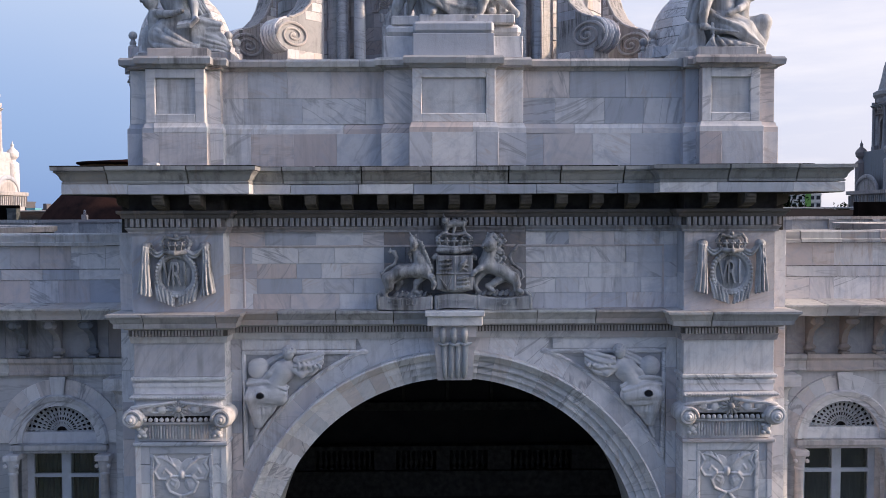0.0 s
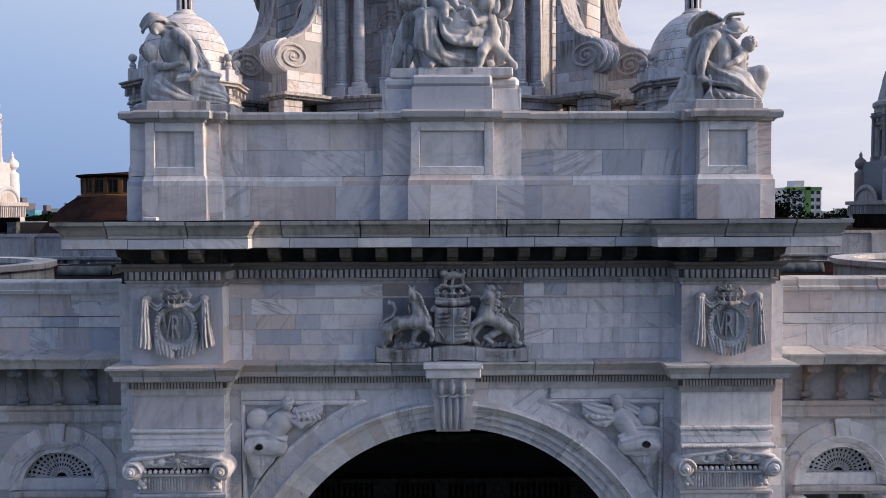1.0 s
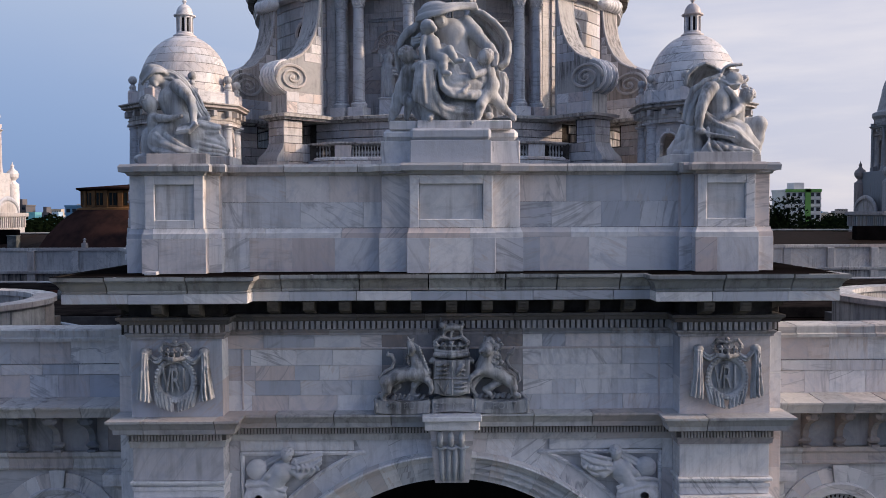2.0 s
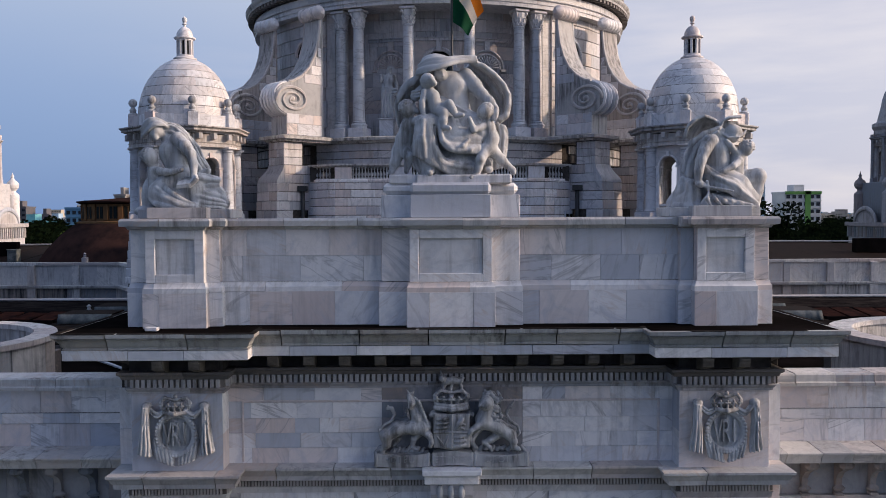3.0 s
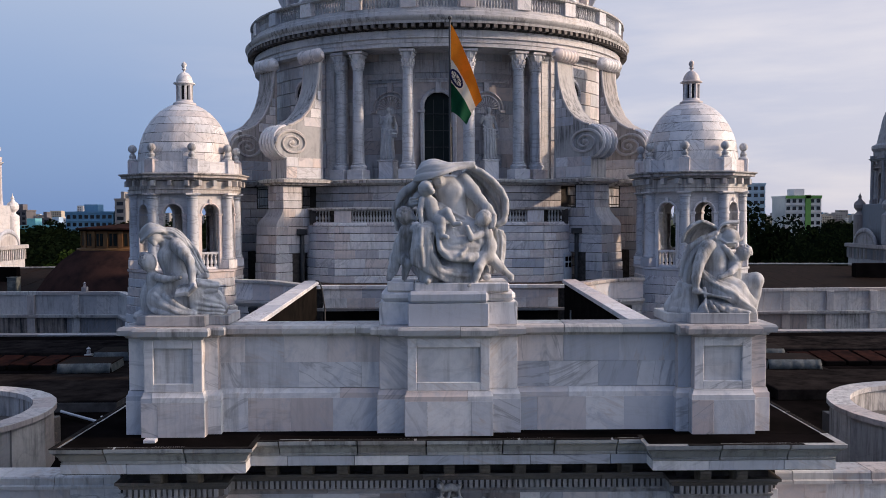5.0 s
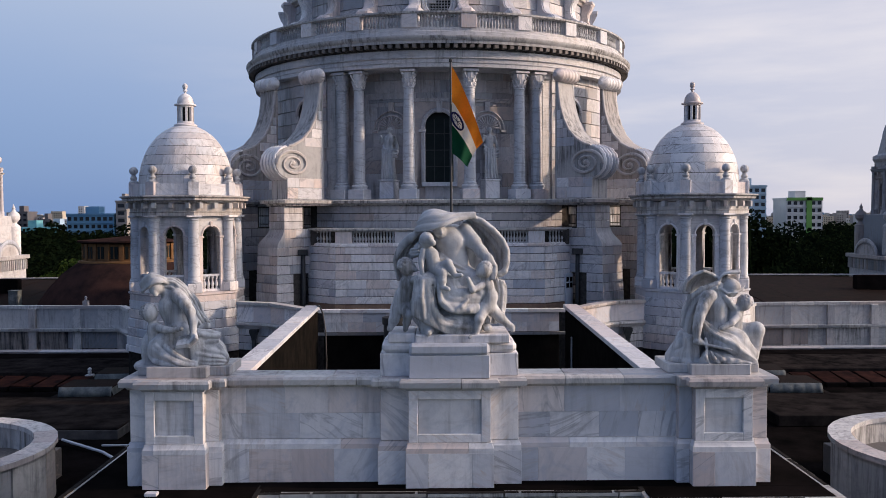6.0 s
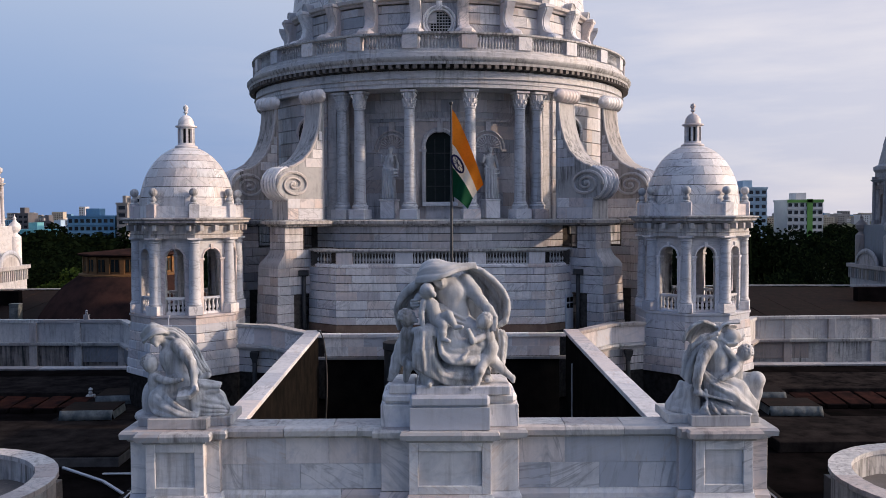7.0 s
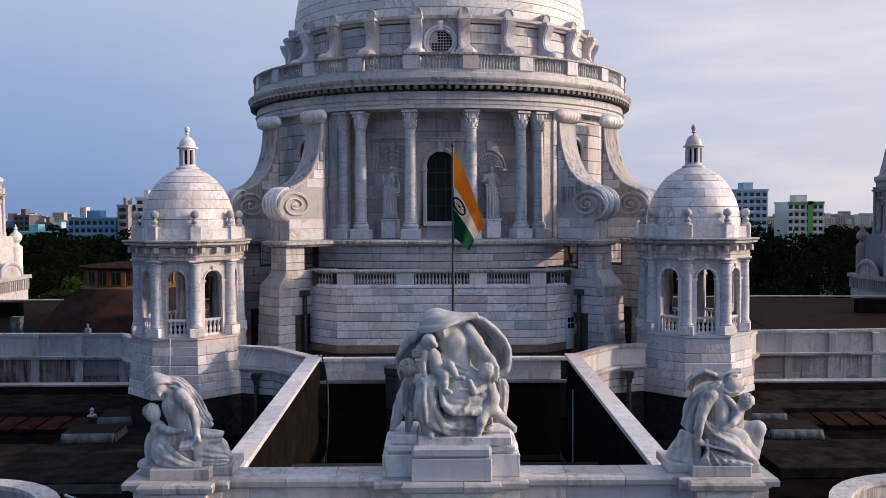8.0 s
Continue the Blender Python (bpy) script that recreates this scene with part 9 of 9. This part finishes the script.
    part("lower_wall", boxed(*sorted((s * 20.5, s * 38.0)), 43.4, 43.8, 11.6, 13.74), STAINED if s < 0 else WEATHERED, par)
    low = [(s * 13.0, 33.4), (s * 40.0, 33.6)]
    low = low if s > 0 else low[::-1]
    course("ledge_length", low, [(-0.4, 13.75), (0.2, 13.75), (0.25, 13.85), (0.25, 13.95), (-0.4, 13.98)], MARBLE_DIM, par, 3.0, 0.015, 313)
        # loose things on the roof
    shed = thing("roof_hatch", "low grey roof hatch with a pale tilted cover sheet", "roof hatch", "roof hatches")
    part("curb", boxed(-1.0, 1.0, -0.75, 0.75, 0, 0.34, bevel=0.02), BITUMEN, shed)
    part("cover", boxed(-1.06, 1.06, -0.82, 0.82, 0.34, 0.40, bevel=0.015), ROOF_BROWN, shed)
    bm = bmesh.new()
    n = 14
    rows = [[bm.verts.new((-1.05 + 2.1 * i / n, -0.84 - d + 0.03 * math.sin(2.1 * i) * (d > 0.05), z)) for i in range(n + 1)] for z, d in ((0.40, 0.0), (0.22, 0.10), (0.03, 0.16))]
    for a, c in zip(rows, rows[1:]):
        for i in range(n):
            bm.faces.new((a[i], a[i + 1], c[i + 1], c[i]))
    flap = part("front_flap", bm, ROOF_SHEET, shed, "bent pale metal flap")
    mod = flap.modifiers.new("thick", "SOLIDIFY")
    mod.thickness = 0.015
    part("side_flap", boxed(-0.012, 0.012, -0.8, 0.8, 0.03, 0.38, bevel=0.004), ROOF_SHEET, shed).matrix_basis = pose(s * -1.08, 0, 0, 0, 12 * s, 0)
    shed.matrix_basis = pose(s * 14.4, 20.1, 14.315, 0, 0, -3 * s)
    copy_thing(shed, pose(s * 14.1, 23.0, 14.315, 0, 0, -5 * s))
vent = thing("roof_vent", "small pale concrete roof vent", "vent", "roof vents")
bm = bmesh.new()
box(bm, -0.17, 0.17, -0.17, 0.17, 0, 0.33, 0.02)
lathe(bm, [(0.0, 0.33), (0.07, 0.33), (0.10, 0.42), (0.06, 0.51), (0.11, 0.57), (0.0, 0.67)], 10)
part("vent_body", bm, MARBLE_OLD, vent, "", 40)
for x, y, z, w, h in ((-30.33, 46.6, 15.0, 0.34, 1.24), (32.4, 59.4, 14.6, 0.40, 1.0)):
    bm = bmesh.new()
    box(bm, -w, w, -0.3, 0.3, 0.0, h, 0.02)
    box(bm, -w - 0.03, w + 0.03, -0.33, 0.33, h, h + 0.05, 0.01)
    box(bm, -w * 0.7, w * 0.7, -0.32, -0.3, h * 0.35, h * 0.8, 0.005)
    tagged(part("roof_box", bm, ROOF_SHEET, None, "small grey metal cabinet standing on the far roof"), category="cabinet", group="roof cabinets").location = (x, y, z)
vent.location = (-16.35, 24.7, 13.9)
copy_thing(vent, pose(-24.0, 43.4, 15.5))
for k, (pts, r) in enumerate((([(-8.6, 9.5, 13.95), (-11.0, 12.2, 14.0), (-12.8, 13.4, 14.1)], 0.05), ([(-7.2, 13.0, 13.95), (-9.5, 13.2, 13.95), (-11.3, 13.0, 14.0)], 0.04))):
    bm = bmesh.new()
    tube(bm, pts, r, 6)
    tagged(part("roof_pipe", bm, PAINT, None, "thin pale pipe lying across the roof"), category="pipe", group="roof pipes")

# ---- brown dome with an ochre lantern ----
bd = thing("brown_dome", "low rust-brown sheet dome with an ochre windowed lantern", "dome", at=(-23.6, 51.0, -0.3))
bm = bmesh.new()
lathe(bm, [(7.1, 12.8), (7.0, 14.2), (6.6, 15.3), (5.8, 16.5), (4.8, 17.6), (3.7, 18.4), (0, 18.5)], 48)
part("shell", bm, COPPER, bd, "", 40)
bm = bmesh.new()
lathe(bm, [(3.3, 18.35), (3.72, 18.38), (3.72, 18.50), (3.40, 18.56), (3.32, 18.60), (3.32, 19.82), (3.0, 19.82)], 48)
rim_part = part("lantern", bm, OCHRE, bd, "ochre-painted windowed lantern", 30)
bm = bmesh.new()
lathe(bm, [(3.1, 19.78), (3.42, 19.80), (3.74, 19.92), (3.74, 20.02), (0.0, 20.34)], 48)
part("lantern_lid", bm, COPPER, rim_part, "", 30)
for k in range(20):
    p = polar(3.30, 18.0 * k)
    m = pose(p.x, p.y, 0, 0, 0, 18.0 * k)
    w = part("lantern_window", boxed(-0.26, 0.26, -0.06, 0.1, 18.74, 19.62, bevel=0), DULL_PANE, rim_part, "dark lantern window")
    w.matrix_basis = m
    part("mullion", boxed(-0.03, 0.03, -0.09, -0.055, 18.74, 19.62, bevel=0), OCHRE, w)
    p = polar(3.30, 18.0 * k + 9.0)
    part("lantern_pilaster", boxed(-0.17, 0.17, -0.13, 0.1, 18.6, 19.80), OCHRE, rim_part).matrix_basis = pose(p.x, p.y, 0, 0, 0, 18.0 * k + 9.0)


# ---- far corner towers of the building ----
def far_tower():
    t = thing("corner_tower", "pale marble corner tower with arched stage and urn finials", "tower", "far corner towers")
    bm = bmesh.new()
    box(bm, -6.6, 6.6, -6.6, 6.6, 8.0, 17.6, 0.05)
    part("lower_stage", bm, MARBLE_RUN, t)
    for k in range(4):
        m = pose(0, 0, 0, 0, 0, 90 * k)
        bm = bmesh.new()
        box(bm, -7.1, 7.1, -7.15, -6.55, 17.6, 17.95, 0.04)
        part("cornice", bm, MARBLE_OLD, t).matrix_basis = m
        for i in range(19):
            part("corbel", boxed(-6.5 + i * 0.7, -6.25 + i * 0.7, -6.95, -6.5, 16.6, 17.55, bevel=0), MARBLE_OLD, t).matrix_basis = m
        bm = bmesh.new()
        pts = [(-3.6 * math.cos(math.pi * i / 16), 17.9 + 1.25 * math.sin(math.pi * i / 16)) for i in range(17)]
        f = bm.faces.new([bm.verts.new((x, -6.75, z)) for x, z in pts])
        ext = bmesh.ops.extrude_face_region(bm, geom=[f])
        bmesh.ops.translate(bm, verts=[v for v in ext["geom"] if isinstance(v, bmesh.types.BMVert)], vec=(0, 0.5, 0))
        part("arched_gable", bm, MARBLE_RUN, t).matrix_basis = m
        bm = bmesh.new()
        tube(bm, [(x * 1.06, -6.8, z + 0.08) for x, z in pts], 0.22, 8)
        part("gable_mould", bm, MARBLE, t, "", 40).matrix_basis = m
        bm = bmesh.new()
        pts = [(-2.7 * math.cos(math.pi * i / 16), 17.97 + 0.85 * math.sin(math.pi * i / 16)) for i in range(17)]
        bm.faces.new([bm.verts.new((x, -6.77, z)) for x, z in pts])
        part("gable_panel", bm, MARBLE_OLD, t).matrix_basis = m
        # urn on the corner
        bm = bmesh.new()
        lathe(bm, [(0.0, 18.0), (1.1, 18.0), (1.1, 20.6), (0.9, 20.7), (0.55, 20.85), (0.5, 20.95), (1.0, 21.25), (1.1, 21.55), (0.9, 21.8), (0.4, 22.0), (0.25, 22.2), (0.34, 22.3), (0.12, 22.5), (0.0, 22.75)], 14, at=(5.2, -5.2))
        part("urn", bm, MARBLE, t, "", 40).matrix_basis = m
    bm = bmesh.new()
    box(bm, -5.2, 5.2, -5.2, 5.2, 17.9, 21.6, 0.05)
    part("upper_base", bm, MARBLE_RUN, t)
    for k in range(8):
        p = polar(5.0, 22.5 + 45 * k)
        bm = bmesh.new()
        lathe(bm, [(0.42, 21.6), (0.42, 21.9), (0.32, 22.0), (0.28, 25.6), (0.4, 25.8), (0.4, 26.0)], 12, at=(p.x, p.y))
        part("column", bm, MARBLE, t, "", 40)
    bm = bmesh.new()
    lathe(bm, [(3.1, 21.6), (3.1, 26.0)], 8, turn=22.5)
    part("upper_core", bm, MARBLE_RUN, t, "", 20)
    bm = bmesh.new()
    lathe(bm, [(0.0, 25.95), (4.7, 25.95), (4.8, 26.3), (5.2, 26.6), (5.2, 26.9), (4.4, 27.1), (4.0, 28.0)] + [(3.8 * math.cos(radians(q)), 28.0 + 3.2 * math.sin(radians(q))) for q in range(10, 90, 10)] + [(0, 31.3)], 24)
    part("cupola", bm, MARBLE_RUN, t, "", 30)
    return t


tw = far_tower()
tw.matrix_basis = pose(-42.2, 63.3, 0) @ Matrix.Diagonal((0.5, 0.5, 1, 1))
shaded = [copy_thing(tw, pose(42.4, 63.3, -0.2))]

for x in (-42.2, 42.4):
    shaded.append(tagged(copy_thing(left_turret, pose(x, 63.3, 3.1)), "far pale marble turret standing on a corner tower", "turret", "far turrets"))
# the right tower's shade is put into its colour: a darker, dirtier marble
for ob in (shaded[0], shaded[2]):
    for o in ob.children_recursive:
        if o.data.materials[0] not in (DARK, JOINT_AND_SHADE):
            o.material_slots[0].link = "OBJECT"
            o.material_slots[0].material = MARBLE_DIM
    ob["label"] = ob["label"].replace("pale", "shade-coloured grey")

# ---- ground, trees and the city ----
bm = bmesh.new()
bmesh.ops.create_grid(bm, x_segments=1, y_segments=1, size=4000)
tagged(part("ground", bm, LAWN, None, "pale gravel forecourt and lawns reaching the horizon"), category="ground", kind="structure")
wing_mass = thing("building_mass", "plain marble outer walls of the long building", "building", kind="structure")
part("outer_wall", boxed(-48, 48, 66, 67, 0, 13.0), MARBLE_RUN, wing_mass)
for s in (-1, 1):
    part("outer_wall", boxed(*sorted((s * 47.5, s * 48)), 2.0, 66, 0, 13.2), MARBLE_RUN, wing_mass)
    part("front_wall", boxed(*sorted((s * 6.2, s * 48)), 2.4, 3.0, 0, 13.6), MARBLE_RUN, wing_mass)

rng = random.Random(5)


def tree_points(verts, faces, x, y, h, r, n, leaf):
    """A crown of many small tilted leaf clumps on a forked trunk."""
    base = len(verts)
    lobes = [(x + rng.uniform(-0.6, 0.6) * r, y + rng.uniform(-0.6, 0.6) * r, h * rng.uniform(0.55, 0.88), r * rng.uniform(0.4, 0.65)) for _ in range(7)]
    for i in range(n):
        cx, cy, cz, cr = lobes[i % 7]
        d = Vector((rng.gauss(0, 1), rng.gauss(0, 1), rng.gauss(0, 1))).normalized() * cr * rng.uniform(0.65, 1.05)
        c = Vector((cx, cy, cz)) + Vector((d.x, d.y, d.z * 0.75))
        u = Vector((rng.gauss(0, 1), rng.gauss(0, 1), rng.gauss(0, 0.6))).normalized()
        v = u.orthogonal().normalized()
        k = len(verts)
        a, b = leaf * rng.uniform(0.6, 1.3), leaf * rng.uniform(0.5, 1.0)
        verts += [c + u * a, c + v * b, c - u * a * 0.9, c - v * b]
        faces.append((k, k + 1, k + 2, k + 3))
    for cx, cy, cz, cr in lobes[:4]:
        k = len(verts)
        w = 0.03 * h
        for px, py, pz, q in ((x, y, 0, w), (cx, cy, cz, w * 0.3)):
            verts += [Vector((px + q, py, pz)), Vector((px, py + q, pz)), Vector((px - q, py, pz)), Vector((px, py - q, pz))]
        faces += [(k + j, k + (j + 1) % 4, k + 4 + (j + 1) % 4, k + 4 + j) for j in range(4)]


def woods(label, spots, leaf, n, mat=LEAF):
    verts, faces = [], []
    for x, y, h, r in spots:
        tree_points(verts, faces, x, y, h, r, n, leaf)
    me = bpy.data.meshes.new("woods")
    me.from_pydata([tuple(v) for v in verts], [], faces)
    ob = linked("woods", me, mat, None, label, 0, "stuff")
    return tagged(ob, category="trees")


near, far = [], []
for i in range(150):
    y = rng.uniform(95, 210)
    x = rng.choice((-1, 1)) * rng.uniform(0.18, 0.62) * (y + 16)
    near.append((x, y, rng.uniform(11, 18), rng.uniform(4, 7)))
for i in range(420):
    y = rng.uniform(210, 620)
    far.append((rng.uniform(-0.62, 0.62) * (y + 16), y, rng.uniform(10, 17) + (3 if i % 9 == 0 else 0), rng.uniform(6, 11)))
tall = []
for x, y, h, r in ((47.0, 114, 24.5, 4.2), (43.5, 118, 27.0, 4.6), (51.0, 116, 22, 4.4), (40.0, 116, 26, 4.2), (55, 130, 19, 6)):
    tall.append((x, y, h, r))
woods("fresh green tree crown behind the brown dome", [(-40.5, 77, 18.2, 3.0), (-43.6, 80, 16.0, 2.6)], 0.22, 1600, LEAF_LIGHT)
woods("tall dark tree rising above the woods", tall, 0.30, 1100)
woods("dense dark green park trees behind the building", near, 0.30, 1100)
woods("distant dark green trees below the skyline", far, 0.85, 320)

WALLS = [plain("wash_" + n, a, c, 0.08, 0.85, 0, 0.0) for n, a, c in (("white", (0.62, 0.62, 0.62), (0.52, 0.53, 0.55)), ("blue", (0.10, 0.24, 0.40), (0.16, 0.32, 0.46)), ("grey", (0.26, 0.25, 0.25), (0.36, 0.35, 0.34)), ("cream", (0.50, 0.44, 0.36), (0.42, 0.37, 0.30)), ("green", (0.16, 0.34, 0.10), (0.12, 0.28, 0.08)), ("sky", (0.40, 0.52, 0.62), (0.32, 0.44, 0.56)), ("turquoise", (0.10, 0.34, 0.40), (0.20, 0.44, 0.48)), ("dusk", (0.10, 0.105, 0.12), (0.15, 0.14, 0.15)))]


def block_house(x, y, w, d, h, floors, bays, mat, band=None, label="plain city apartment block with rows of windows", name="apartment_block"):
    t = thing(name, label, "building", at=(x, y, 0))
    bm = bmesh.new()
    box(bm, -w / 2, w / 2, -d / 2, d / 2, 0, h)
    part("wall", bm, mat, t)
    bm = bmesh.new()
    box(bm, -w / 2 - 0.3, w / 2 + 0.3, -d / 2 - 0.3, d / 2 + 0.3, h, h + 0.9)
    part("roof", bm, mat, t)
    bm = bmesh.new()
    box(bm, -w / 6, w / 8, -d / 4, d / 4, h + 0.9, h + 4.2)
    part("stair_head", bm, mat, t)
    fh, bw = h / floors, w / bays
    frame_me = bpy.data.meshes.new("window")
    bm = bmesh.new()
    box(bm, -bw * 0.30, bw * 0.30, -0.12, 0.1, -fh * 0.24, fh * 0.24)
    bm.to_mesh(frame_me)
    bm.free()
    for f in range(max(0, floors - 7), floors):
        for b in range(bays):
            placed("window", frame_me, GLASS, t, -w / 2 + bw * (b + 0.5), -d / 2, fh * (f + 0.55))
        part("floor_band", boxed(-w / 2 - 0.1, w / 2 + 0.1, -d / 2 - 0.45, -d / 2 + 0.1, fh * f - 0.15, fh * f + 0.15, bevel=0), mat, t)
    if band:
        part("painted_strip", boxed(w * 0.05, w * 0.2, -d / 2 - 0.5, -d / 2 + 0.1, 0, h + 1.2, bevel=0), band, t)
        part("painted_strip", boxed(-w / 2, w / 2, -d / 2 - 0.5, -d / 2 + 0.1, h - 0.4, h + 1.0, bevel=0), band, t)
    return t


block_house(173.0, 400, 17.0, 16, 27.5, 8, 6, WALLS[0], WALLS[4], "white and green painted apartment block above the trees")
block_house(147.5, 400, 15.0, 16, 33.5, 10, 5, WALLS[5], None, "tall pale blue-white apartment block above the trees")
block_house(-147.5, 400, 5.0, 14, 27.5, 8, 1, WALLS[2], None, "grey concrete apartment block beside the turret")
block_house(-139.0, 405, 8.0, 14, 31.0, 9, 2, WALLS[0], None, "white stepped apartment block behind the turret")
block_house(-162.0, 400, 22.0, 14, 21.5, 6, 8, WALLS[1], None, "wide blue-painted apartment block in the city")
block_house(-190.5, 400, 14.0, 14, 15.0, 5, 5, WALLS[6], None, "pale turquoise low apartment block in the city")
block_house(-243.0, 500, 9.0, 12, 23.0, 8, 3, WALLS[7], None, "brown-grey concrete block in the hazy city")
block_house(-231.0, 505, 7.0, 12, 18.5, 6, 2, WALLS[7], None, "small brown-grey concrete block in the city")
block_house(-214.0, 480, 13.0, 12, 15.5, 4, 4, WALLS[5], None, "small pale house block among city trees")
verts, faces, mats = [], [], []
for i in range(700):
    y = rng.uniform(1400, 3400)
    x = rng.uniform(-0.64, 0.64) * y
    w, d, h = rng.uniform(8, 24), rng.uniform(10, 22), rng.uniform(8, 20) + (rng.uniform(6, 22) if i % 9 == 0 else 0)
    k = len(verts)
    for z in (0, h):
        verts += [(x - w / 2, y - d / 2, z), (x + w / 2, y - d / 2, z), (x + w / 2, y + d / 2, z), (x - w / 2, y + d / 2, z)]
    faces += [(k, k + 1, k + 5, k + 4), (k + 1, k + 2, k + 6, k + 5), (k + 3, k, k + 4, k + 7), (k + 4, k + 5, k + 6, k + 7)]
    mats += [i % 4] * 4
    for f in range(int(h / 3.3)):
        for b in range(int(w / 4)):
            k = len(verts)
            x0, z0 = x - w / 2 + 4 * b + 1.0, 3.3 * f + 1.0
            verts += [(x0, y - d / 2 - 0.2, z0), (x0 + 2, y - d / 2 - 0.2, z0), (x0 + 2, y - d / 2 - 0.2, z0 + 1.5), (x0, y - d / 2 - 0.2, z0 + 1.5)]
            faces.append((k, k + 1, k + 2, k + 3))
            mats.append(4)
me = bpy.data.meshes.new("skyline")
me.from_pydata(verts, [], faces)
for m in (WALLS[0], WALLS[1], WALLS[2], WALLS[3], GLASS):
    me.materials.append(m)
me.polygons.foreach_set("material_index", mats)
tagged(linked("skyline", me, WALLS[0], None, "hazy distant city of low blocks", 0, "stuff"), category="city")
